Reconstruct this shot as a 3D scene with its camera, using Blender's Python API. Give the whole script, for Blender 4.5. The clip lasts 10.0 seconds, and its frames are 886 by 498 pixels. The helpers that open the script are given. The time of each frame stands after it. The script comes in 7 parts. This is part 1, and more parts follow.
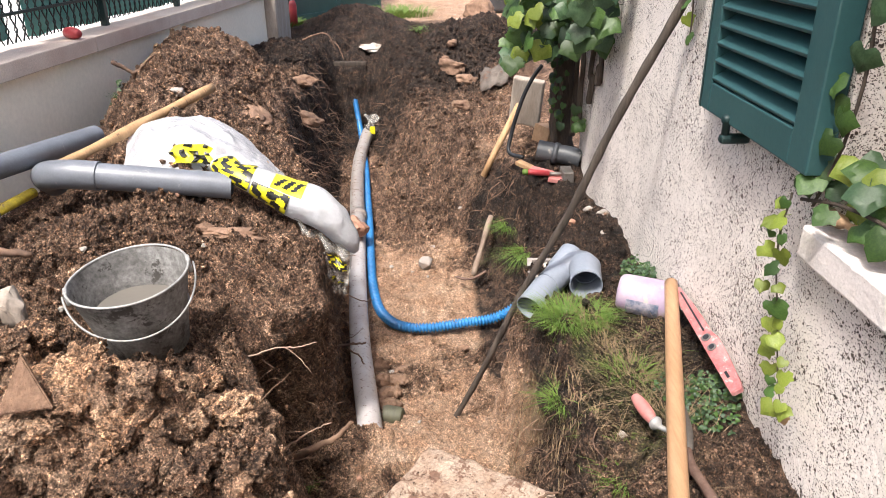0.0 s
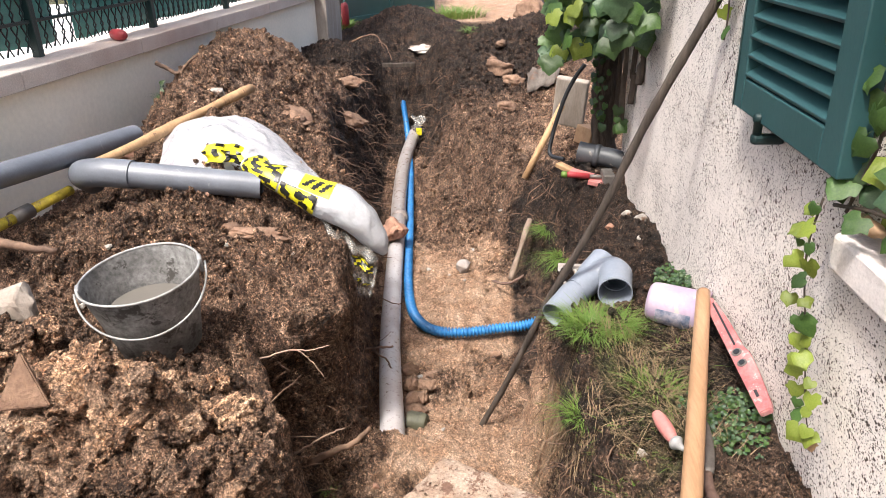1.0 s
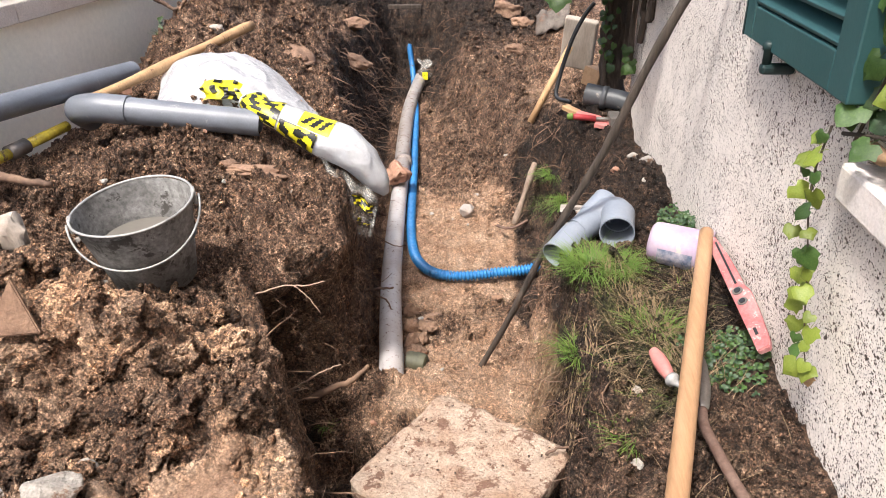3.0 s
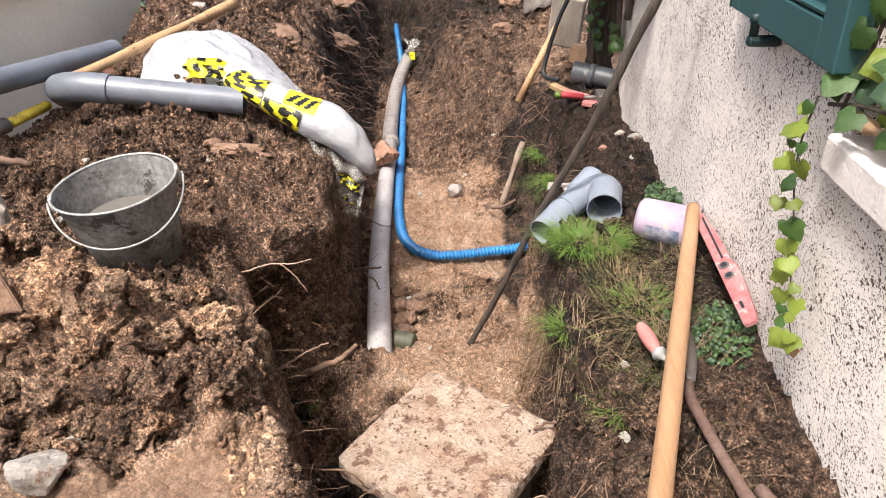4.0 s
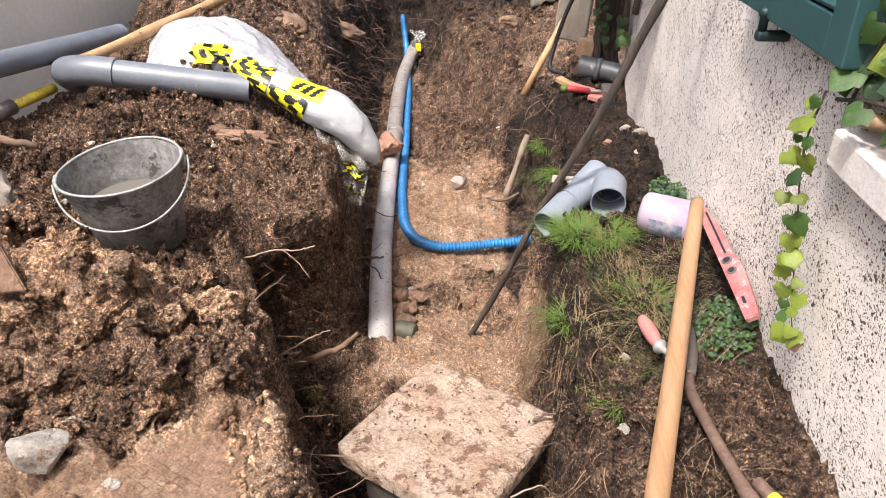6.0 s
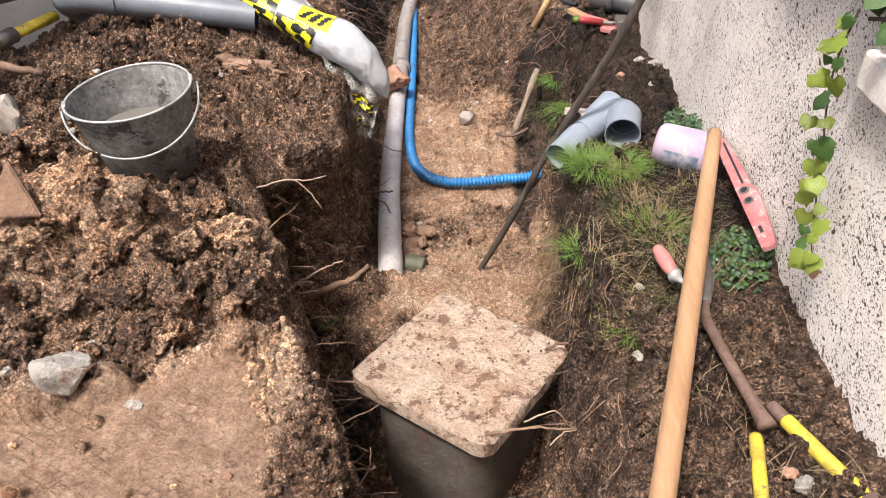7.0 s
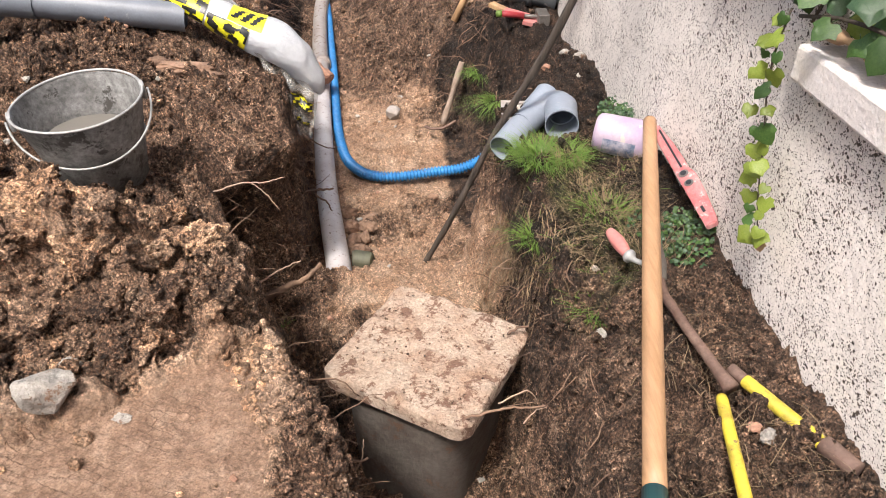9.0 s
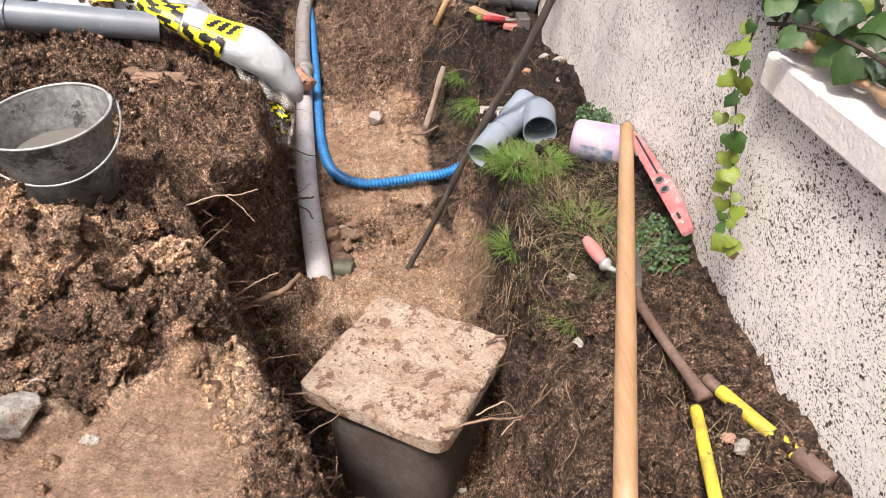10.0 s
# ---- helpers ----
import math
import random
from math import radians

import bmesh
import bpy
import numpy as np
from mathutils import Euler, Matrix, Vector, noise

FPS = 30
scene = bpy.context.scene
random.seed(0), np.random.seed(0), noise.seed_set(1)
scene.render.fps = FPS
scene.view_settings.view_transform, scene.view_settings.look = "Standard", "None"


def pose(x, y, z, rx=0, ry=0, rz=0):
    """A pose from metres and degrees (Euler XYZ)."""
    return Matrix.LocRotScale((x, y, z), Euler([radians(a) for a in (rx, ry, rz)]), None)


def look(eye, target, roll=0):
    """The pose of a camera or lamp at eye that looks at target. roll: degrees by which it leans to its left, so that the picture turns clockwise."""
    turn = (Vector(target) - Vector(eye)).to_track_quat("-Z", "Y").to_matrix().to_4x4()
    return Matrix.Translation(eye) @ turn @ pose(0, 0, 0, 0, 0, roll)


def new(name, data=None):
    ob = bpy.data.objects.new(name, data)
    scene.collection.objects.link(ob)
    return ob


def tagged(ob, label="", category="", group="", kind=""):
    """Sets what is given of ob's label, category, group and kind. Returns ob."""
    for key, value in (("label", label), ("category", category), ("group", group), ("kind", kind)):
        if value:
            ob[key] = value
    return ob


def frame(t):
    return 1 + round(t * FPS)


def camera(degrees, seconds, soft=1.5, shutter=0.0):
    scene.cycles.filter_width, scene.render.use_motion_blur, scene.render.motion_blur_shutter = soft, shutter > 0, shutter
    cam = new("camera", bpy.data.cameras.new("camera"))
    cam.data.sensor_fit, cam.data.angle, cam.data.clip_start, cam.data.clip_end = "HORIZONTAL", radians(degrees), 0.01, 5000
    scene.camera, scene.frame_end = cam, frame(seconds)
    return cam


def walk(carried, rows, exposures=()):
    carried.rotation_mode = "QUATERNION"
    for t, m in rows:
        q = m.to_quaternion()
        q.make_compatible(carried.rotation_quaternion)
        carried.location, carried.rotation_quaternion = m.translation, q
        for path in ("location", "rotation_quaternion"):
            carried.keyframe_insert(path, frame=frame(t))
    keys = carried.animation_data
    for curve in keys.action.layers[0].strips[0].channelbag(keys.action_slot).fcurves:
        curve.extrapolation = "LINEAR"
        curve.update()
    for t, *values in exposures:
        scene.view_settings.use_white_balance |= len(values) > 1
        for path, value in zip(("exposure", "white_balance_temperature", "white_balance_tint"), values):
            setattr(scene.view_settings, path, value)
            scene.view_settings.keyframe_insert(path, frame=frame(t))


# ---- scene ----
cam = camera(63.0, 10.0, soft=0.7)
PATH = [
    (0, (0.114, 0.425, 1.243), (0.14, 2.248, 0.42), -0.5),
    (0.5, (0.167, 0.458, 1.233), (0.117, 2.291, 0.436), -0.4),
    (1, (0.235, 0.497, 1.213), (0.101, 2.319, 0.399), -1.6),
    (1.5, (0.237, 0.499, 1.214), (0.065, 2.311, 0.385), -2.2),
    (2, (0.245, 0.503, 1.194), (0.066, 2.302, 0.34), -2.1),
    (2.5, (0.258, 0.511, 1.173), (0.087, 2.292, 0.28), -1.7),
    (4, (0.269, 0.511, 1.134), (0.144, 2.254, 0.16), -1.3),
    (4.5, (0.277, 0.513, 1.159), (0.167, 2.27, 0.209), -1.4),
    (5, (0.276, 0.523, 1.169), (0.172, 2.289, 0.236), -1.3),
    (5.5, (0.271, 0.527, 1.172), (0.16, 2.289, 0.231), -0.9),
    (6, (0.265, 0.503, 1.125), (0.136, 2.237, 0.136), -0.2),
    (6.1, (0.261, 0.491, 1.11), (0.129, 2.216, 0.106), -0.2),
    (6.2, (0.256, 0.487, 1.097), (0.119, 2.202, 0.077), -0.0),
    (7.3, (0.216, 0.493, 1.09), (0.097, 2.129, -0.054), -0.0),
    (7.5, (0.196, 0.49, 1.096), (0.1, 2.124, -0.054), 0.0),
    (8, (0.129, 0.469, 1.118), (0.106, 2.104, -0.035), 0.3),
    (8.5, (0.096, 0.454, 1.124), (0.153, 2.091, -0.025), 1.0),
    (9, (0.088, 0.442, 1.128), (0.209, 2.081, -0.013), 1.6),
    (9.5, (0.091, 0.439, 1.142), (0.237, 2.077, 0.005), 1.6),
    (10, (0.135, 0.466, 1.143), (0.276, 2.104, 0.004), 1.1),
]
walk(cam, [(t, look(eye, target, roll)) for t, eye, target, roll in PATH], exposures=[(0.0, 1.34), (6.0, 1.30), (8.0, 1.22), (10.0, 1.22)])

# ---- light ----
SUN_EL, SUN_AZ = 62.0, 213.0
world = bpy.data.worlds.new("sky")
scene.world = world
world.use_nodes = True
wn = world.node_tree
sky = wn.nodes.new("ShaderNodeTexSky")
sky.sky_type, sky.sun_disc = "NISHITA", False
sky.sun_elevation, sky.sun_rotation = radians(SUN_EL), radians(SUN_AZ)
sky.air_density, sky.dust_density = 1.0, 7.0
wn.nodes["Background"].inputs[1].default_value = 0.115
wn.links.new(sky.outputs[0], wn.nodes["Background"].inputs[0])
sun = new("sun", bpy.data.lights.new("sun", "SUN"))
sun.data.energy, sun.data.angle, sun.data.color = 2.1, radians(8), (1.0, 0.97, 0.93)
SUN_DIR = Vector((math.sin(radians(SUN_AZ)) * math.cos(radians(SUN_EL)), math.cos(radians(SUN_AZ)) * math.cos(radians(SUN_EL)), math.sin(radians(SUN_EL))))
sun.matrix_basis = look((0, 0, 0), -SUN_DIR)


# ---- materials ----
def material(name, base, rough=0.8, metal=0.0, second=None, scale=6.0, fine=60.0, amount=0.5, bump=0.3, bump_scale=80.0,
             bump_dist=0.01, spots=None, spot_scale=30.0, spot_size=0.3, transmission=0.0, alpha=1.0, coat=0.0, stretch=None,
             vary=0.0, spot_detail=3.0, bump2=0.0, bump2_scale=12.0, spec=0.5):
    """A surface with two scales of colour change, optional spots of dirt, and bump."""
    m = bpy.data.materials.new(name)
    m.use_nodes = True
    nt = m.node_tree
    n, ln = nt.nodes, nt.links
    b = n["Principled BSDF"]
    b.inputs["Roughness"].default_value, b.inputs["Metallic"].default_value = rough, metal
    b.inputs["Specular IOR Level"].default_value = spec
    b.inputs["Transmission Weight"].default_value, b.inputs["Alpha"].default_value, b.inputs["Coat Weight"].default_value = transmission, alpha, coat
    tc = n.new("ShaderNodeTexCoord")
    src = tc.outputs["Object"]
    if stretch:
        mp = n.new("ShaderNodeMapping")
        mp.inputs["Scale"].default_value = stretch
        ln.new(src, mp.inputs[0])
        src = mp.outputs[0]

    def tex(s, detail=6.0, rough_=0.6):
        t = n.new("ShaderNodeTexNoise")
        t.inputs["Scale"].default_value, t.inputs["Detail"].default_value, t.inputs["Roughness"].default_value = s, detail, rough_
        ln.new(src, t.inputs["Vector"])
        return t.outputs[0]

    def ramp(v, lo, hi, a=(0, 0, 0, 1), c=(1, 1, 1, 1)):
        r = n.new("ShaderNodeValToRGB")
        r.color_ramp.elements[0].position, r.color_ramp.elements[1].position = lo, hi
        r.color_ramp.elements[0].color, r.color_ramp.elements[1].color = a, c
        ln.new(v, r.inputs[0])
        return r.outputs[0]

    def mix(f, a, c, mode="MIX"):
        x = n.new("ShaderNodeMix")
        x.data_type, x.blend_type = "RGBA", mode
        for v, i in ((f, 0), (a, 6), (c, 7)):
            if isinstance(v, (int, float)):
                x.inputs[i].default_value = v
            elif isinstance(v, tuple):
                x.inputs[i].default_value = v
            else:
                ln.new(v, x.inputs[i])
        return x.outputs[2]

    c1 = (*base, 1)
    c2 = (*(second or tuple(v * 0.6 for v in base)), 1)
    big = ramp(tex(scale), 0.35, 0.68)
    col = mix(big, c1, c2)
    if amount:
        col = mix(amount, col, ramp(tex(fine, 8, 0.7), 0.3, 0.7, (0.45, 0.45, 0.45, 1), (1.45, 1.45, 1.45, 1)), "MULTIPLY")
    if spots:
        sp = ramp(tex(spot_scale, spot_detail, 0.5 if spot_detail < 4 else 0.75), 0.5 + 0.5 * spot_size * 0.5, 0.54 + 0.5 * spot_size * 0.5)
        col = mix(sp, col, (*spots, 1))
    if vary:
        oi = n.new("ShaderNodeObjectInfo")
        hsv = n.new("ShaderNodeHueSaturation")
        mr = n.new("ShaderNodeMapRange")
        mr.inputs[3].default_value, mr.inputs[4].default_value = 1 - vary, 1 + vary
        ln.new(oi.outputs["Random"], mr.inputs[0])
        ln.new(mr.outputs[0], hsv.inputs["Value"])
        ln.new(col, hsv.inputs["Color"])
        col = hsv.outputs[0]
    ln.new(col, b.inputs["Base Color"])
    normal = None
    for amt, s, d in ((bump2, bump2_scale, bump_dist * 4), (bump, bump_scale, bump_dist)):
        if amt:
            bp = n.new("ShaderNodeBump")
            bp.inputs["Strength"].default_value, bp.inputs["Distance"].default_value = amt, d
            ln.new(tex(s, 8, 0.65), bp.inputs["Height"])
            if normal:
                ln.new(normal, bp.inputs["Normal"])
            normal = bp.outputs[0]
    if normal:
        ln.new(normal, b.inputs["Normal"])
    return m


def soil_material(islands=False):
    """Wet clay soil: reddish brown, with sandy, dark and trampled kinds told apart by attributes of the ground."""
    m = bpy.data.materials.new("loose_clay" if islands else "soil")
    m.use_nodes = True
    nt = m.node_tree
    n, ln = nt.nodes, nt.links
    b = n["Principled BSDF"]
    tc = n.new("ShaderNodeTexCoord")

    def tex(s, detail=8.0, r=0.65, kind="ShaderNodeTexNoise"):
        t = n.new(kind)
        t.inputs["Scale"].default_value = s
        if kind == "ShaderNodeTexNoise":
            t.inputs["Detail"].default_value, t.inputs["Roughness"].default_value = detail, r
        ln.new(tc.outputs["Object"], t.inputs["Vector"])
        return t.outputs[0]

    def ramp(v, stops):
        r = n.new("ShaderNodeValToRGB")
        e = r.color_ramp.elements
        while len(e) < len(stops):
            e.new(0.5)
        for k, (p, c) in enumerate(stops):
            e[k].position, e[k].color = p, (*c, 1)
        ln.new(v, r.inputs[0])
        return r.outputs[0]

    def mix(f, a, c, mode="MIX"):
        x = n.new("ShaderNodeMix")
        x.data_type, x.blend_type = "RGBA", mode
        for v, i in ((f, 0), (a, 6), (c, 7)):
            if isinstance(v, (int, float)):
                x.inputs[i].default_value = v
            else:
                ln.new(v, x.inputs[i])
        return x.outputs[2]

    def attr(name):
        a = n.new("ShaderNodeAttribute")
        a.attribute_name = name
        return a.outputs["Fac"]

    loam = ramp(tex(13, 12, 0.78), [(0.34, (0.052, 0.030, 0.021)), (0.45, (0.21, 0.127, 0.086)), (0.55, (0.40, 0.262, 0.183)), (0.66, (0.70, 0.52, 0.39))])
    sand = ramp(tex(8, 10, 0.7), [(0.3, (0.37, 0.205, 0.125)), (0.5, (0.58, 0.385, 0.262)), (0.72, (0.75, 0.57, 0.44))])
    humus_shade = ramp(tex(12, 10, 0.7), [(0.36, (0.016, 0.011, 0.009)), (0.50, (0.06, 0.039, 0.029)), (0.70, (0.22, 0.14, 0.098))])
    turf = ramp(tex(22), [(0.3, (0.05, 0.055, 0.02)), (0.5, (0.10, 0.12, 0.04)), (0.72, (0.24, 0.19, 0.10))])
    edge = tex(16, 6, 0.6)

    def soft(name):
        ma = n.new("ShaderNodeMath")
        ma.operation = "MULTIPLY_ADD"
        ma.inputs[1].default_value, ma.inputs[2].default_value = 0.9, -0.45
        ln.new(edge, ma.inputs[0])
        ad = n.new("ShaderNodeMath")
        ad.operation, ad.use_clamp = "ADD", True
        ln.new(ma.outputs[0], ad.inputs[0])
        ln.new(attr(name), ad.inputs[1])
        return ramp(ad.outputs[0], [(0.3, (0, 0, 0)), (0.7, (1, 1, 1))])

    col = mix(soft("sand"), loam, sand)
    col = mix(soft("humus_shade"), col, humus_shade)
    col = mix(soft("turf"), col, turf)
    warp = n.new("ShaderNodeMix")
    warp.data_type, warp.blend_type = "RGBA", "ADD"
    warp.inputs[0].default_value = 0.009
    ln.new(tc.outputs["Object"], warp.inputs[6])
    wt = n.new("ShaderNodeTexNoise")
    wt.inputs["Scale"].default_value = 45
    ln.new(tc.outputs["Object"], wt.inputs["Vector"])
    ln.new(wt.outputs["Color"], warp.inputs[7])

    def crumb(sc):
        v = n.new("ShaderNodeTexVoronoi")
        v.inputs["Scale"].default_value = sc
        ln.new(warp.outputs[2], v.inputs["Vector"])
        return v.outputs["Distance"]

    def cells(sc):
        v = n.new("ShaderNodeTexVoronoi")
        v.inputs["Scale"].default_value = sc
        ln.new(warp.outputs[2], v.inputs["Vector"])
        sp = n.new("ShaderNodeSeparateColor")
        ln.new(v.outputs["Color"], sp.inputs[0])
        return sp.outputs[0]

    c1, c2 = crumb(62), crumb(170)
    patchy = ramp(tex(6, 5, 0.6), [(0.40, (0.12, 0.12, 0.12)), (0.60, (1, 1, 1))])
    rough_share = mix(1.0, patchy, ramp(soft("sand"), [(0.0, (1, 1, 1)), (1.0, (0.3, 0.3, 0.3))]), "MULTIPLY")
    # Crevice shade painted in: darker between crumbs, lighter on their middles; c2 below repeats it.
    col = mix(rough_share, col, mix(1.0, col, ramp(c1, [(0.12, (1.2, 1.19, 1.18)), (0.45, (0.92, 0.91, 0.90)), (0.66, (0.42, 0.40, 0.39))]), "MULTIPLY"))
    detail = ramp(soft("sand"), [(0.0, (0.85, 0.85, 0.85)), (1.0, (0.55, 0.55, 0.55))])
    col = mix(detail, col, ramp(tex(36, 8, 0.75), [(0.36, (0.42, 0.40, 0.39)), (0.5, (0.95, 0.95, 0.95)), (0.64, (1.45, 1.44, 1.42))]), "MULTIPLY")
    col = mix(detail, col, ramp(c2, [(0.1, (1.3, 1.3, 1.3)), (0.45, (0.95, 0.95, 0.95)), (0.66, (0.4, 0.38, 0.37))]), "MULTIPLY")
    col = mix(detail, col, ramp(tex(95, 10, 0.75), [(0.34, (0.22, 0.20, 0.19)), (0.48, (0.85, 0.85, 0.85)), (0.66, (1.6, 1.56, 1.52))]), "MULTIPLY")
    col = mix(detail, col, ramp(cells(110), [(0.0, (0.66, 0.65, 0.64)), (0.5, (0.97, 0.97, 0.97)), (1.0, (1.32, 1.31, 1.30))]), "MULTIPLY")
    col = mix(detail, col, ramp(cells(250), [(0.0, (0.38, 0.36, 0.35)), (0.45, (0.95, 0.95, 0.94)), (1.0, (1.75, 1.72, 1.68))]), "MULTIPLY")
    col = mix(0.04, col, ramp(tex(3), [(0.3, (1.0, 0.62, 0.45)), (0.7, (1.0, 0.75, 0.6))]), "MULTIPLY")
    grit = tex(210, 2, 0.5)
    col = mix(ramp(grit, [(0.68, (0, 0, 0)), (0.71, (1, 1, 1))]), col, ramp(tex(40), [(0.3, (0.36, 0.24, 0.165)), (0.7, (0.5, 0.40, 0.32))]))
    if islands:
        g = n.new("ShaderNodeNewGeometry")
        col = mix(1.0, col, ramp(g.outputs["Random Per Island"], [(0.0, (0.6, 0.58, 0.56)), (0.5, (1.0, 0.99, 0.97)), (0.8, (1.4, 1.36, 1.28)), (1.0, (1.8, 1.74, 1.6))]), "MULTIPLY")
    ln.new(col, b.inputs["Base Color"])
    ln.new(ramp(tex(5), [(0.35, (0.55, 0.55, 0.55)), (0.65, (0.9, 0.9, 0.9))]), b.inputs["Roughness"])
    b.inputs["Specular IOR Level"].default_value = 0.35
    n1 = n.new("ShaderNodeBump")
    n1.inputs["Strength"].default_value, n1.inputs["Distance"].default_value = 1.0, 0.035
    ln.new(tex(34, 10, 0.72), n1.inputs["Height"])
    n2 = n.new("ShaderNodeBump")
    n2.inputs["Strength"].default_value, n2.inputs["Distance"].default_value = 1.0, 0.010
    ln.new(tex(150, 6, 0.7), n2.inputs["Height"])
    ln.new(n1.outputs[0], n2.inputs["Normal"])
    last = n2
    calm = ramp(attr("trodden"), [(0.2, (1, 1, 1)), (0.9, (0.75, 0.75, 0.75))])
    for nb in (n1, n2):
        ln.new(calm, nb.inputs["Strength"])
    if not islands:
        mp = n.new("ShaderNodeMapping")
        mp.inputs["Rotation"].default_value = (0, 0, 0.45)
        slight = mix(0.009, tc.outputs["Object"], wt.outputs["Color"], "ADD")
        ln.new(slight, mp.inputs[0])
        br = n.new("ShaderNodeTexBrick")
        br.offset = 0.15
        br.inputs["Scale"].default_value, br.inputs["Brick Width"].default_value, br.inputs["Row Height"].default_value = 1.0, 0.027, 0.019
        br.inputs["Mortar Size"].default_value, br.inputs["Mortar Smooth"].default_value = 0.0010, 0.9
        ln.new(mp.outputs[0], br.inputs["Vector"])
        some = mix(1.0, ramp(attr("trodden"), [(0.55, (0, 0, 0)), (0.95, (1, 1, 1))]), ramp(tex(9, 7), [(0.46, (0, 0, 0)), (0.60, (0.8, 0.8, 0.8))]), "MULTIPLY")
        crack = mix(1.0, br.outputs["Fac"], some, "MULTIPLY")
        nb = n.new("ShaderNodeBump")
        nb.invert = True
        nb.inputs["Strength"].default_value, nb.inputs["Distance"].default_value = 1.0, 0.012
        ln.new(crack, nb.inputs["Height"])
        ln.new(last.outputs[0], nb.inputs["Normal"])
        last = nb
        pressed = ramp(tex(17, 9, 0.7), [(0.34, (0.205, 0.122, 0.083)), (0.5, (0.315, 0.202, 0.14)), (0.66, (0.43, 0.30, 0.22))])
        pressed = mix(0.6, pressed, ramp(cells(320), [(0.0, (0.55, 0.54, 0.53)), (0.4, (1.0, 1.0, 1.0)), (1.0, (1.35, 1.34, 1.33))]), "MULTIPLY")
        pressed = mix(0.7, pressed, ramp(tex(60, 10, 0.75), [(0.36, (0.5, 0.48, 0.47)), (0.5, (1.0, 1.0, 1.0)), (0.64, (1.4, 1.4, 1.4))]), "MULTIPLY")
        col = mix(ramp(attr("trodden"), [(0.3, (0, 0, 0)), (0.95, (0.85, 0.85, 0.85))]), col, pressed)
        ln.new(mix(crack, col, ramp(grit, [(0.3, (0.09, 0.05, 0.03)), (0.7, (0.15, 0.085, 0.055))])), b.inputs["Base Color"])
    for c, d, st in ((c1, 0.016, 0.9), (c2, 0.006, 0.9)):
        nb = n.new("ShaderNodeBump")
        nb.invert = True
        nb.inputs["Distance"].default_value = d
        sm = n.new("ShaderNodeMath")
        sm.operation = "MULTIPLY"
        sm.inputs[1].default_value = st
        ln.new(rough_share, sm.inputs[0])
        ln.new(sm.outputs[0], nb.inputs["Strength"])
        ln.new(c, nb.inputs["Height"])
        ln.new(last.outputs[0], nb.inputs["Normal"])
        last = nb
    ln.new(last.outputs[0], b.inputs["Normal"])
    return m


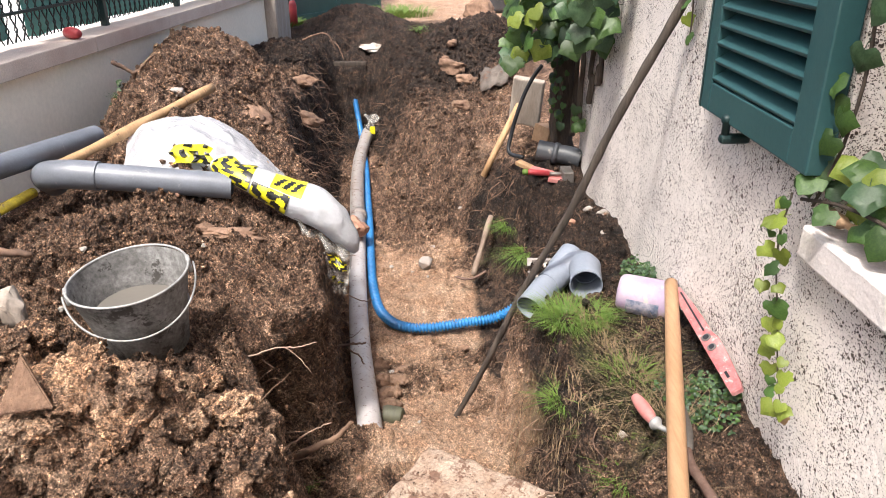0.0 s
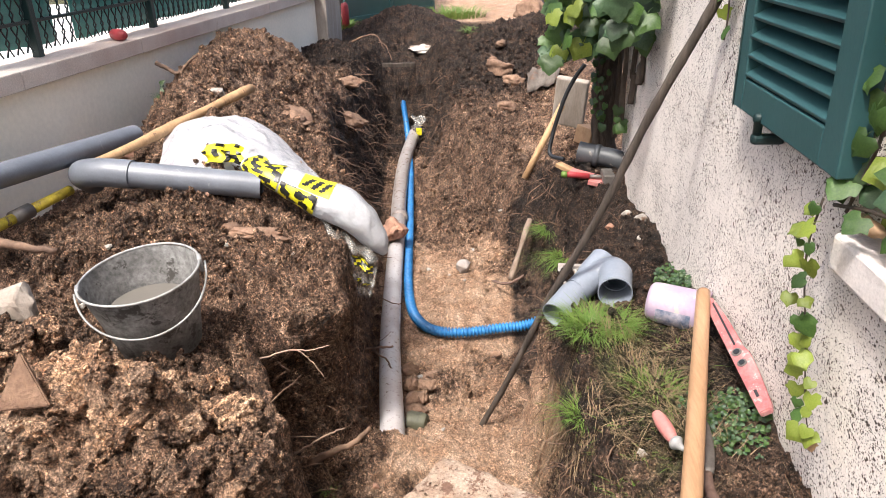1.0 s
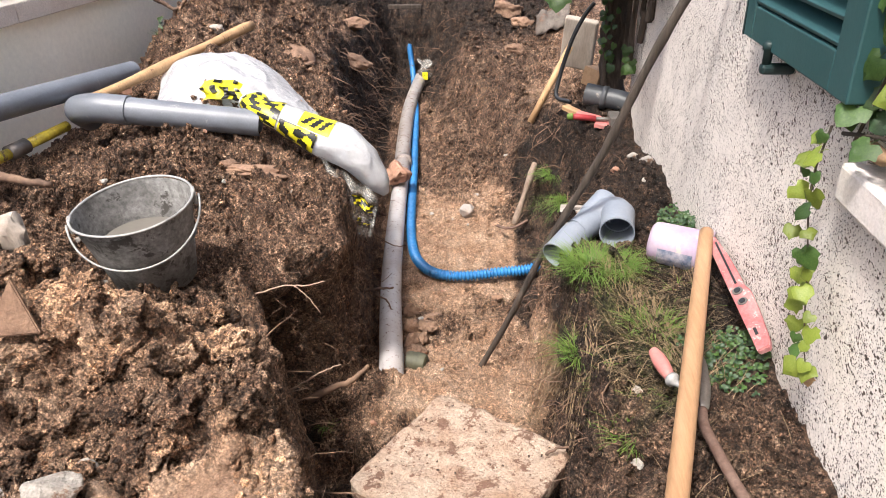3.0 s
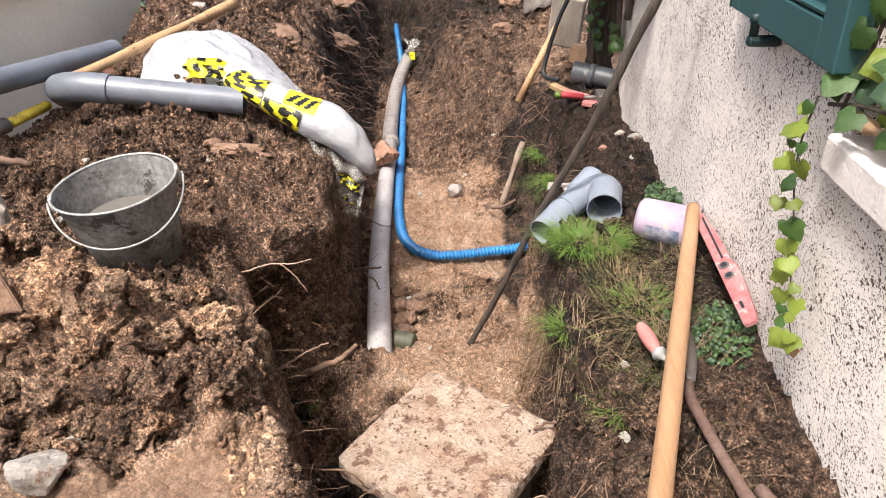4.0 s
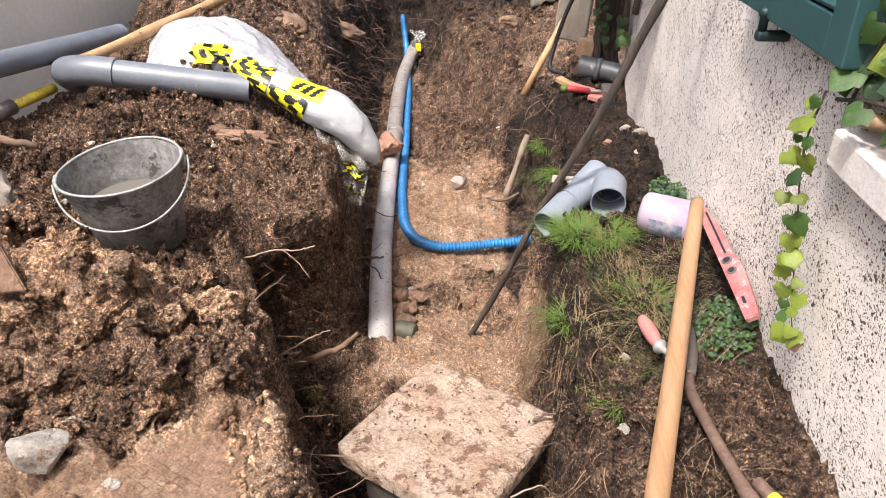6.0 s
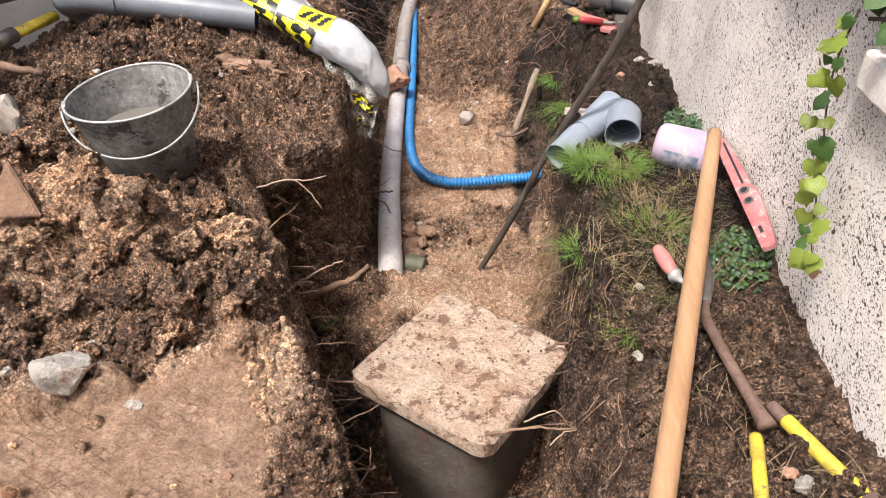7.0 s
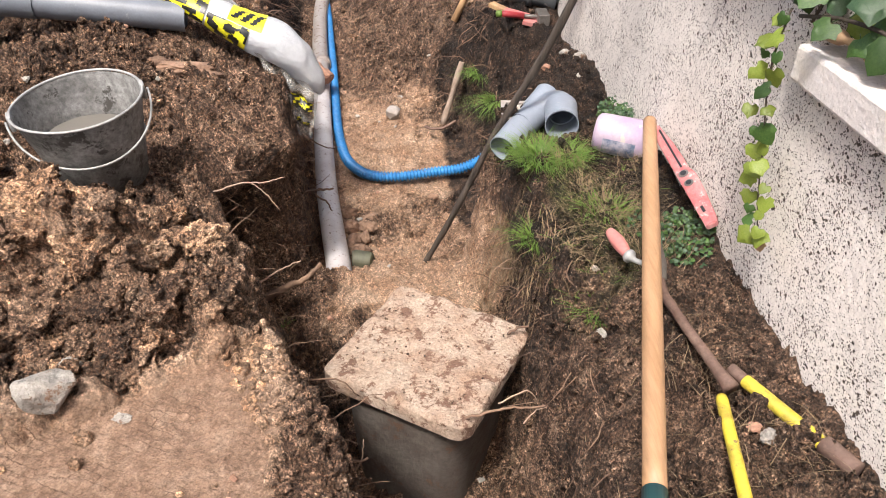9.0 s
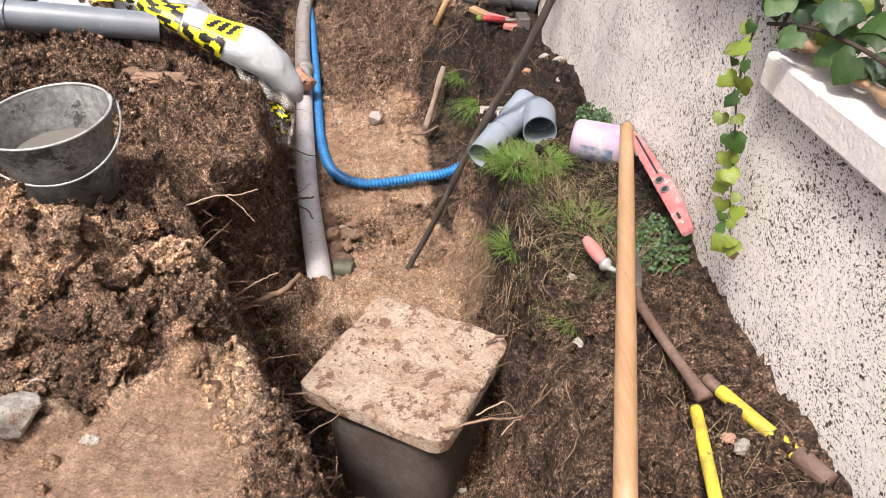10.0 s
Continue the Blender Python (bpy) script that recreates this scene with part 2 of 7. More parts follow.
def stucco_material(name, base, dark, pit, bumpy):
    """Roughcast: pale skin with many dark pits."""
    m = bpy.data.materials.new(name)
    m.use_nodes = True
    nt = m.node_tree
    n, ln = nt.nodes, nt.links
    b = n["Principled BSDF"]
    b.inputs["Roughness"].default_value = 0.9
    tc = n.new("ShaderNodeTexCoord")
    mp = n.new("ShaderNodeMapping")
    mp.inputs["Scale"].default_value = (1, 0.85, 1.0)
    ln.new(tc.outputs["Object"], mp.inputs[0])

    def tex(s, d, r=0.6):
        t = n.new("ShaderNodeTexNoise")
        t.inputs["Scale"].default_value, t.inputs["Detail"].default_value, t.inputs["Roughness"].default_value = s, d, r
        ln.new(mp.outputs[0], t.inputs["Vector"])
        return t.outputs[0]

    def ramp(v, p0, c0, p1, c1):
        r = n.new("ShaderNodeValToRGB")
        r.color_ramp.elements[0].position, r.color_ramp.elements[1].position = p0, p1
        r.color_ramp.elements[0].color, r.color_ramp.elements[1].color = (*c0, 1), (*c1, 1)
        ln.new(v, r.inputs[0])
        return r.outputs[0]

    def mix(f, a, c, mode="MIX"):
        x = n.new("ShaderNodeMix")
        x.data_type, x.blend_type = "RGBA", mode
        for v, i in ((f, 0), (a, 6), (c, 7)):
            if isinstance(v, (int, float)):
                x.inputs[i].default_value = v
            else:
                ln.new(v, x.inputs[i])
        return x.outputs[2]

    skin = ramp(tex(2.2, 6), 0.3, tuple(v * 0.82 for v in base), 0.7, base)
    skin = mix(0.5, skin, ramp(tex(160, 4), 0.3, (0.72, 0.7, 0.69), 0.7, (1.2, 1.2, 1.2)), "MULTIPLY")
    wt = n.new("ShaderNodeTexNoise")
    wt.inputs["Scale"].default_value, wt.inputs["Detail"].default_value = 90, 4
    ln.new(mp.outputs[0], wt.inputs["Vector"])
    wv = n.new("ShaderNodeMix")
    wv.data_type, wv.blend_type = "RGBA", "ADD"
    wv.inputs[0].default_value = 0.011
    ln.new(mp.outputs[0], wv.inputs[6])
    ln.new(wt.outputs["Color"], wv.inputs[7])
    patchy = ramp(tex(7, 4), 0.35, (0.65, 0.65, 0.65), 0.66, (1.2, 1.2, 1.2))

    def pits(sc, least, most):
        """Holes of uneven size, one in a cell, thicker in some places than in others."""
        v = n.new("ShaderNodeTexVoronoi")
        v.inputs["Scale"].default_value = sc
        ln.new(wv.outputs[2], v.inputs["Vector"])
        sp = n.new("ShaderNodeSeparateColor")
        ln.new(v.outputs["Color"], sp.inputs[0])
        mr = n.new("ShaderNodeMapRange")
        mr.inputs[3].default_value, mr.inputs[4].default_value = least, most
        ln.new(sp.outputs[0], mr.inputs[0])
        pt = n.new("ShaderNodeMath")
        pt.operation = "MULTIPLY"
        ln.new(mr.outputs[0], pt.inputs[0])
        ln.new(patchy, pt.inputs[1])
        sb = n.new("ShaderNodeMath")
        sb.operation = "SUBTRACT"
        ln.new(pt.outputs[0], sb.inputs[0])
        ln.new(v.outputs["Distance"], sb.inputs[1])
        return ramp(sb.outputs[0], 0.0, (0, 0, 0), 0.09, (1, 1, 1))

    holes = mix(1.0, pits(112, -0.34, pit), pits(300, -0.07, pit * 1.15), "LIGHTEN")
    # Pit depth is put into the colour too: holes go near-black brown.
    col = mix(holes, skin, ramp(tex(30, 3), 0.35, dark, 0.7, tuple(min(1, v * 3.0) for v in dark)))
    ln.new(col, b.inputs["Base Color"])
    b1 = n.new("ShaderNodeBump")
    b1.inputs["Strength"].default_value, b1.inputs["Distance"].default_value, b1.invert = bumpy, 0.008, True
    ln.new(holes, b1.inputs["Height"])
    b2 = n.new("ShaderNodeBump")
    b2.inputs["Strength"].default_value, b2.inputs["Distance"].default_value = 0.5, 0.01
    ln.new(tex(50, 6), b2.inputs["Height"])
    ln.new(b1.outputs[0], b2.inputs["Normal"])
    ln.new(b2.outputs[0], b.inputs["Normal"])
    return m


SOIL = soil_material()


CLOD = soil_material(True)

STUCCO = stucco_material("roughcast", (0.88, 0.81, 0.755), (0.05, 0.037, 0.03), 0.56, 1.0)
SILL = stucco_material("sill_cement", (0.76, 0.70, 0.67), (0.28, 0.24, 0.22), 0.22, 0.5)
RENDER = material("cream_render", (0.97, 0.91, 0.78), 0.85, second=(0.90, 0.84, 0.71), scale=1.3, fine=40, amount=0.12, bump=0.15, bump_scale=60)
COPING = material("coping_stone", (0.66, 0.59, 0.53), 0.85, second=(0.50, 0.39, 0.335), scale=2.2, fine=120, amount=0.35, bump=0.4, bump_scale=90)
GREEN = material("green_paint", (0.020, 0.068, 0.072), 0.42, second=(0.028, 0.082, 0.086), scale=5, fine=90, amount=0.15, bump=0.08, bump_scale=50, spots=(0.20, 0.24, 0.22), spot_scale=70, spot_size=1.0)
GREEN_DARK = material("dark_green_iron", (0.008, 0.030, 0.030), 0.5, fine=60, amount=0.2, bump=0.2)
CEMENT = material("muddy_cement", (0.54, 0.43, 0.345), 0.9, second=(0.40, 0.26, 0.18), scale=9, fine=120, amount=0.7, bump=1.0, bump_scale=90, bump_dist=0.012, spots=(0.21, 0.12, 0.083), spot_scale=16, spot_size=0.12, spot_detail=10, bump2=0.6, bump2_scale=18)
CEMENT_DARK = material("dark_cement", (0.135, 0.115, 0.10), 0.75, second=(0.085, 0.064, 0.052), scale=9, fine=60, amount=0.5, bump=0.6, bump_scale=45, spots=(0.12, 0.07, 0.046), spot_scale=9, spot_size=0.2, spot_detail=9)
PVC = material("grey_pvc", (0.175, 0.192, 0.225), 0.42, second=(0.13, 0.142, 0.168), scale=7, fine=140, amount=0.2, bump=0.06, bump_scale=60, spots=(0.25, 0.255, 0.265), spot_scale=16, spot_size=0.5, spot_detail=9)
PVC_DIRTY = material("muddy_grey_pvc", (0.52, 0.51, 0.52), 0.42, second=(0.42, 0.38, 0.37), scale=6, fine=120, amount=0.2, bump=0.1, bump_scale=60, spots=(0.11, 0.06, 0.04), spot_scale=48, spot_size=0.34, spot_detail=8)
PVC_WET = material("wet_muddy_pvc", (0.34, 0.325, 0.32), 0.35, second=(0.25, 0.21, 0.19), scale=7, fine=110, amount=0.3, bump=0.1, spots=(0.12, 0.07, 0.05), spot_scale=30, spot_size=0.4)
PVC_LIGHT = material("pale_blue_grey_pvc", (0.235, 0.265, 0.32), 0.42, second=(0.19, 0.215, 0.26), scale=9, fine=120, amount=0.15, bump=0.05, spots=(0.33, 0.34, 0.36), spot_scale=22, spot_size=0.5, spot_detail=9)
PVC_DARK = material("dark_grey_pvc", (0.075, 0.08, 0.088), 0.45, fine=100, amount=0.2, bump=0.08, spots=(0.22, 0.2, 0.18), spot_scale=25, spot_size=0.55)
BLUE = material("blue_hose", (0.025, 0.19, 0.47), 0.38, second=(0.02, 0.12, 0.30), scale=5, fine=90, amount=0.25, bump=0.05, spots=(0.075, 0.07, 0.075), spot_scale=9, spot_size=0.34, spot_detail=9)
BLACK = material("black_rubber", (0.022, 0.024, 0.028), 0.5, fine=60, amount=0.3, bump=0.1)
ZINC = material("cement_stained_zinc", (0.27, 0.267, 0.262), 0.65, metal=0.1, second=(0.115, 0.11, 0.105), scale=13, fine=70, amount=0.95, bump=0.7, bump_scale=50, bump_dist=0.006, spots=(0.06, 0.055, 0.05), spot_scale=9, spot_size=0.24, spot_detail=9)
ZINC_RIM = material("pale_zinc", (0.40, 0.40, 0.395), 0.6, metal=0.3, second=(0.26, 0.255, 0.25), scale=20, fine=70, amount=0.4, bump=0.1)
SLURRY = material("grey_slurry", (0.14, 0.13, 0.115), 0.4, second=(0.115, 0.105, 0.092), scale=4, amount=0.05, bump=0.03)
STEEL = material("dull_steel", (0.24, 0.225, 0.21), 0.5, metal=0.6, second=(0.15, 0.13, 0.115), scale=9, fine=80, amount=0.3, bump=0.2)
RUST = material("rusty_steel", (0.19, 0.125, 0.10), 0.75, metal=0.2, second=(0.11, 0.06, 0.045), scale=18, fine=120, amount=0.4, bump=0.4, bump_scale=120, bump_dist=0.004)
ASH = material("pale_wood", (0.42, 0.255, 0.145), 0.5, second=(0.32, 0.18, 0.092), scale=4, fine=30, amount=0.35, bump=0.12, stretch=(5, 0.4, 5))
OLDWOOD = material("weathered_wood", (0.105, 0.082, 0.066), 0.8, second=(0.036, 0.027, 0.021), scale=5, fine=30, amount=0.5, bump=0.9, bump_scale=40, stretch=(6, 6, 0.3))
TANWOOD = material("tan_wood", (0.50, 0.32, 0.17), 0.65, second=(0.38, 0.23, 0.115), scale=4, fine=30, amount=0.35, bump=0.25, stretch=(5, 5, 0.5), spots=(0.22, 0.12, 0.07), spot_scale=14, spot_size=0.6)
BARK = material("bark", (0.105, 0.078, 0.06), 0.9, second=(0.05, 0.036, 0.028), scale=6, fine=30, amount=0.5, bump=1.0, bump_scale=24, bump_dist=0.02, stretch=(3, 3, 0.5))
ROOT = material("root", (0.26, 0.16, 0.105), 0.8, second=(0.07, 0.04, 0.03), scale=10, fine=60, amount=0.4, bump=0.3)
ROOT_PALE = material("pale_root", (0.36, 0.26, 0.20), 0.7, second=(0.34, 0.22, 0.16), scale=10, fine=60, amount=0.3, bump=0.2)
FILM = material("white_film", (0.75, 0.76, 0.79), 0.25, second=(0.66, 0.68, 0.72), scale=7, amount=0.12, bump=0.7, bump_scale=16, bump_dist=0.02)
VEIL = material("thin_white_film", (0.78, 0.795, 0.84), 0.25, second=(0.62, 0.64, 0.69), scale=7, fine=30, amount=0.25, bump=0.8, bump_scale=16, bump_dist=0.03, alpha=0.62)
CLEAR = material("clear_film", (0.58, 0.56, 0.52), 0.2, amount=0.05, bump=0.4, bump_scale=16, bump_dist=0.03, alpha=0.38)
YELLOW_INK = material("yellow_ink", (0.86, 0.80, 0.03), 0.35, second=(0.80, 0.70, 0.02), scale=8, amount=0.08, bump=0.3, bump_scale=14, bump_dist=0.02)
BLACK_INK = material("black_ink", (0.018, 0.018, 0.016), 0.3, amount=0.1, bump=0.3, bump_scale=14, bump_dist=0.02)
YELLOW = material("chipped_yellow_paint", (0.66, 0.54, 0.05), 0.5, second=(0.40, 0.30, 0.05), scale=14, fine=70, amount=0.45, bump=0.2, spots=(0.18, 0.12, 0.075), spot_scale=24, spot_size=0.34, spot_detail=8)
RED = material("worn_red_paint", (0.42, 0.10, 0.105), 0.6, second=(0.46, 0.24, 0.23), scale=18, fine=90, amount=0.5, bump=0.2, spots=(0.50, 0.40, 0.37), spot_scale=34, spot_size=0.26, spot_detail=8)
RED_PLASTIC = material("red_plastic", (0.40, 0.045, 0.055), 0.45, amount=0.2, bump=0.1)
PINK = material("faded_red_rubber", (0.50, 0.16, 0.15), 0.6, second=(0.44, 0.20, 0.18), scale=20, amount=0.25, bump=0.15)
WHITE_PLASTIC = material("stained_white_plastic", (0.43, 0.36, 0.42), 0.5, second=(0.36, 0.255, 0.39), scale=14, fine=60, amount=0.2, bump=0.1, spots=(0.48, 0.42, 0.38), spot_scale=20, spot_size=0.55)
GREY_PLASTIC = material("muddy_grey_plastic", (0.30, 0.28, 0.27), 0.6, second=(0.30, 0.25, 0.22), scale=12, amount=0.3, bump=0.1)
STONE = material("pale_stone", (0.50, 0.47, 0.43), 0.9, second=(0.33, 0.285, 0.25), scale=12, fine=60, amount=0.75, bump=1.0, bump_scale=45, bump_dist=0.02, spots=(0.22, 0.13, 0.085), spot_scale=14, spot_size=0.25, spot_detail=8, vary=0.2)
BRICK = material("broken_brick", (0.42, 0.24, 0.17), 0.9, second=(0.33, 0.17, 0.11), scale=12, fine=60, amount=0.4, bump=0.6, bump_scale=40, vary=0.2)
CLAY = material("clay_clod", (0.28, 0.175, 0.118), 0.9, second=(0.15, 0.085, 0.055), scale=14, fine=90, amount=0.6, bump=0.9, bump_scale=60, bump_dist=0.012, vary=0.3)
LEAF = material("ivy_leaf", (0.042, 0.09, 0.022), 0.4, second=(0.07, 0.13, 0.03), scale=9, fine=40, amount=0.15, bump=0.15, bump_scale=40, vary=0.4)
LEAF_LIME = material("young_leaf", (0.19, 0.26, 0.035), 0.38, second=(0.26, 0.31, 0.06), scale=9, fine=40, amount=0.12, bump=0.15, vary=0.3)
LEAF_DARK = material("old_leaf", (0.035, 0.075, 0.032), 0.38, second=(0.06, 0.11, 0.05), scale=9, amount=0.15, bump=0.15, vary=0.3)
LEAF_DRY = material("dry_leaf", (0.42, 0.27, 0.16), 0.7, second=(0.30, 0.18, 0.10), scale=20, amount=0.3, bump=0.3, vary=0.2)
GRASS = material("grass_blade", (0.105, 0.20, 0.035), 0.5, second=(0.19, 0.27, 0.06), scale=30, amount=0.1, bump=0)
STRAW = material("dry_grass", (0.33, 0.24, 0.14), 0.7, second=(0.13, 0.088, 0.055), scale=30, amount=0.2, bump=0)
SHADE = material("green_shade_cloth", (0.03, 0.20, 0.17), 0.7, second=(0.05, 0.26, 0.23), scale=3, fine=160, amount=0.3, bump=0.2, bump_scale=120, alpha=0.86)
OLDPLASTER = material("stained_plaster", (0.42, 0.37, 0.32), 0.9, second=(0.28, 0.23, 0.19), scale=3, fine=40, amount=0.35, bump=0.4, stretch=(2, 2, 0.5))
for mm, share in ((LEAF, 0.3), (LEAF_LIME, 0.4), (LEAF_DARK, 0.2), (GRASS, 0.3), (FILM, 0.35)):
    nn_, bs = mm.node_tree, mm.node_tree.nodes["Principled BSDF"]
    tl, mx = nn_.nodes.new("ShaderNodeBsdfTranslucent"), nn_.nodes.new("ShaderNodeMixShader")
    mx.inputs[0].default_value = share
    nn_.links.new(bs.inputs["Base Color"].links[0].from_socket, tl.inputs["Color"])
    nn_.links.new(bs.outputs[0], mx.inputs[1])
    nn_.links.new(tl.outputs[0], mx.inputs[2])
    nn_.links.new(mx.outputs[0], nn_.nodes["Material Output"].inputs["Surface"])


# ---- building tools ----
def part(name, bm, mat, parent=None, label="", smooth=True, sharp=0.6):
    """One bmesh as one mesh object under a thing or a part."""
    me = bpy.data.meshes.new(name)
    if smooth:
        for e in bm.edges:
            if len(e.link_faces) == 2 and e.calc_face_angle(0) > sharp:
                e.smooth = False
        lay = bm.faces.layers.int.get("flat")
        for f in bm.faces:
            f.smooth = not (lay and f[lay])
    bm.to_mesh(me)
    bm.free()
    me.materials.append(mat)
    ob = new(name, me)
    ob.parent = parent
    if label:
        ob["label"] = label
    return ob


def thing(name, at=(0, 0, 0), label="", category="", group="", kind=""):
    e = new(name)
    e.empty_display_size = 0.05
    e.matrix_basis = at if isinstance(at, Matrix) else Matrix.Translation(at)
    return tagged(e, label, category, group, kind)


def alone(name, bm, mat, label, category, kind="", group="", smooth=True, m=None, sharp=0.6):
    ob = part(name, bm, mat, None, "", smooth, sharp)
    if m is not None:
        ob.matrix_basis = m
    return tagged(ob, label, category, group, kind)


def box(bm, lo, hi, bevel=0.0, m=None, segs=2):
    flat_ = bm.faces.layers.int.get("flat") or bm.faces.layers.int.new("flat")
    r = bmesh.ops.create_cube(bm, size=1.0)
    c, s = [(a + b) / 2 for a, b in zip(lo, hi)], [b - a for a, b in zip(lo, hi)]
    for v in r["verts"]:
        v.co = Vector((v.co.x * s[0] + c[0], v.co.y * s[1] + c[1], v.co.z * s[2] + c[2]))
    if bevel:
        es = list({e for v in r["verts"] for e in v.link_edges})
        out = bmesh.ops.bevel(bm, geom=es, offset=bevel, segments=segs, affect="EDGES", profile=0.5)
        vs = list({v for f in out["faces"] for v in f.verts} | {v for v in r["verts"] if v.is_valid})
    else:
        vs = r["verts"]
    for f in {f for v in vs for f in v.link_faces}:
        f[flat_] = 1
    if m is not None:
        bmesh.ops.transform(bm, matrix=m, verts=vs)
    return vs


def spline(pts, n):
    """Catmull-Rom through pts, n steps a span."""
    p = [Vector(q) for q in pts]
    p = [p[0] * 2 - p[1]] + p + [p[-1] * 2 - p[-2]]
    out = []
    for i in range(1, len(p) - 2):
        for k in range(n):
            t = k / n
            a, b, c, d = p[i - 1], p[i], p[i + 1], p[i + 2]
            out.append(0.5 * (2 * b + (c - a) * t + (2 * a - 5 * b + 4 * c - d) * t * t + (3 * b - a - 3 * c + d) * t ** 3))
    return out + [p[-2]]


def rings(bm, pts, radii, segs, up=Vector((0.13, 0.21, 0.97)), flat=1.0, wob=0.0, cap=True, seed=0):
    """A tube through pts; radii a number or one a point. Returns its rings."""
    rnd = random.Random(seed)
    n = len(pts)
    pts = [Vector(p) for p in pts]
    rr = [radii] * n if isinstance(radii, (int, float)) else radii
    out, side = [], None
    for i, p in enumerate(pts):
        d = (pts[min(i + 1, n - 1)] - pts[max(i - 1, 0)]).normalized()
        side = d.cross(up).normalized() if side is None else (side - d * side.dot(d)).normalized()
        u = side.cross(d)
        ring = []
        for k in range(segs):
            a = 2 * math.pi * k / segs
            r = rr[i] * (1 + (rnd.random() - 0.5) * wob)
            ring.append(bm.verts.new(p + side * math.cos(a) * r + u * math.sin(a) * r * flat))
        out.append(ring)
    for a, b in zip(out, out[1:]):
        for k in range(segs):
            bm.faces.new((a[k], a[(k + 1) % segs], b[(k + 1) % segs], b[k]))
    if cap:
        bm.faces.new(list(reversed(out[0])))
        bm.faces.new(out[-1])
    return out


def pipe(bm, pts, r, wall=0.0035, segs=28):
    """An open pipe with a wall."""
    o = rings(bm, pts, r, segs, cap=False)
    i = rings(bm, pts, [(q - wall) for q in r] if not isinstance(r, (int, float)) else r - wall, segs, cap=False)
    for a, b in ((o[0], i[0]), (o[-1], i[-1])):
        for k in range(segs):
            bm.faces.new((a[k], a[(k + 1) % segs], b[(k + 1) % segs], b[k]))
    bmesh.ops.recalc_face_normals(bm, faces=bm.faces)
    return bm


def lathe(bm, profile, segs=48):
    """Turn (radius, height) pairs round z."""
    prev = None
    for r, z in profile:
        ring = [bm.verts.new((r * math.cos(2 * math.pi * k / segs), r * math.sin(2 * math.pi * k / segs), z)) for k in range(segs)]
        if prev:
            for k in range(segs):
                bm.faces.new((prev[k], prev[(k + 1) % segs], ring[(k + 1) % segs], ring[k]))
        prev = ring
    return prev


def rock(seed, size, sub=3, rough=0.35, facets=7):
    """A broken stone: a ball cut by planes, then roughened."""
    rnd = random.Random(seed)
    bm = bmesh.new()
    bmesh.ops.create_icosphere(bm, subdivisions=sub, radius=1.0)
    planes = [(Vector((rnd.uniform(-1, 1), rnd.uniform(-1, 1), rnd.uniform(-1, 1))).normalized(), rnd.uniform(0.45, 0.8)) for _ in range(facets)]
    off = Vector((seed * 3.1, seed * 1.7, 0))
    for v in bm.verts:
        for nrm, d in planes:
            k = v.co.dot(nrm)
            if k > d:
                v.co -= nrm * (k - d) * 0.9
        v.co += v.co.normalized() * (noise.fractal(v.co * 2.2 + off, 1.0, 2.0, 4) * rough * 0.4)
        v.co = Vector((v.co.x * size[0], v.co.y * size[1], v.co.z * size[2]))
    return bm


# ---- ground ----
def lattice(x, y, seed):
    h = np.sin(x * 127.1 + y * 311.7 + seed * 74.7) * 43758.5453
    return h - np.floor(h)


def vnoise(x, y, seed=0):
    xi, yi = np.floor(x), np.floor(y)
    fx, fy = x - xi, y - yi
    fx, fy = fx * fx * (3 - 2 * fx), fy * fy * (3 - 2 * fy)
    a, b = lattice(xi, yi, seed), lattice(xi + 1, yi, seed)
    c, d = lattice(xi, yi + 1, seed), lattice(xi + 1, yi + 1, seed)
    return (a * (1 - fx) + b * fx) * (1 - fy) + (c * (1 - fx) + d * fx) * fy - 0.5


def fbm(x, y, seed=0, octaves=5, gain=0.5):
    s, amp = 0, 1.0
    for o in range(octaves):
        s = s + amp * vnoise(x * 2 ** o + o * 13.7, y * 2 ** o - o * 7.3, seed + o)
        amp *= gain
    return s


def sstep(a, b, v):
    t = np.clip((v - a) / (b - a), 0, 1)
    return t * t * (3 - 2 * t)


def hump(x, y, cx, cy, rx, ry, h, turn=0.0, power=2.0):
    c, s = math.cos(radians(turn)), math.sin(radians(turn))
    u, v = ((x - cx) * c + (y - cy) * s) / rx, (-(x - cx) * s + (y - cy) * c) / ry
    return h * np.exp(-((u * u + v * v) ** (power / 2)))


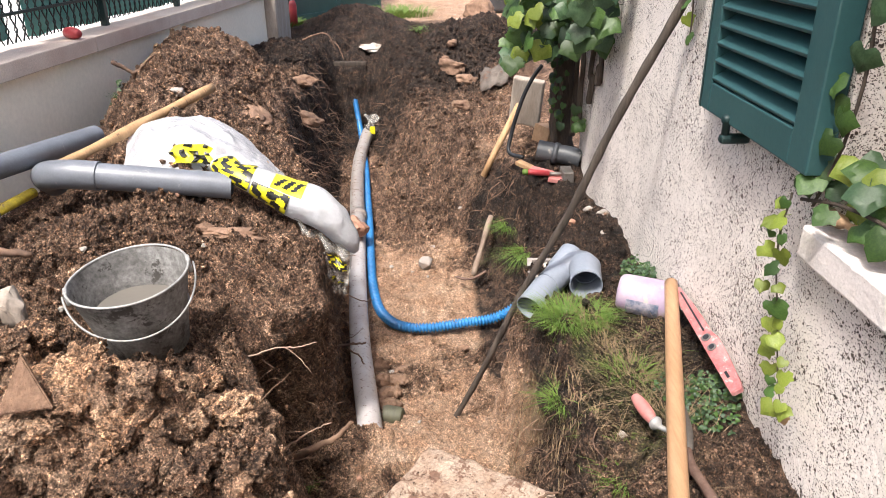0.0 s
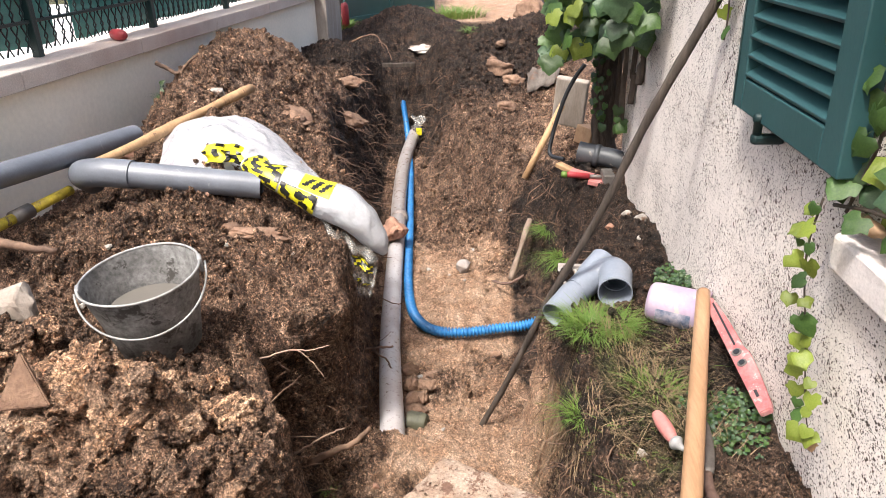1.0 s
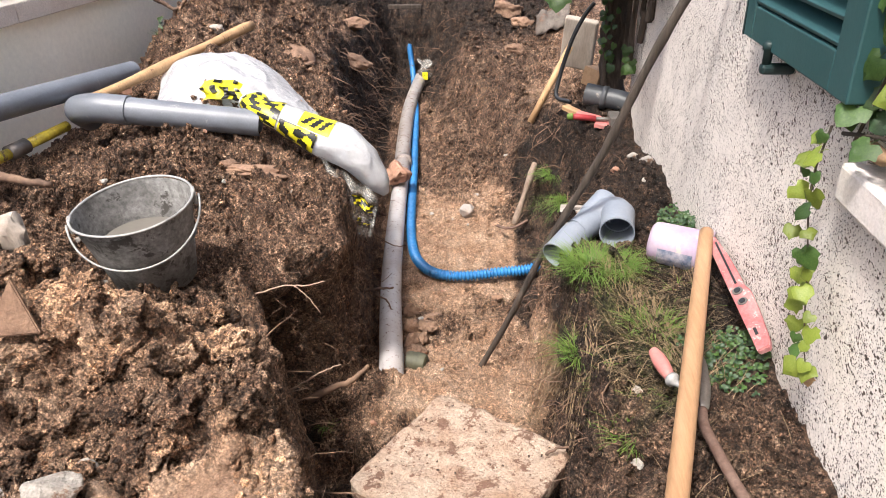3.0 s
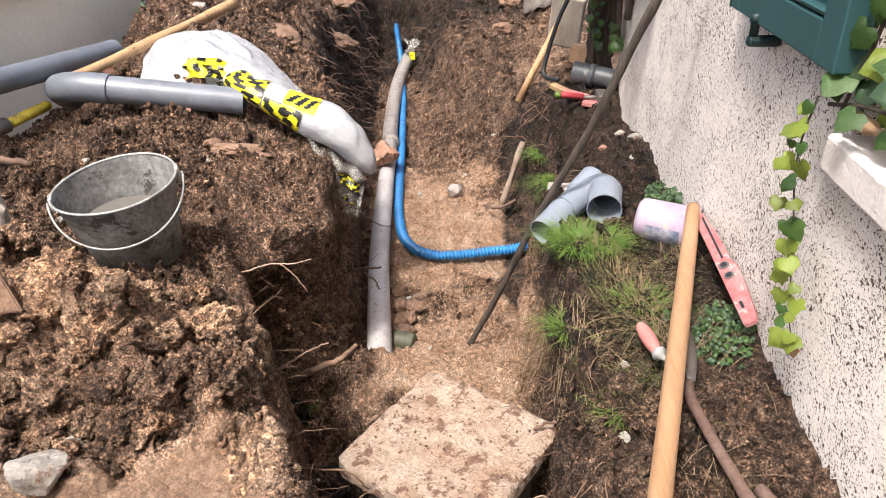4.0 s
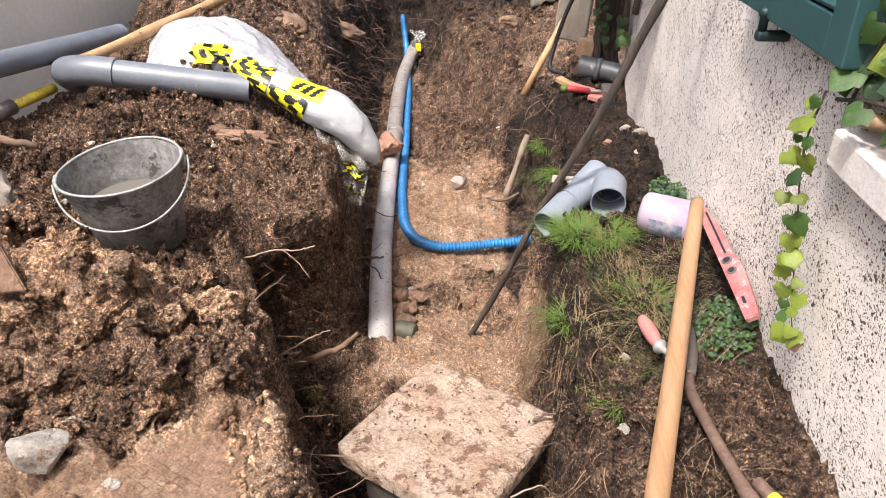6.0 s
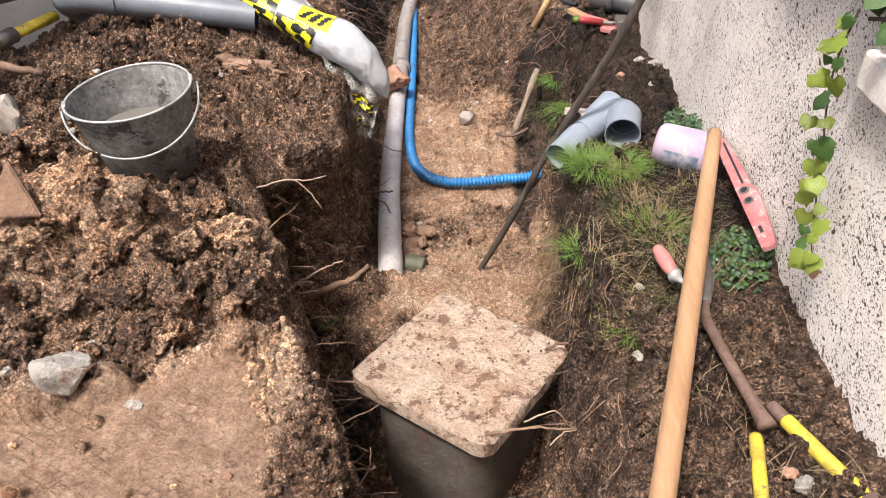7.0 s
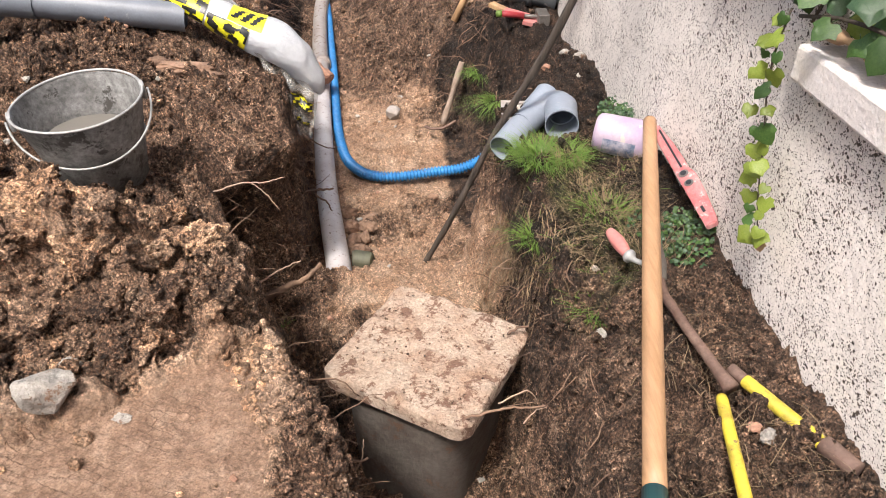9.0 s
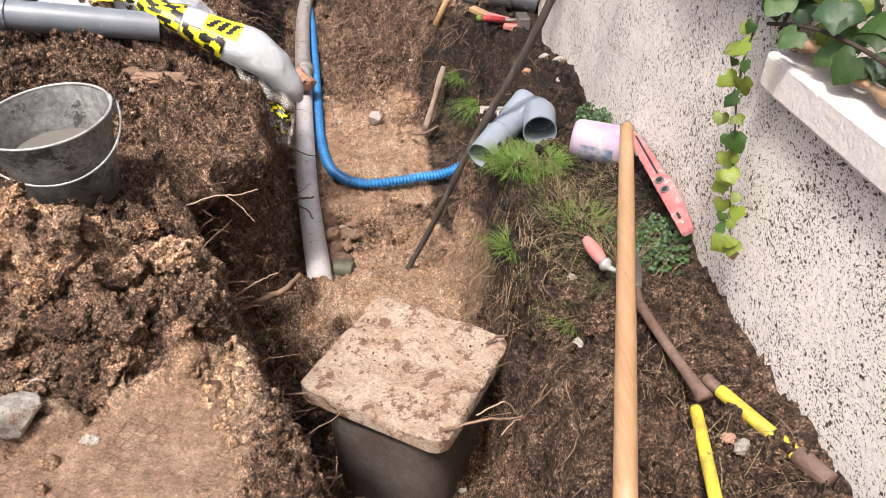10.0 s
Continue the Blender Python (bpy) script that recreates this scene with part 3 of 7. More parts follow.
TRENCH = dict(
    y=(0.2, 1.15, 1.4, 1.65, 1.9, 2.15, 2.26, 2.36, 2.54, 2.66, 3.0, 3.4, 4.0, 4.25, 4.7, 5.2, 5.8, 6.4, 7.2, 7.7, 7.9, 9.0),
    edge_l=(0.04, 0.01, -0.03, -0.18, -0.31, -0.45, -0.53, -0.55, -0.46, -0.42, -0.41, -0.44, -0.55, -0.62, -0.78, -0.95, -1.02, -1.05, -1.05, -1.0, -0.95, -0.8),
    foot_l=(0.14, 0.12, 0.09, 0.01, -0.11, -0.26, -0.34, -0.36, -0.30, -0.24, -0.25, -0.30, -0.42, -0.45, -0.50, -0.55, -0.60, -0.66, -0.74, -0.78, -0.78, -0.75),
    foot_r=(0.34, 0.34, 0.34, 0.37, 0.42, 0.40, 0.39, 0.37, 0.35, 0.34, 0.36, 0.46, 0.46, 0.40, 0.24, 0.0, -0.24, -0.36, -0.46, -0.5, -0.5, -0.55),
    edge_r=(0.56, 0.56, 0.55, 0.55, 0.55, 0.53, 0.52, 0.51, 0.50, 0.50, 0.50, 0.88, 0.88, 0.74, 0.62, 0.42, 0.22, 0.06, -0.15, -0.25, -0.28, -0.3),
    floor=(-0.74, -0.76, -0.77, -0.78, -0.72, -0.58, -0.54, -0.53, -0.52, -0.56, -0.67, -0.72, -0.71, -0.71, -0.72, -0.75, -0.75, -0.72, -0.64, -0.58, -0.10, 0.05),
    bank_l=(0.02, 0.02, 0.0, 0.0, 0.03, 0.03, 0.04, 0.05, 0.06, 0.07, 0.08, 0.04, 0.02, 0.0, 0.0, 0.0, 0.03, 0.05, 0.10, 0.12, 0.12, 0.14),
    bank_r=(0.02, 0.01, 0.0, 0.0, 0.0, 0.0, 0.0, 0.0, 0.0, 0.0, -0.04, 0.03, -0.10, -0.04, -0.12, -0.20, -0.20, -0.10, 0.02, 0.10, 0.10, 0.12),
)


def trench(name, y):
    return np.interp(y, TRENCH["y"], TRENCH[name])


def ground_height(x, y, detail=True):
    """Height of the soil over the plan, with the trench, its spoil heaps and the garden beyond."""
    wob = 0.045 * fbm(y * 4, x * 0 + 3, 5, 4) if detail else 0
    wob2 = 0.045 * fbm(y * 4, x * 0 + 9, 6, 4) if detail else 0
    el, fl = trench("edge_l", y) + wob, trench("foot_l", y) + wob * 0.6
    fr, er = trench("foot_r", y) + wob2 * 0.6, trench("edge_r", y) + wob2
    fz, bl, br = trench("floor", y), trench("bank_l", y), trench("bank_r", y)
    left = bl + hump(x, y, -0.97, 1.86, 0.38, 0.23, 0.30, 12, 2.8)
    left = left + hump(x, y, -0.52, 1.78, 0.19, 0.14, 0.16, -25)
    left = left + hump(x, y, -1.10, 2.85, 0.36, 0.36, 0.20, 0)
    left = left + hump(x, y, -1.12, 3.95, 0.42, 0.65, 0.31, 15, 2.6) + hump(x, y, -1.42, 5.35, 0.46, 0.85, 0.58, 3, 2.4)
    left = left * (1 - hump(x, y, -0.71, 2.19, 0.21, 0.20, 0.85, 0, 4)) + hump(x, y, -0.71, 2.19, 0.21, 0.20, 0.062, 0, 4)
    left = left + hump(x, y, -1.30, 7.5, 0.36, 0.45, 0.12) + hump(x, y, -1.52, 4.45, 0.24, 0.5, 0.22)
    right = br + 0.06 * sstep(0.74, 0.95, x) * sstep(3.4, 2.4, y) + 0.02 * sstep(0.55, 0.8, x)
    right = right + hump(x, y, 0.85, 4.34, 0.24, 0.30, 0.08, 0, 3.0) + 0.16 * sstep(0.4, 1.0, x) * sstep(4.6, 5.6, y)
    right = right + hump(x, y, 0.56, 2.48, 0.10, 0.12, 0.03)
    right = right + hump(x, y, 0.45, 7.9, 0.6, 0.7, 0.26) + hump(x, y, -0.75, 9.2, 0.55, 0.5, 0.30)
    far = sstep(7.4, 9.2, y)
    z = np.where(x < (fl + fr) / 2, left + (fz - left) * sstep(0, 1, (x - el) / np.maximum(fl - el, 0.03)),
                 right + (fz - right) * sstep(0, 1, (er - x) / np.maximum(er - fr, 0.03)))
    z = z - hump(x, y, -1.62, 2.9, 0.24, 0.30, 0.03) - hump(x, y, -0.42, 2.34, 0.075, 0.085, 0.42, 0, 4)
    z = z + hump(x, y, -0.15, 2.64, 0.12, 0.07, 0.07) - hump(x, y, 0.60, 2.80, 0.14, 0.13, 0.07, 0, 4)
    garden = 0.10 + hump(x, y, -0.75, 9.2, 0.55, 0.5, 0.30) + hump(x, y, 0.45, 7.9, 0.6, 0.7, 0.24)
    z = z * (1 - far) + garden * far
    away = np.maximum(np.maximum(sstep(1.3, 3.0, x), sstep(-2.1, -3.2, x)), np.maximum(sstep(0.9, -0.6, y), sstep(9.5, 12, y)))
    base = 0.05 + 0.0 * x
    return z * (1 - away) + base * away


def soil_kinds(x, y, z):
    """Shares of sand, humus (with the cave's painted shade) and turf over the plan."""
    fz, fl, fr = trench("floor", y), trench("foot_l", y), trench("foot_r", y)
    floor_ = sstep(0.0, 0.08, x - fl - 0.10 * sstep(2.75, 2.6, y)) * sstep(-0.14, -0.04, fr + 0.11 * sstep(3.3, 3.0, y) - x) * sstep(0.42, 0.2, z - fz)
    patch = sstep(0.0, -0.12, (y - 1.71) - 0.55 * (x + 0.35)) * sstep(-0.10, -0.2, x) * sstep(0.3, 0.6, y)
    shelf = hump(x, y, 0.60, 5.5, 0.34, 0.9, 0.55, 0, 4)
    path = sstep(9.6, 10.6, y) * sstep(-0.8, -0.2, x)
    damp = 0.88 + 1.3 * fbm(x * 3.5, y * 3.5, 41, 3)
    crust = hump(x, y, -0.64, 1.84, 0.55, 0.20, 0.52, 20, 4) + 0.22 * sstep(-0.4, -0.7, x) * sstep(3.0, 4.0, y) * sstep(6.5, 5.5, y)
    sand = np.clip(0.95 * floor_ * (0.15 + damp) * sstep(2.2, 2.5, y) * sstep(5.3, 4.5, y) + crust + 0.95 * patch + 0.8 * damp * shelf + path, 0, 1)
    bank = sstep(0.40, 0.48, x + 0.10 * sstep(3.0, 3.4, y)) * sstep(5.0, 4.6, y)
    # Cave shade is put into the soil colour; the second hump is dark wet clods.
    cave_shade_clods = hump(x, y, -0.42, 2.34, 0.09, 0.10, 0.9, 0, 4) + hump(x, y, -0.17, 2.0, 0.10, 0.15, 0.75, 10, 4)
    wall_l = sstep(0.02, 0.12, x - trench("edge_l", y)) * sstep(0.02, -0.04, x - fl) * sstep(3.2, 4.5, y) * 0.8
    humus_shade = np.clip((0.46 + 0.26 * sstep(1.75, 2.15, y)) * bank + cave_shade_clods + 0.12 * sstep(0.0, 0.05, x - trench("edge_l", y)) * sstep(0.04, -0.02, x - fl) * sstep(3.6, 3.3, y) + wall_l + 0.42 * sstep(0.0, 0.1, x - fr) * sstep(4.3, 4.9, y) * sstep(0.62, 0.5, x) + 0.8 * sstep(6.3, 7.2, y) * sstep(9.8, 9.0, y), 0, 1) * (1 - path)
    turf = hump(x, y, 0.66, 2.2, 0.16, 0.42, 0.55, 0, 4) + hump(x, y, 0.86, 2.75, 0.1, 0.2, 0.6) + sstep(9.9, 10.4, y) * sstep(-0.5, -1.0, x)
    return sand, humus_shade, np.clip(turf, 0, 1)


def spread(a, b, step, far, ratio=1.25):
    """Coordinates at an even step from a to b, then wider and wider out to far."""
    mid = list(np.arange(a, b, step))
    lo, hi, s = [a], [mid[-1]], step
    while hi[-1] < far:
        s *= ratio
        hi.append(hi[-1] + s)
        lo.append(lo[-1] - s)
    return np.array(lo[:0:-1] + mid + hi[1:])


def graded(a, b, s0, s1, far):
    """Like spread, with the step growing from s0 at a to s1 at b."""
    mid, s = [a], s0
    while mid[-1] < b:
        mid.append(mid[-1] + s0 + (s1 - s0) * (mid[-1] - a) / (b - a))
    lo, s = [a], s0
    while lo[-1] > -far:
        s *= 1.35
        lo.append(lo[-1] - s)
    hi, s = [mid[-1]], s1
    while hi[-1] < far:
        s *= 1.2
        hi.append(hi[-1] + s)
    return np.array(lo[:0:-1] + mid + hi[1:])


CAVE_Y = 2.46


def build_ground():
    gx, gy = spread(-1.95, 1.0, 0.0058, 300), graded(0.95, 9.6, 0.0055, 0.028, 300)
    X, Y = np.meshgrid(gx, gy)
    Z = ground_height(X, Y)
    near = sstep(11, 8, Y) * sstep(-2.2, -1.9, X) * sstep(1.3, 1.05, X) * sstep(0.5, 0.9, Y)
    sand, humus_shade, turf = soil_kinds(X, Y, Z)
    calm = np.clip(1 - 0.68 * sand, 0.15, 1) * (0.35 + 0.65 * sstep(0.93, 0.78, X))
    trod = sstep(0.0, -0.1, (Y - 1.67) - 0.55 * (X + 0.35)) * sstep(-0.10, -0.2, X) * sstep(0.9, 1.0, Y)
    Z += near * calm * (1 - 0.8 * trod) * (0.06 * fbm(X * 5, Y * 5, 1, 3) + 0.12 * (0.16 - np.abs(fbm(X * 9, Y * 9, 2, 4, 0.55))) + 0.052 * (0.17 - np.abs(fbm(X * 30, Y * 30, 3, 4, 0.6))) + 0.026 * fbm(X * 75, Y * 75, 7, 3, 0.6))
    Z += near * (1 - 0.75 * sstep(0.0, -0.1, (Y - 1.67) - 0.55 * (X + 0.35)) * sstep(-0.10, -0.2, X)) * (0.022 * (0.15 - np.abs(fbm(X * 7, Y * 10, 14, 4))) + 0.009 * fbm(X * 60, Y * 60, 4, 3))
    # lumps of clay lying thick on the heaps
    rnd = random.Random(11)
    for k in range(7000):
        cx, cy = rnd.uniform(-1.9, 0.92), 1.0 + 7.0 * rnd.random() ** 1.5
        i0, i1 = np.searchsorted(gx, cx - 0.06), np.searchsorted(gx, cx + 0.06)
        j0, j1 = np.searchsorted(gy, cy - 0.06), np.searchsorted(gy, cy + 0.06)
        jc, ic = (j0 + j1) // 2, (i0 + i1) // 2
        c = calm[jc, ic]
        if (c < 0.5 and rnd.random() < 0.9) or trod[jc, ic] > 0.3:
            continue
        r = (0.008 + 0.042 * rnd.random() ** 3.0) * (1.35 if cx < -0.2 and cy < 2.3 else 0.75)
        sx, sy = X[j0:j1, i0:i1], Y[j0:j1, i0:i1]
        a, e = rnd.uniform(0, 3.14), rnd.uniform(0.6, 1.0)
        u, v = (sx - cx) * math.cos(a) + (sy - cy) * math.sin(a), (-(sx - cx) * math.sin(a) + (sy - cy) * math.cos(a)) / e
        q = 1 - (np.maximum(np.abs(u), np.abs(v)) * 0.5 + np.hypot(u, v) * 0.6) / r
        Z[j0:j1, i0:i1] += np.clip(q * 2.2, 0, 1) ** 0.6 * r * rnd.uniform(0.5, 1.0)
    # cracks and trodden marks in the flat patch
    patch = sstep(0.0, -0.1, (Y - 1.67) - 0.55 * (X + 0.35)) * sstep(-0.10, -0.2, X) * sstep(0.9, 1.0, Y)
    u, v = (X * 0.93 + Y * 0.36) * 30, (Y * 0.93 - X * 0.36) * 36
    wu, wv = u + 1.6 * fbm(X * 9, Y * 9, 21, 3), v + 1.6 * fbm(X * 9, Y * 9, 22, 3)
    line = np.minimum(np.abs(wu - np.round(wu)), np.abs(wv - np.round(wv)))
    Z -= patch * 0.003 * np.clip(1 - line / 0.17, 0, 1) * sstep(-0.3, 0.1, fbm(X * 4, Y * 4, 23, 2))
    # the lip of the left bank hangs over, and the bank bulges unevenly
    top = sstep(-0.30, 0.02, Z)
    lip = hump(X, Y, -0.36, 2.75, 0.20, 0.7, 0.08) + hump(X, Y, -0.46, 2.68, 0.12, 0.12, 0.05)
    cave = 0.24 * np.exp(-((Y - CAVE_Y) / 0.15) ** 4 - ((Z + 0.26) / 0.17) ** 4) * sstep(-0.75, -0.6, X) * sstep(-0.22, -0.34, X)
    PX = X - cave + lip * top + near * 0.035 * fbm(Y * 11 + Z * 6, Z * 13, 31, 3)
    PY = Y + near * 0.035 * fbm(X * 11 + Z * 6, Z * 13, 32, 3)
    ny, nx = X.shape
    me = bpy.data.meshes.new("ground")
    idx = np.arange(ny * nx).reshape(ny, nx)
    quads = np.stack([idx[:-1, :-1], idx[:-1, 1:], idx[1:, 1:], idx[1:, :-1]], -1).reshape(-1, 4)
    me.vertices.add(ny * nx)
    me.vertices.foreach_set("co", np.stack([PX, PY, Z], -1).astype(np.float32).ravel())
    me.loops.add(quads.size)
    me.loops.foreach_set("vertex_index", quads.astype(np.int32).ravel())
    me.polygons.add(len(quads))
    me.polygons.foreach_set("loop_start", (np.arange(len(quads)) * 4).astype(np.int32))
    me.polygons.foreach_set("use_smooth", np.ones(len(quads), bool))
    me.update(calc_edges=True)
    for nm, val in (("sand", sand), ("humus_shade", humus_shade), ("turf", turf), ("trodden", patch)):
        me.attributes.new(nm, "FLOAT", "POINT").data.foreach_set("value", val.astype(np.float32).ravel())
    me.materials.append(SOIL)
    tagged(new("ground", me), "dug-up reddish clay soil with a pipe trench", "ground", kind="structure")
    return (gx, gy, Z)


GX, GY, GZ = build_ground()


def soil_z(x, y):
    """Height of the finished soil near a place."""
    i, j = int(np.searchsorted(GX, x)), int(np.searchsorted(GY, y))
    return float(GZ[max(j - 1, 0):j + 1, max(i - 1, 0):i + 1].mean())


# ---- house ----
WALL_X, CORNER_Y = 0.925, 4.28
SILL_Z, WIN = 0.66, (0.35, 1.80)


def build_house():
    t = 0.35
    bm = bmesh.new()
    y0, y1, top = -3.0, CORNER_Y, 2.55
    box(bm, (WALL_X, y0, -1.2), (WALL_X + t, WIN[0], top))
    box(bm, (WALL_X, WIN[1], -1.2), (WALL_X + t, y1, top))
    box(bm, (WALL_X, WIN[0], -1.2), (WALL_X + t, WIN[1], SILL_Z - 0.075))
    box(bm, (WALL_X, WIN[0], 2.0), (WALL_X + t, WIN[1], top))
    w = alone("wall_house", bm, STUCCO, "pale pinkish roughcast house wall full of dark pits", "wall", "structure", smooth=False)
    for nm, a, b in (("wall_north", y1 - t, y1), ("wall_south", y0, y0 + t)):
        bm = bmesh.new()
        box(bm, (WALL_X + t, a, -1.2), (WALL_X + 5, b, top))
        alone(nm, bm, STUCCO, "pale pinkish roughcast end wall of the house", "wall", "structure", smooth=False)
    # Unseen eaves: the 0.45 m overhang is added to shade the upper wall.
    bm = bmesh.new()
    box(bm, (WALL_X - 0.45, y0 - 0.1, top), (WALL_X + 5.2, y1 + 0.1, top + 0.12), 0.02)
    alone("roof", bm, COPING, "unseen flat eaves slab with an overhang added to shade the house wall", "roof", "structure")
    bm = bmesh.new()
    box(bm, (WALL_X - 0.035, WIN[0], SILL_Z - 0.075), (WALL_X + 0.30, WIN[1] + 0.02, SILL_Z), 0.008)
    part("window_sill", bm, SILL, w, "whitewashed cement window sill")
    win = thing("window_1", (0, 0, 0), "dark recessed window beside an open shutter", "window", kind="structure")
    bm = bmesh.new()
    for lo, hi in (((0, WIN[0], SILL_Z + 0.001), (0.05, WIN[0] + 0.06, 2.0)), ((0, WIN[1] - 0.06, SILL_Z + 0.001), (0.05, WIN[1], 2.0)),
                   ((0, WIN[0] + 0.06, SILL_Z + 0.001), (0.05, WIN[1] - 0.06, SILL_Z + 0.07)), ((0, WIN[0] + 0.06, 1.93), (0.05, WIN[1] - 0.06, 2.0))):
        box(bm, (lo[0] + WALL_X + 0.25, *lo[1:]), (hi[0] + WALL_X + 0.25, *hi[1:]), 0.006)
    part("window_frame", bm, OLDWOOD, win)
    bm = bmesh.new()
    box(bm, (WALL_X + 0.27, WIN[0] + 0.06, SILL_Z + 0.07), (WALL_X + 0.276, WIN[1] - 0.06, 1.93))
    part("pane", bm, BLACK, win, "dark window pane")


build_house()


def build_shutter():
    """A louvred shutter leaf, opened flat against the wall; local x runs along the wall, y out of it."""
    w, h, th = 0.63, 1.25, 0.052
    sh = thing("shutter", pose(WALL_X - 0.012, 2.425, 0.772, 0, 0, -90), "dark green louvred wooden shutter opened against the wall", "shutter")
    for nm, lo, hi in (("stile", (0, 0, 0), (0.075, th, h)), ("stile", (w - 0.085, 0, 0), (w, th, h)),
                       ("bottom_rail", (0.075, 0.001, 0), (w - 0.085, th - 0.001, 0.078)), ("top_rail", (0.075, 0.001, h - 0.09), (w - 0.085, th - 0.001, h))):
        bm = bmesh.new()
        box(bm, (lo[0], -hi[1], lo[2]), (hi[0], -lo[1], hi[2]), 0.004)
        part(nm, bm, GREEN, sh)
    n = 24
    for k in range(n):
        bm = bmesh.new()
        box(bm, (0.07, -0.0055, -0.028), (w - 0.08, 0.0055, 0.028), 0.003, m=pose(0, -0.026, 0.10 + k * 0.0455, -60, 0, 0))
        part("slat", bm, GREEN, sh)
    bm = bmesh.new()
    box(bm, (0.012, -th - 0.002, 0.0), (0.020, -th + 0.002, h), 0.001)
    part("bead", bm, GREEN_DARK, sh)
    ho = thing("shutter_holder", (WALL_X, 2.215, 0.755), "dark green cast-iron shutter holder fixed in the wall", "shutter holder")
    bm = bmesh.new()
    box(bm, (-0.076, -0.014, -0.034), (0.0, 0.014, -0.010), 0.008)
    part("arm", bm, GREEN_DARK, ho)
    bm = bmesh.new()
    lathe(bm, [(0.001, -0.02), (0.010, -0.018), (0.010, 0.018), (0.014, 0.022), (0.014, 0.034), (0.009, 0.04), (0.001, 0.041)], 20)
    o = part("knob", bm, GREEN_DARK, ho)
    o.location = (-0.063, 0, 0)


build_shutter()


# ---- garden wall and fence on the far side ----
def wall_line(y):
    return -1.84 + 0.078 * (y - 3.5)


def build_garden_wall():
    turn = math.degrees(math.atan(0.078))
    m = pose(wall_line(3.5), 3.5, 0, 0, 0, -turn)
    y0, y1, zt = -5.0, 4.9, 0.68
    bm = bmesh.new()
    box(bm, (-0.26, y0, -0.9), (-0.045, y1, zt - 0.085))
    w = alone("wall_garden", bm, RENDER, "smooth cream-rendered low garden wall", "wall", "structure", smooth=False, m=m)
    y, k = y0, 0
    while y < y1 - 0.05:
        e = min(y + 1.02, y1)
        bm = bmesh.new()
        box(bm, (-0.31, y + 0.002, zt - 0.085), (0.0, e - 0.002, zt), 0.006)
        part("coping_stone", bm, COPING, w)
        y = e
    fence = thing("fence", m, "dark iron fence with diamond wire mesh on the wall", "fence")
    py = [-4.0 + 1.12 * k for k in range(8)]
    for p in py:
        bm = bmesh.new()
        box(bm, (-0.20, p - 0.02, zt), (-0.16, p + 0.02, zt + 1.05), 0.004)
        part("post", bm, GREEN_DARK, fence)
    for z in (0.16, 0.98):
        bm = bmesh.new()
        box(bm, (-0.188, py[0], zt + z), (-0.172, py[-1], zt + z + 0.016), 0.003)
        part("rail", bm, GREEN_DARK, fence)
    # woven diamonds
    bm = bmesh.new()
    rows_, step = 14, 0.07
    for k in range(int((py[-1] - py[0]) / step)):
        ya = py[0] + k * step
        for sgn in (1, -1):
            pts = []
            for r in range(rows_ + 1):
                off = step / 2 if (r % 2 == 0) == (sgn > 0) else 0
                pts.append((-0.18 + 0.004 * sgn, ya + off, zt + 0.03 + r * 0.06))
            rings(bm, pts, 0.0045, 4)
    part("wire_mesh", bm, GREEN_DARK, fence, "dark green diamond wire mesh")
    for a, b, lo in ((-4.0, -0.75, 0.03), (-0.10, 0.70, 0.05), (0.86, 3.8, 0.03)):
        bm = bmesh.new()
        nn, mm_ = int((b - a) / 0.04) + 2, 16
        vs = [[bm.verts.new((-0.215 - 0.02 * vnoise(np.array(i * 0.35), np.array(j * 0.3), 8), a + (b - a) * i / nn,
                             zt + lo + 0.95 * j / mm_ + 0.02 * float(vnoise(np.array(i * 0.5), np.array(0.0), 9)) * (j == 0))) for j in range(mm_ + 1)] for i in range(nn + 1)]
        for i in range(nn):
            for j in range(mm_):
                bm.faces.new((vs[i][j], vs[i + 1][j], vs[i + 1][j + 1], vs[i][j + 1]))
        cl = alone("shade_cloth", bm, SHADE, "green woven shade cloth tied behind the fence mesh", "shade cloth", m=m)
        so = cl.modifiers.new("thick", "SOLIDIFY")
        so.thickness = 0.002
    sp = thing("string_spool", m @ pose(-0.07, 1.02, zt + 0.032, 90, 0, 60), "red spool of builder's line lying on the coping", "spool")
    bm = bmesh.new()
    lathe(bm, [(0.001, -0.06), (0.020, -0.06), (0.020, -0.052), (0.030, -0.045), (0.032, 0.0), (0.028, 0.04), (0.018, 0.05), (0.018, 0.062), (0.001, 0.062)], 20)
    part("body", bm, RED_PLASTIC, sp)
    # old pillar at the wall's end and the gate
    p = thing("gate_pillar", (0, 0, 0), "old stained plaster pillar at the end of the wall", "pillar", kind="structure")
    bm = bmesh.new()
    box(bm, (-1.95, 8.0, -0.3), (-1.42, 8.7, 2.4), 0.02)
    part("shaft", bm, OLDPLASTER, p)
    bm = bmesh.new()
    box(bm, (-1.70, 9.45, -0.3), (-1.56, 9.60, 2.3), 0.015)
    alone("timber_post", bm, OLDWOOD, "weathered timber post beside the gate", "post")
    bm = bmesh.new()
    lathe(bm, [(0.001, 0), (0.045, 0), (0.045, 0.3), (0.03, 0.34), (0.001, 0.34)], 16)
    alone("red_cylinder", bm, RED_PLASTIC, "red metal cylinder standing by the post", "cylinder", m=pose(-1.47, 9.2, 0.1))
    g = thing("gate", pose(-1.62, 9.93, 0.12, 0, 0, 57), "closed dark green two-leaf sheet metal gate", "gate")
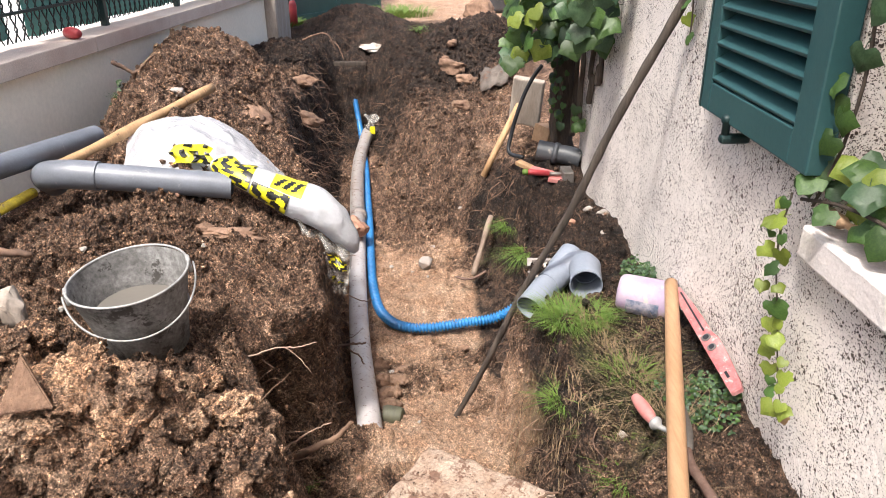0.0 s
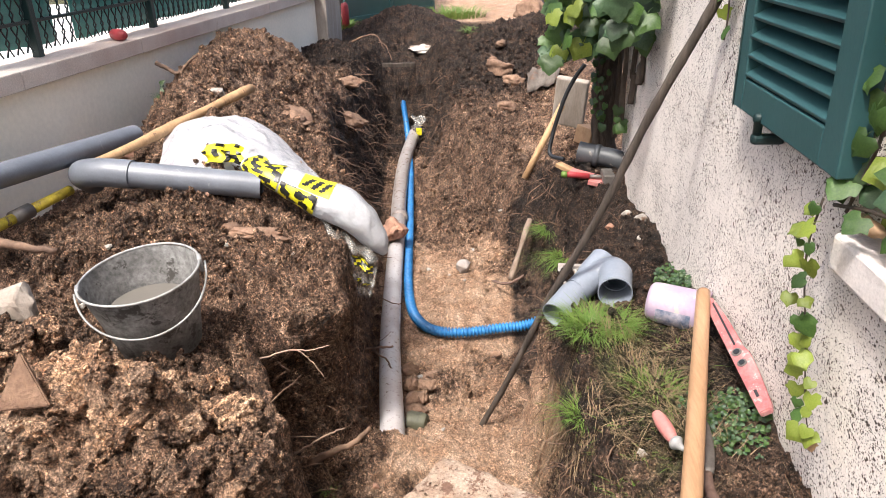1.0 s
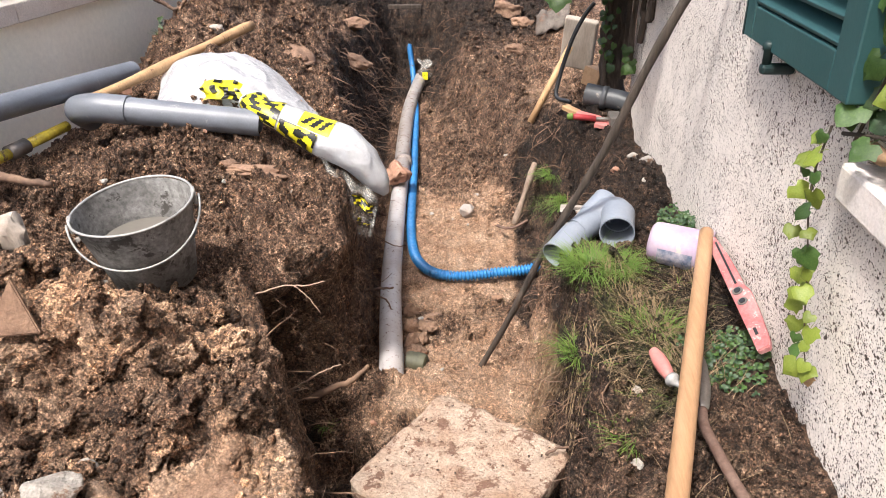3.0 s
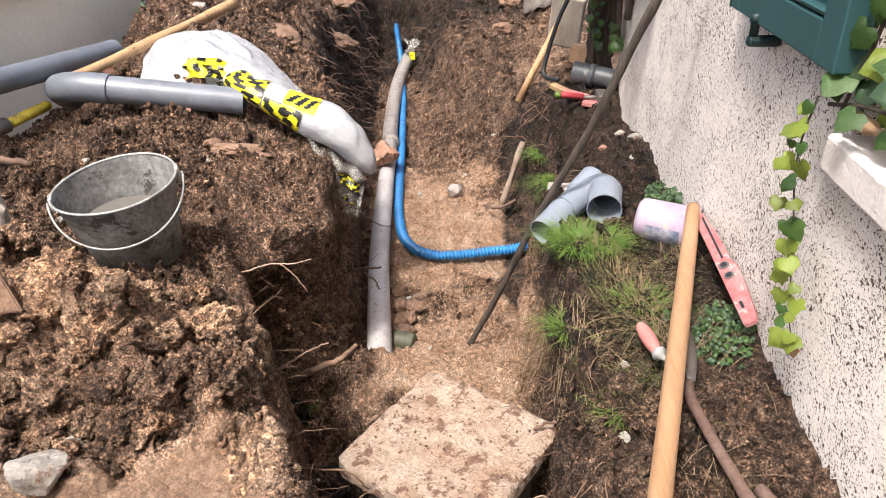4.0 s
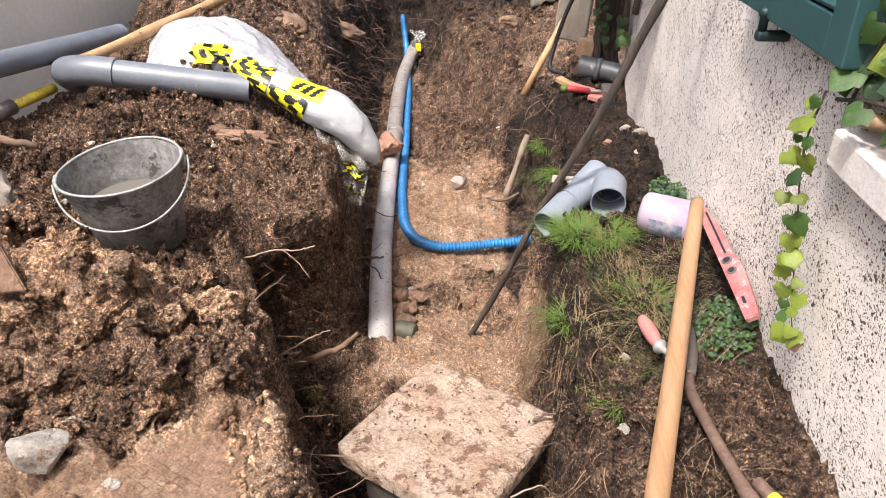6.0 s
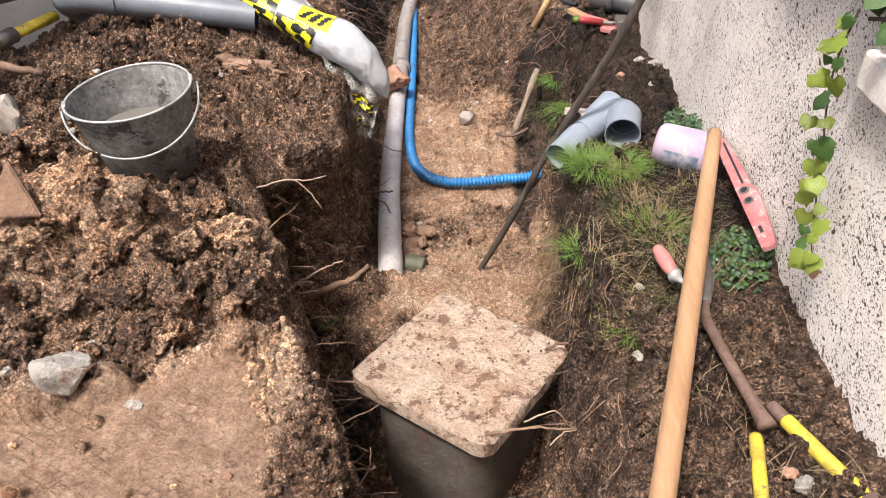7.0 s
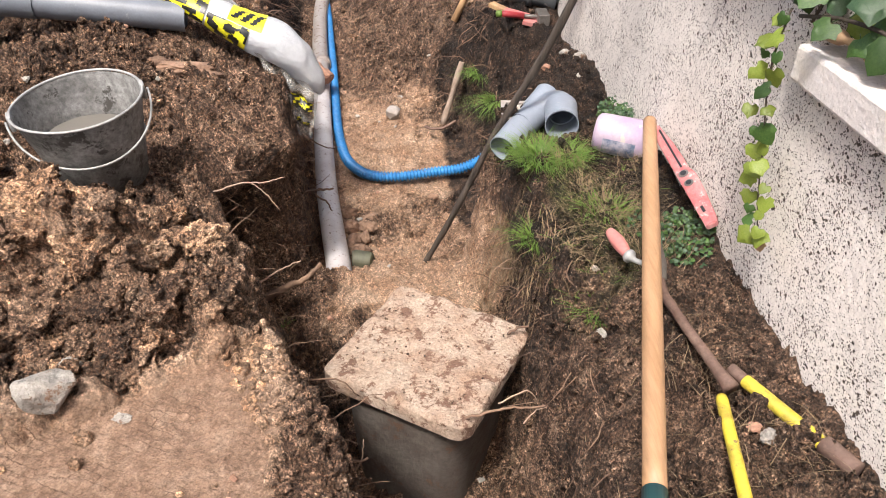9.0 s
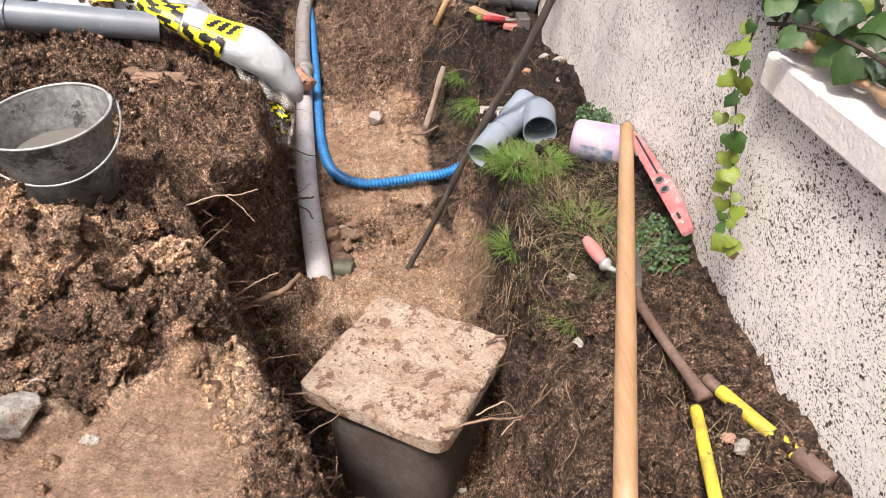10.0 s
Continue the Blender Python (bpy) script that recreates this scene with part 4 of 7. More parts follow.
    for k in range(2):
        bm = bmesh.new()
        box(bm, (0.06, -0.01, 0.06), (0.86, 0.01, 1.9))
        leaf = part("gate_leaf", bm, GREEN, g)
        leaf.location = (0.93 * k, 0, 0)
        for lo, hi in (((0, -0.025, 0), (0.06, 0.025, 1.95)), ((0.86, -0.025, 0), (0.92, 0.025, 1.95)), ((0.06, -0.025, 0), (0.86, 0.025, 0.07)), ((0.06, -0.025, 1.88), (0.86, 0.025, 1.95))):
            bm = bmesh.new()
            box(bm, lo, hi, 0.004)
            part("bar", bm, GREEN, leaf)


build_garden_wall()
bm = bmesh.new()
box(bm, (-14.0, -8.0, 0.02), (-2.6, 14.0, 0.09), 0)
alone("road", bm, material("pale_paving", (0.62, 0.60, 0.58), 0.9, second=(0.52, 0.50, 0.48), scale=2, fine=50, amount=0.3, bump=0.2), "pale paved lane behind the garden wall", "road", "structure", smooth=False)


# ---- inspection chamber ----
def build_chamber():
    turn, s = 30.8, 0.455
    ch = thing("inspection_chamber", pose(0.172, 1.975, -0.29, 0, 0, -turn), "square concrete inspection chamber with a mud-covered lid", "chamber")
    bm = bmesh.new()
    n, c, r = 60, s / 2 - 0.045, 0.045

    def corner(u, v):
        au, av = abs(u) - c, abs(v) - c
        if au > 0 and av > 0 and math.hypot(au, av) > r:
            q = r / math.hypot(au, av)
            u, v = math.copysign(c + au * q, u), math.copysign(c + av * q, v)
        return u, v
    top = [[None] * (n + 1) for _ in range(n + 1)]
    for i in range(n + 1):
        for j in range(n + 1):
            u, v = corner((i / n - 0.5) * s, (j / n - 0.5) * s)
            p = Vector((u, v, 0))
            crust = 1.5 * max(0.0, noise.fractal(p * 8 + Vector((4, 1, 0)), 1.0, 2.0, 5) + 0.15 * (u < 0))
            e = max(abs(u), abs(v)) / (s / 2)
            p.z = 0.010 * crust + 0.004 * noise.fractal(p * 45, 0.8, 2.0, 4) + 0.003 * abs(noise.noise(p * 22)) - 0.007 * max(0, e - 0.96) / 0.04
            top[i][j] = bm.verts.new(p)
    for i in range(n):
        for j in range(n):
            bm.faces.new((top[i][j], top[i + 1][j], top[i + 1][j + 1], top[i][j + 1]))
    rim = [top[i][0] for i in range(n)] + [top[n][j] for j in range(n)] + [top[i][n] for i in range(n, 0, -1)] + [top[0][j] for j in range(n, 0, -1)]
    low = [bm.verts.new((v.co.x * (1 + 0.006 * noise.noise(v.co * 40)), v.co.y * (1 + 0.006 * noise.noise(v.co * 37)), -0.045)) for v in rim]
    for k in range(len(rim)):
        bm.faces.new((rim[k - 1], low[k - 1], low[k], rim[k]))
    bm.faces.new(low)
    bmesh.ops.recalc_face_normals(bm, faces=bm.faces)
    part("lid", bm, CEMENT, ch, "pale concrete lid smeared with mud", sharp=0.9)
    bm = bmesh.new()
    prev = None
    for z, b in ((-0.62, s / 2 - 0.055), (-0.30, s / 2 - 0.04), (-0.12, s / 2 - 0.032), (-0.046, s / 2 - 0.030)):
        ring = []
        for q in range(4):
            for k in range(9):
                a = math.pi / 2 * (q + k / 8)
                cx, cy = ((1, 1), (-1, 1), (-1, -1), (1, -1))[q]
                ring.append(bm.verts.new((cx * (b - 0.09) + 0.09 * math.cos(a), cy * (b - 0.09) + 0.09 * math.sin(a), z)))
        if prev:
            for k in range(36):
                bm.faces.new((prev[k], prev[(k + 1) % 36], ring[(k + 1) % 36], ring[k]))
        prev = ring
    bm.faces.new(prev)
    part("body", bm, CEMENT_DARK, ch, "dark concrete box sunk in the soil")


build_chamber()


# ---- pipes and hose in the trench ----
def build_pipes():
    p = thing("drain_pipe", (0, 0, 0), "long muddy grey drain pipe along the trench floor", "pipe")
    bm = bmesh.new()
    pts = spline([(-0.140, 2.68, -0.60), (-0.155, 2.80, -0.59), (-0.25, 3.45, -0.62), (-0.33, 4.2, -0.645), (-0.40, 5.0, -0.665)], 6)
    pipe(bm, pts, 0.05)
    part("lower_length", bm, PVC_DIRTY, p)
    bm = bmesh.new()
    pipe(bm, spline([(-0.39, 4.9, -0.66), (-0.47, 5.7, -0.66), (-0.52, 6.5, -0.64), (-0.50, 7.2, -0.58)], 6), 0.054)
    part("upper_length", bm, PVC_WET, p)
    bm = bmesh.new()
    rings(bm, [(-0.415, 5.2, -0.664), (-0.422, 5.28, -0.664)], 0.060, 24)
    part("socket", bm, PVC_WET, p)
    # torn film stuck in the far end
    bm = bmesh.new()
    vs = [[bm.verts.new((-0.50 + 0.10 * i / 6 + 0.03 * math.sin(j * 1.7 + i), 7.15 + 0.05 * math.sin(i * 1.1 + j), -0.60 + 0.20 * j / 6 + 0.02 * math.sin(i * 2.3))) for j in range(7)] for i in range(7)]
    for i in range(6):
        for j in range(6):
            bm.faces.new((vs[i][j], vs[i + 1][j], vs[i + 1][j + 1], vs[i][j + 1]))
    o = alone("torn_film", bm, CLEAR, "torn clear plastic film stuffed in the pipe end", "plastic film")
    o.modifiers.new("thick", "SOLIDIFY").thickness = 0.003
    bm = bmesh.new()
    box(bm, (-0.47, 7.10, -0.57), (-0.42, 7.11, -0.50), 0.003)
    alone("yellow_tape", bm, YELLOW_INK, "scrap of yellow warning tape on the pipe end", "tape")
    h = thing("corrugated_hose", (0, 0, 0), "bright blue corrugated hose bending across the trench", "hose")
    line = [(0.66, 3.80, -0.50), (0.55, 3.77, -0.60), (0.422, 3.735, -0.655), (0.265, 3.70, -0.66), (0.09, 3.665, -0.665), (-0.05, 3.69, -0.67), (-0.14, 3.79, -0.675), (-0.20, 3.95, -0.68), (-0.25, 4.25, -0.685),
            (-0.295, 4.7, -0.69), (-0.34, 5.2, -0.70), (-0.40, 5.8, -0.70), (-0.46, 6.4, -0.68), (-0.55, 7.1, -0.60), (-0.60, 7.4, -0.50), (-0.645, 7.6, -0.36)]
    pts = spline(line, 60)
    # even steps along the hose, ribbed
    run = np.concatenate([[0], np.cumsum([(q - p_).length for p_, q in zip(pts, pts[1:])])])
    at = np.arange(0, run[-1], 0.0044)
    out = [Vector(v) for v in np.stack([np.interp(at, run, [q[c] for q in pts]) for c in range(3)], -1)]
    rr = [(0.0275, 0.0275, 0.0185, 0.0185)[k % 4] for k in range(len(out))]
    bm = bmesh.new()
    rings(bm, out, rr, 16)
    part("ribbed_tube", bm, BLUE, h)


build_pipes()


# ---- pipes lying on the spoil heap ----
def build_loose_pipes():
    p = thing("pipe_with_elbow", (0, 0, 0), "grey plastic pipe with an elbow lying on the heap", "pipe")
    bm = bmesh.new()
    pipe(bm, spline([(-0.735, 3.345, 0.232), (-1.0, 3.315, 0.268), (-1.29, 3.29, 0.305)], 6), 0.055)
    part("tube", bm, PVC, p)
    bm = bmesh.new()
    pipe(bm, spline([(-1.26, 3.292, 0.302), (-1.38, 3.290, 0.312), (-1.475, 3.315, 0.300), (-1.525, 3.385, 0.268), (-1.535, 3.46, 0.220)], 6), 0.0605)
    part("elbow", bm, PVC, p, "grey socket elbow")
    q = thing("grey_pipe", (0, 0, 0), "grey plastic pipe lying beside the cream wall", "pipe")
    bm = bmesh.new()
    pipe(bm, [(-1.50, 3.84, 0.325), (-1.59, 3.35, 0.36), (-1.70, 2.75, 0.405), (-1.77, 2.4, 0.43)], 0.049)
    part("tube", bm, PVC, q)
    bm = bmesh.new()
    n = 16
    rings(bm, [Vector((-1.085, 4.42, 0.43)).lerp(Vector((-1.47, 3.28, 0.32)), k / n) for k in range(n + 1)], [0.024 + 0.003 * math.sin(k * 0.9) for k in range(n + 1)], 14, wob=0.06)
    alone("tool_handle", bm, TANWOOD, "tan wooden tool handle half buried in the heap", "handle")
    s = thing("yellow_tool", (0, 0, 0), "yellow tubular tool handle with a steel collar", "tool")
    a, b = Vector((-1.545, 3.29, 0.235)), Vector((-1.665, 2.75, 0.215))
    for nm, u, v, r, mt in (("grip", 0.0, 0.40, 0.021, YELLOW), ("collar", 0.40, 0.56, 0.030, STEEL), ("end", 0.56, 1.0, 0.021, YELLOW)):
        bm = bmesh.new()
        rings(bm, [a.lerp(b, u), a.lerp(b, v)], r, 20)
        part(nm, bm, mt, s)


build_loose_pipes()


# ---- plastic sack ----
def build_sack():
    sack = thing("plastic_sack", (0, 0, 0), "crumpled white plastic sack with yellow and black print", "sack")
    line = [(-0.80, 3.45, 0.30), (-0.735, 3.37, 0.285), (-0.62, 3.36, 0.235), (-0.51, 3.36, 0.180), (-0.40, 3.36, 0.130), (-0.325, 3.36, 0.065), (-0.265, 3.36, -0.020), (-0.230, 3.36, -0.085)]
    radii = [0.055, 0.050, 0.078, 0.100, 0.108, 0.098, 0.072, 0.018]
    pts = spline(line, 14)
    rr = np.interp(np.linspace(0, 7, len(pts)), range(8), radii)
    segs = 96

    def skin(i, k, grow=0.0):
        p = pts[i]
        d = (pts[min(i + 1, len(pts) - 1)] - pts[max(i - 1, 0)]).normalized()
        side = d.cross(Vector((0, 0, 1))).normalized()
        u = side.cross(d)
        a = 2 * math.pi * k / segs
        q = side * math.cos(a) + u * math.sin(a) * 0.72
        w = p + q * rr[i]
        fold = noise.fractal(w * 9, 1.0, 2.0, 2) * 0.009 + noise.ridged_multi_fractal(w * 8, 1.0, 2.0, 2, 0.9, 2.0) * 0.0035
        return w + q * (fold + grow)

    def sheet(i0, i1, k0, k1, grow, keep=lambda i, k: True):
        bm = bmesh.new()
        vs = {(i, k): bm.verts.new(skin(i, k, grow)) for i in range(i0, i1 + 1) for k in range(k0, k1 + 1)}
        for i in range(i0, i1):
            for k in range(k0, k1):
                if keep(i, k):
                    bm.faces.new((vs[i, k], vs[i, k + 1], vs[i + 1, k + 1], vs[i + 1, k]))
        bmesh.ops.delete(bm, geom=[v for v in bm.verts if not v.link_faces], context="VERTS")
        return bm

    last = len(pts) - 1
    bm = sheet(0, last, 0, segs, 0.0)
    bmesh.ops.remove_doubles(bm, verts=bm.verts, dist=0.0004)
    part("filled_end", bm, FILM, sack, "milky white filled end", sharp=1.4)
    rnd = random.Random(4)
    # printed band, its black bars, and the square patch
    def shards(i, k):
        """Slanting broken strokes."""
        return math.sin(i * 0.75 + k * 0.34) + 0.8 * math.sin(k * 0.72 - i * 0.35) + 1.4 * noise.noise(Vector((i * 0.2, k * 0.15, 3))) > 0.05

    part("printed_band", sheet(4, 24, -10, 48, 0.003), YELLOW_INK, sack, "yellow printed band", sharp=1.4)
    part("band_print", sheet(4, 24, -10, 48, 0.0055, shards), BLACK_INK, sack, "black printed shapes", sharp=1.4)
    part("lower_print", sheet(25, 44, -14, 8, 0.003), YELLOW_INK, sack, "yellow printed lower edge", sharp=1.4)
    part("lower_mark", sheet(25, 44, -14, 8, 0.0055, shards), BLACK_INK, sack, "black printed strokes", sharp=1.4)
    part("printed_square", sheet(33, 49, 9, 34, 0.003), YELLOW_INK, sack, "yellow printed square", sharp=1.4)
    part("bar_print", sheet(33, 49, 9, 34, 0.0055, lambda i, k: 11 < k < 22 and any(abs((i - c) - (k - 16) * 0.35) < 1.3 for c in (36, 40.5, 45))), BLACK_INK, sack, "black printed bars", sharp=1.4)
    # loose film behind the pipe
    bm = bmesh.new()
    n, m_ = 54, 40
    grid = {}
    for i in range(n + 1):
        for j in range(m_ + 1):
            a, r = 2 * math.pi * i / n, j / m_
            x = -0.98 + 0.36 * r * math.cos(a) * (1 + 0.12 * math.sin(3 * a + 1))
            y = 3.70 + 0.24 * r * math.sin(a) * (1 + 0.14 * math.sin(2 * a))
            h = 0.075 * (1 - r ** 2.2) * (0.75 + 0.35 * math.cos(a - 1.2) * r)
            w = Vector((x, y, 0))
            h += noise.fractal(w * 7, 1.0, 2.0, 4) * 0.026 + noise.ridged_multi_fractal(w * 6, 1.0, 2.0, 3, 0.9, 2.0) * 0.012
            base = float(ground_height(np.array(x), np.array(y), False)) + 0.03
            grid[i, j] = bm.verts.new((x, y, base + max(h, 0.0)))
    for i in range(n):
        for j in range(m_):
            bm.faces.new((grid[i, j], grid[i, j + 1], grid[i + 1, j + 1], grid[i + 1, j]))
    bmesh.ops.remove_doubles(bm, verts=bm.verts, dist=0.0004)
    part("loose_film", bm, VEIL, sack, "puffed empty white film", sharp=1.5)
    bm = bmesh.new()
    vs = [[bm.verts.new((-1.02 + 0.17 * i / 8 + 0.012 * math.sin(j * 1.3), 3.47 + 0.012 * math.sin(i * 1.4 + j) + 0.03 * j / 6, 0.30 + 0.075 * j / 6 - 0.05 * (i / 8 - 0.4) ** 2)) for j in range(7)] for i in range(9)]
    for i in range(8):
        for j in range(6):
            bm.faces.new((vs[i][j], vs[i + 1][j], vs[i + 1][j + 1], vs[i][j + 1]))
    part("printed_flap", bm, YELLOW_INK, sack, "yellow flap with black bars", sharp=1.4)
    bm = bmesh.new()
    for i in range(8):
        for j in range(6):
            if noise.noise(Vector((i * 0.6, j * 0.6, 8))) > 0.0:
                q = [vs_ for vs_ in ((i, j), (i + 1, j), (i + 1, j + 1), (i, j + 1))]
                bm.faces.new([bm.verts.new((-1.02 + 0.17 * a / 8 + 0.012 * math.sin(b * 1.3), 3.466 + 0.012 * math.sin(a * 1.4 + b) + 0.03 * b / 6, 0.302 + 0.075 * b / 6 - 0.05 * (a / 8 - 0.4) ** 2)) for a, b in q])
    part("flap_print", bm, BLACK_INK, sack, smooth=False)
    # limp clear tail hanging into the trench
    bm = bmesh.new()
    n, m_ = 20, 26
    def hang(u, v):
        top = Vector((-0.44, 0, 0.185)).lerp(Vector((-0.215, 0, 0.02)), u)
        low = Vector((-0.295, 0, -0.13)).lerp(Vector((-0.248, 0, -0.16)), u)
        p = top.lerp(low, v ** 0.9)
        return Vector((p.x, 3.09 - 0.03 * v + 0.02 * u + 0.016 * math.sin(18 * u + 9 * v) + 0.01 * math.sin(25 * v), p.z))

    vs = [[bm.verts.new(hang(i / n, j / m_)) for j in range(m_ + 1)] for i in range(n + 1)]

    def cell(i, j):
        return (vs[i][j], vs[i + 1][j], vs[i + 1][j + 1], vs[i][j + 1])
    for i in range(n):
        for j in range(m_):
            bm.faces.new(cell(i, j))
    tail = part("clear_tail", bm, CLEAR, sack, "limp clear film tail", sharp=1.5)
    me = tail.data
    me.materials.append(YELLOW_INK)
    me.materials.append(BLACK_INK)
    for f in me.polygons:
        i, j = f.index // m_, f.index % m_
        if (6 < j < 12 and 8 < i < 18) or (17 < j < 21 and 5 < i < 16):
            f.material_index = 2 if (i + 2 * j) % 5 < 3 else 1


build_sack()


# ---- mortar bucket ----
def build_bucket():
    b = thing("mortar_bucket", pose(-0.712, 2.245, 0.128, 4.5, -5.5, 25), "cement-stained metal bucket a third full of slurry", "bucket")
    H, R0, R1 = 0.252, 0.106, 0.160
    bm = bmesh.new()
    lathe(bm, [(0.001, 0.012), (R0 - 0.01, 0.012), (R0, 0.0), (R0 + 0.003, 0.004), (R0 + (R1 - R0) * 0.55, H * 0.55), (R0 + (R1 - R0) * 0.56, H * 0.565), (R1 - 0.002, H - 0.012),
               (R1 - 0.004, H - 0.010), (R0 + (R1 - R0) * 0.5 - 0.003, H * 0.5), (R0 - 0.003, 0.016), (0.001, 0.015)], 64)
    bmesh.ops.remove_doubles(bm, verts=bm.verts, dist=0.0015)
    part("shell", bm, ZINC, b)
    bm = bmesh.new()
    n = 64
    pts = [(math.cos(2 * math.pi * k / n) * R1, math.sin(2 * math.pi * k / n) * R1, H - 0.008) for k in range(n + 1)]
    rings(bm, [Vector(p) + Vector((0.0025 * math.sin(3 * k / 10), 0.002 * math.sin(k / 4), 0.0025 * math.sin(k / 5))) * math.sin(math.pi * k / n) for k, p in enumerate(pts)], 0.0037, 10, up=Vector((0, 0, 1)), cap=False)
    part("rolled_rim", bm, ZINC_RIM, b, "pale rolled rim")
    bm = bmesh.new()
    lathe(bm, [(0.0005, 0.134), (0.05, 0.134), (0.1275, 0.134)], 48)
    o = part("slurry", bm, SLURRY, b, "smooth grey cement slurry")
    o.rotation_euler = (radians(-2), radians(5), 0)
    for s in (1, -1):
        bm = bmesh.new()
        box(bm, (s * R1 - 0.006, -0.018, H - 0.045), (s * R1 + 0.006, 0.018, H - 0.002), 0.004)
        part("ear", bm, ZINC_RIM, b)
    bm = bmesh.new()
    pts = []
    for k in range(33):
        a = math.pi * k / 32
        pts.append(Vector((math.cos(a) * (R1 + 0.012), -math.sin(a) * 0.178, H - 0.022 - math.sin(a) * 0.085)))
    rings(bm, pts, 0.0031, 10)
    part("bail", bm, ZINC_RIM, b, "pale wire handle folded down")


build_bucket()


# ---- leaning bar, fittings and tools on the right bank ----
def build_right():
    bm = bmesh.new()
    a, b = Vector((0.186, 2.885, -0.66)), Vector((0.905, 2.70, 1.09))
    n = 40
    pts = [a.lerp(b, k / n) + Vector((0.006 * math.sin(k * 0.35), 0.004 * math.sin(k * 0.5), 0)) for k in range(n + 1)]
    rings(bm, pts, [0.0115 + 0.0042 * k / n + 0.0012 * math.sin(k * 1.9) for k in range(n + 1)], 9, wob=0.12, seed=3)
    alone("leaning_pole", bm, OLDWOOD, "dark weathered wooden pole leaning on the house wall", "pole")
    y = thing("branch_fitting", (0, 0, 0.012), "pale grey plastic branch fitting lying on the bank", "pipe fitting")
    a, b = Vector((0.455, 2.70, -0.035)), Vector((0.648, 2.955, 0.058))
    bm = bmesh.new()
    pipe(bm, [a.lerp(b, 0.2), a.lerp(b, 0.5), a.lerp(b, 0.8)], 0.046)
    part("main_tube", bm, PVC_LIGHT, y)
    bm = bmesh.new()
    pipe(bm, [a, a.lerp(b, 0.04), a.lerp(b, 0.36), a.lerp(b, 0.42)], [0.0525, 0.0515, 0.0515, 0.047])
    part("lower_socket", bm, PVC_LIGHT, y)
    bm = bmesh.new()
    pipe(bm, [a.lerp(b, 0.68), a.lerp(b, 0.70), b.lerp(a, 0.03), b], [0.047, 0.0505, 0.0505, 0.0515])
    part("upper_socket", bm, PVC_LIGHT, y)
    bm = bmesh.new()
    pipe(bm, spline([a.lerp(b, 0.42), (0.60, 2.865, 0.03), (0.648, 2.875, 0.055), (0.672, 2.845, 0.066), (0.668, 2.79, 0.066)], 6), 0.050)
    part("branch", bm, PVC_LIGHT, y)
    bm = bmesh.new()
    pipe(bm, [(0.6715, 2.825, 0.067), (0.670, 2.815, 0.067), (0.668, 2.795, 0.066), (0.653, 2.705, 0.060), (0.651, 2.692, 0.059)], [0.051, 0.059, 0.0565, 0.0565, 0.0585])
    part("branch_socket", bm, PVC_LIGHT, y, "open socket")
    c = thing("plastic_box", pose(0.575, 3.03, -0.225, 0, 0, -6), "open pale grey plastic junction box in the soil", "junction box")
    bm = bmesh.new()
    w, d, h = 0.075, 0.08, 0.19
    for lo, hi in (((-w, -d, 0), (w, -d + 0.008, h)), ((-w, d - 0.008, 0), (w, d, h)), ((-w, -d + 0.008, 0), (-w + 0.008, d - 0.008, h)), ((w - 0.008, -d + 0.008, 0), (w, d - 0.008, h)), ((-w + 0.008, -d + 0.008, 0), (w - 0.008, d - 0.008, 0.008))):
        box(bm, lo, hi)
    part("shell", bm, GREY_PLASTIC, c)
    bm = bmesh.new()
    for lo, hi in (((-w - 0.01, -d - 0.01, h), (w + 0.01, -d + 0.01, h + 0.014)), ((-w - 0.01, d - 0.01, h), (w + 0.01, d + 0.01, h + 0.014)), ((-w - 0.01, -d + 0.01, h), (-w + 0.01, d - 0.01, h + 0.014)), ((w - 0.01, -d + 0.01, h), (w + 0.01, d - 0.01, h + 0.014))):
        box(bm, lo, hi, 0.003)
    part("rim", bm, GREY_PLASTIC, c)
    # white tub lying on its side
    t = thing("plastic_tub", pose(0.742, 2.60, 0.095, 0, 92, -24), "stained white plastic tub lying in the grass", "tub")
    bm = bmesh.new()
    lathe(bm, [(0.001, 0.005), (0.050, 0.0), (0.060, 0.009), (0.063, 0.022), (0.066, 0.17), (0.069, 0.172), (0.069, 0.186), (0.063, 0.186), (0.061, 0.022), (0.001, 0.014)], 40)
    part("body", bm, WHITE_PLASTIC, t)
    bm = bmesh.new()
    lathe(bm, [(0.0650, 0.035), (0.0668, 0.036), (0.0678, 0.14), (0.0658, 0.141)], 40)
    bmesh.ops.delete(bm, geom=[v for v in bm.verts if v.co.y > 0.01 or v.co.x < -0.02], context="VERTS")
    part("label", bm, material("faded_label", (0.10, 0.14, 0.22), 0.6, second=(0.45, 0.42, 0.48), scale=40, amount=0.3, bump=0.05), t, "faded blue-grey label")
    # long pale handle
    h = thing("long_handle", (0, 0, 0), "long pale wooden tool handle resting on the bank", "handle")
    a, b = Vector((0.872, 2.475, 0.185)), Vector((0.50, 1.165, 0.135))
    bm = bmesh.new()
    n = 30
    pts = [a.lerp(b, k / n) for k in range(n + 1)]
    d = (a - b).normalized()
    pts = [a + d * 0.012] + pts
    rr = [0.010] + [0.0205 + 0.0015 * math.sin(k / n * 3.1) for k in range(n + 1)]
    rings(bm, pts, rr, 24)
    part("shaft", bm, ASH, h)
    bm = bmesh.new()
    rings(bm, [b - d * -0.001, b - d * 0.14], 0.0215, 24)
    part("painted_end", bm, GREEN, h, "teal painted end")
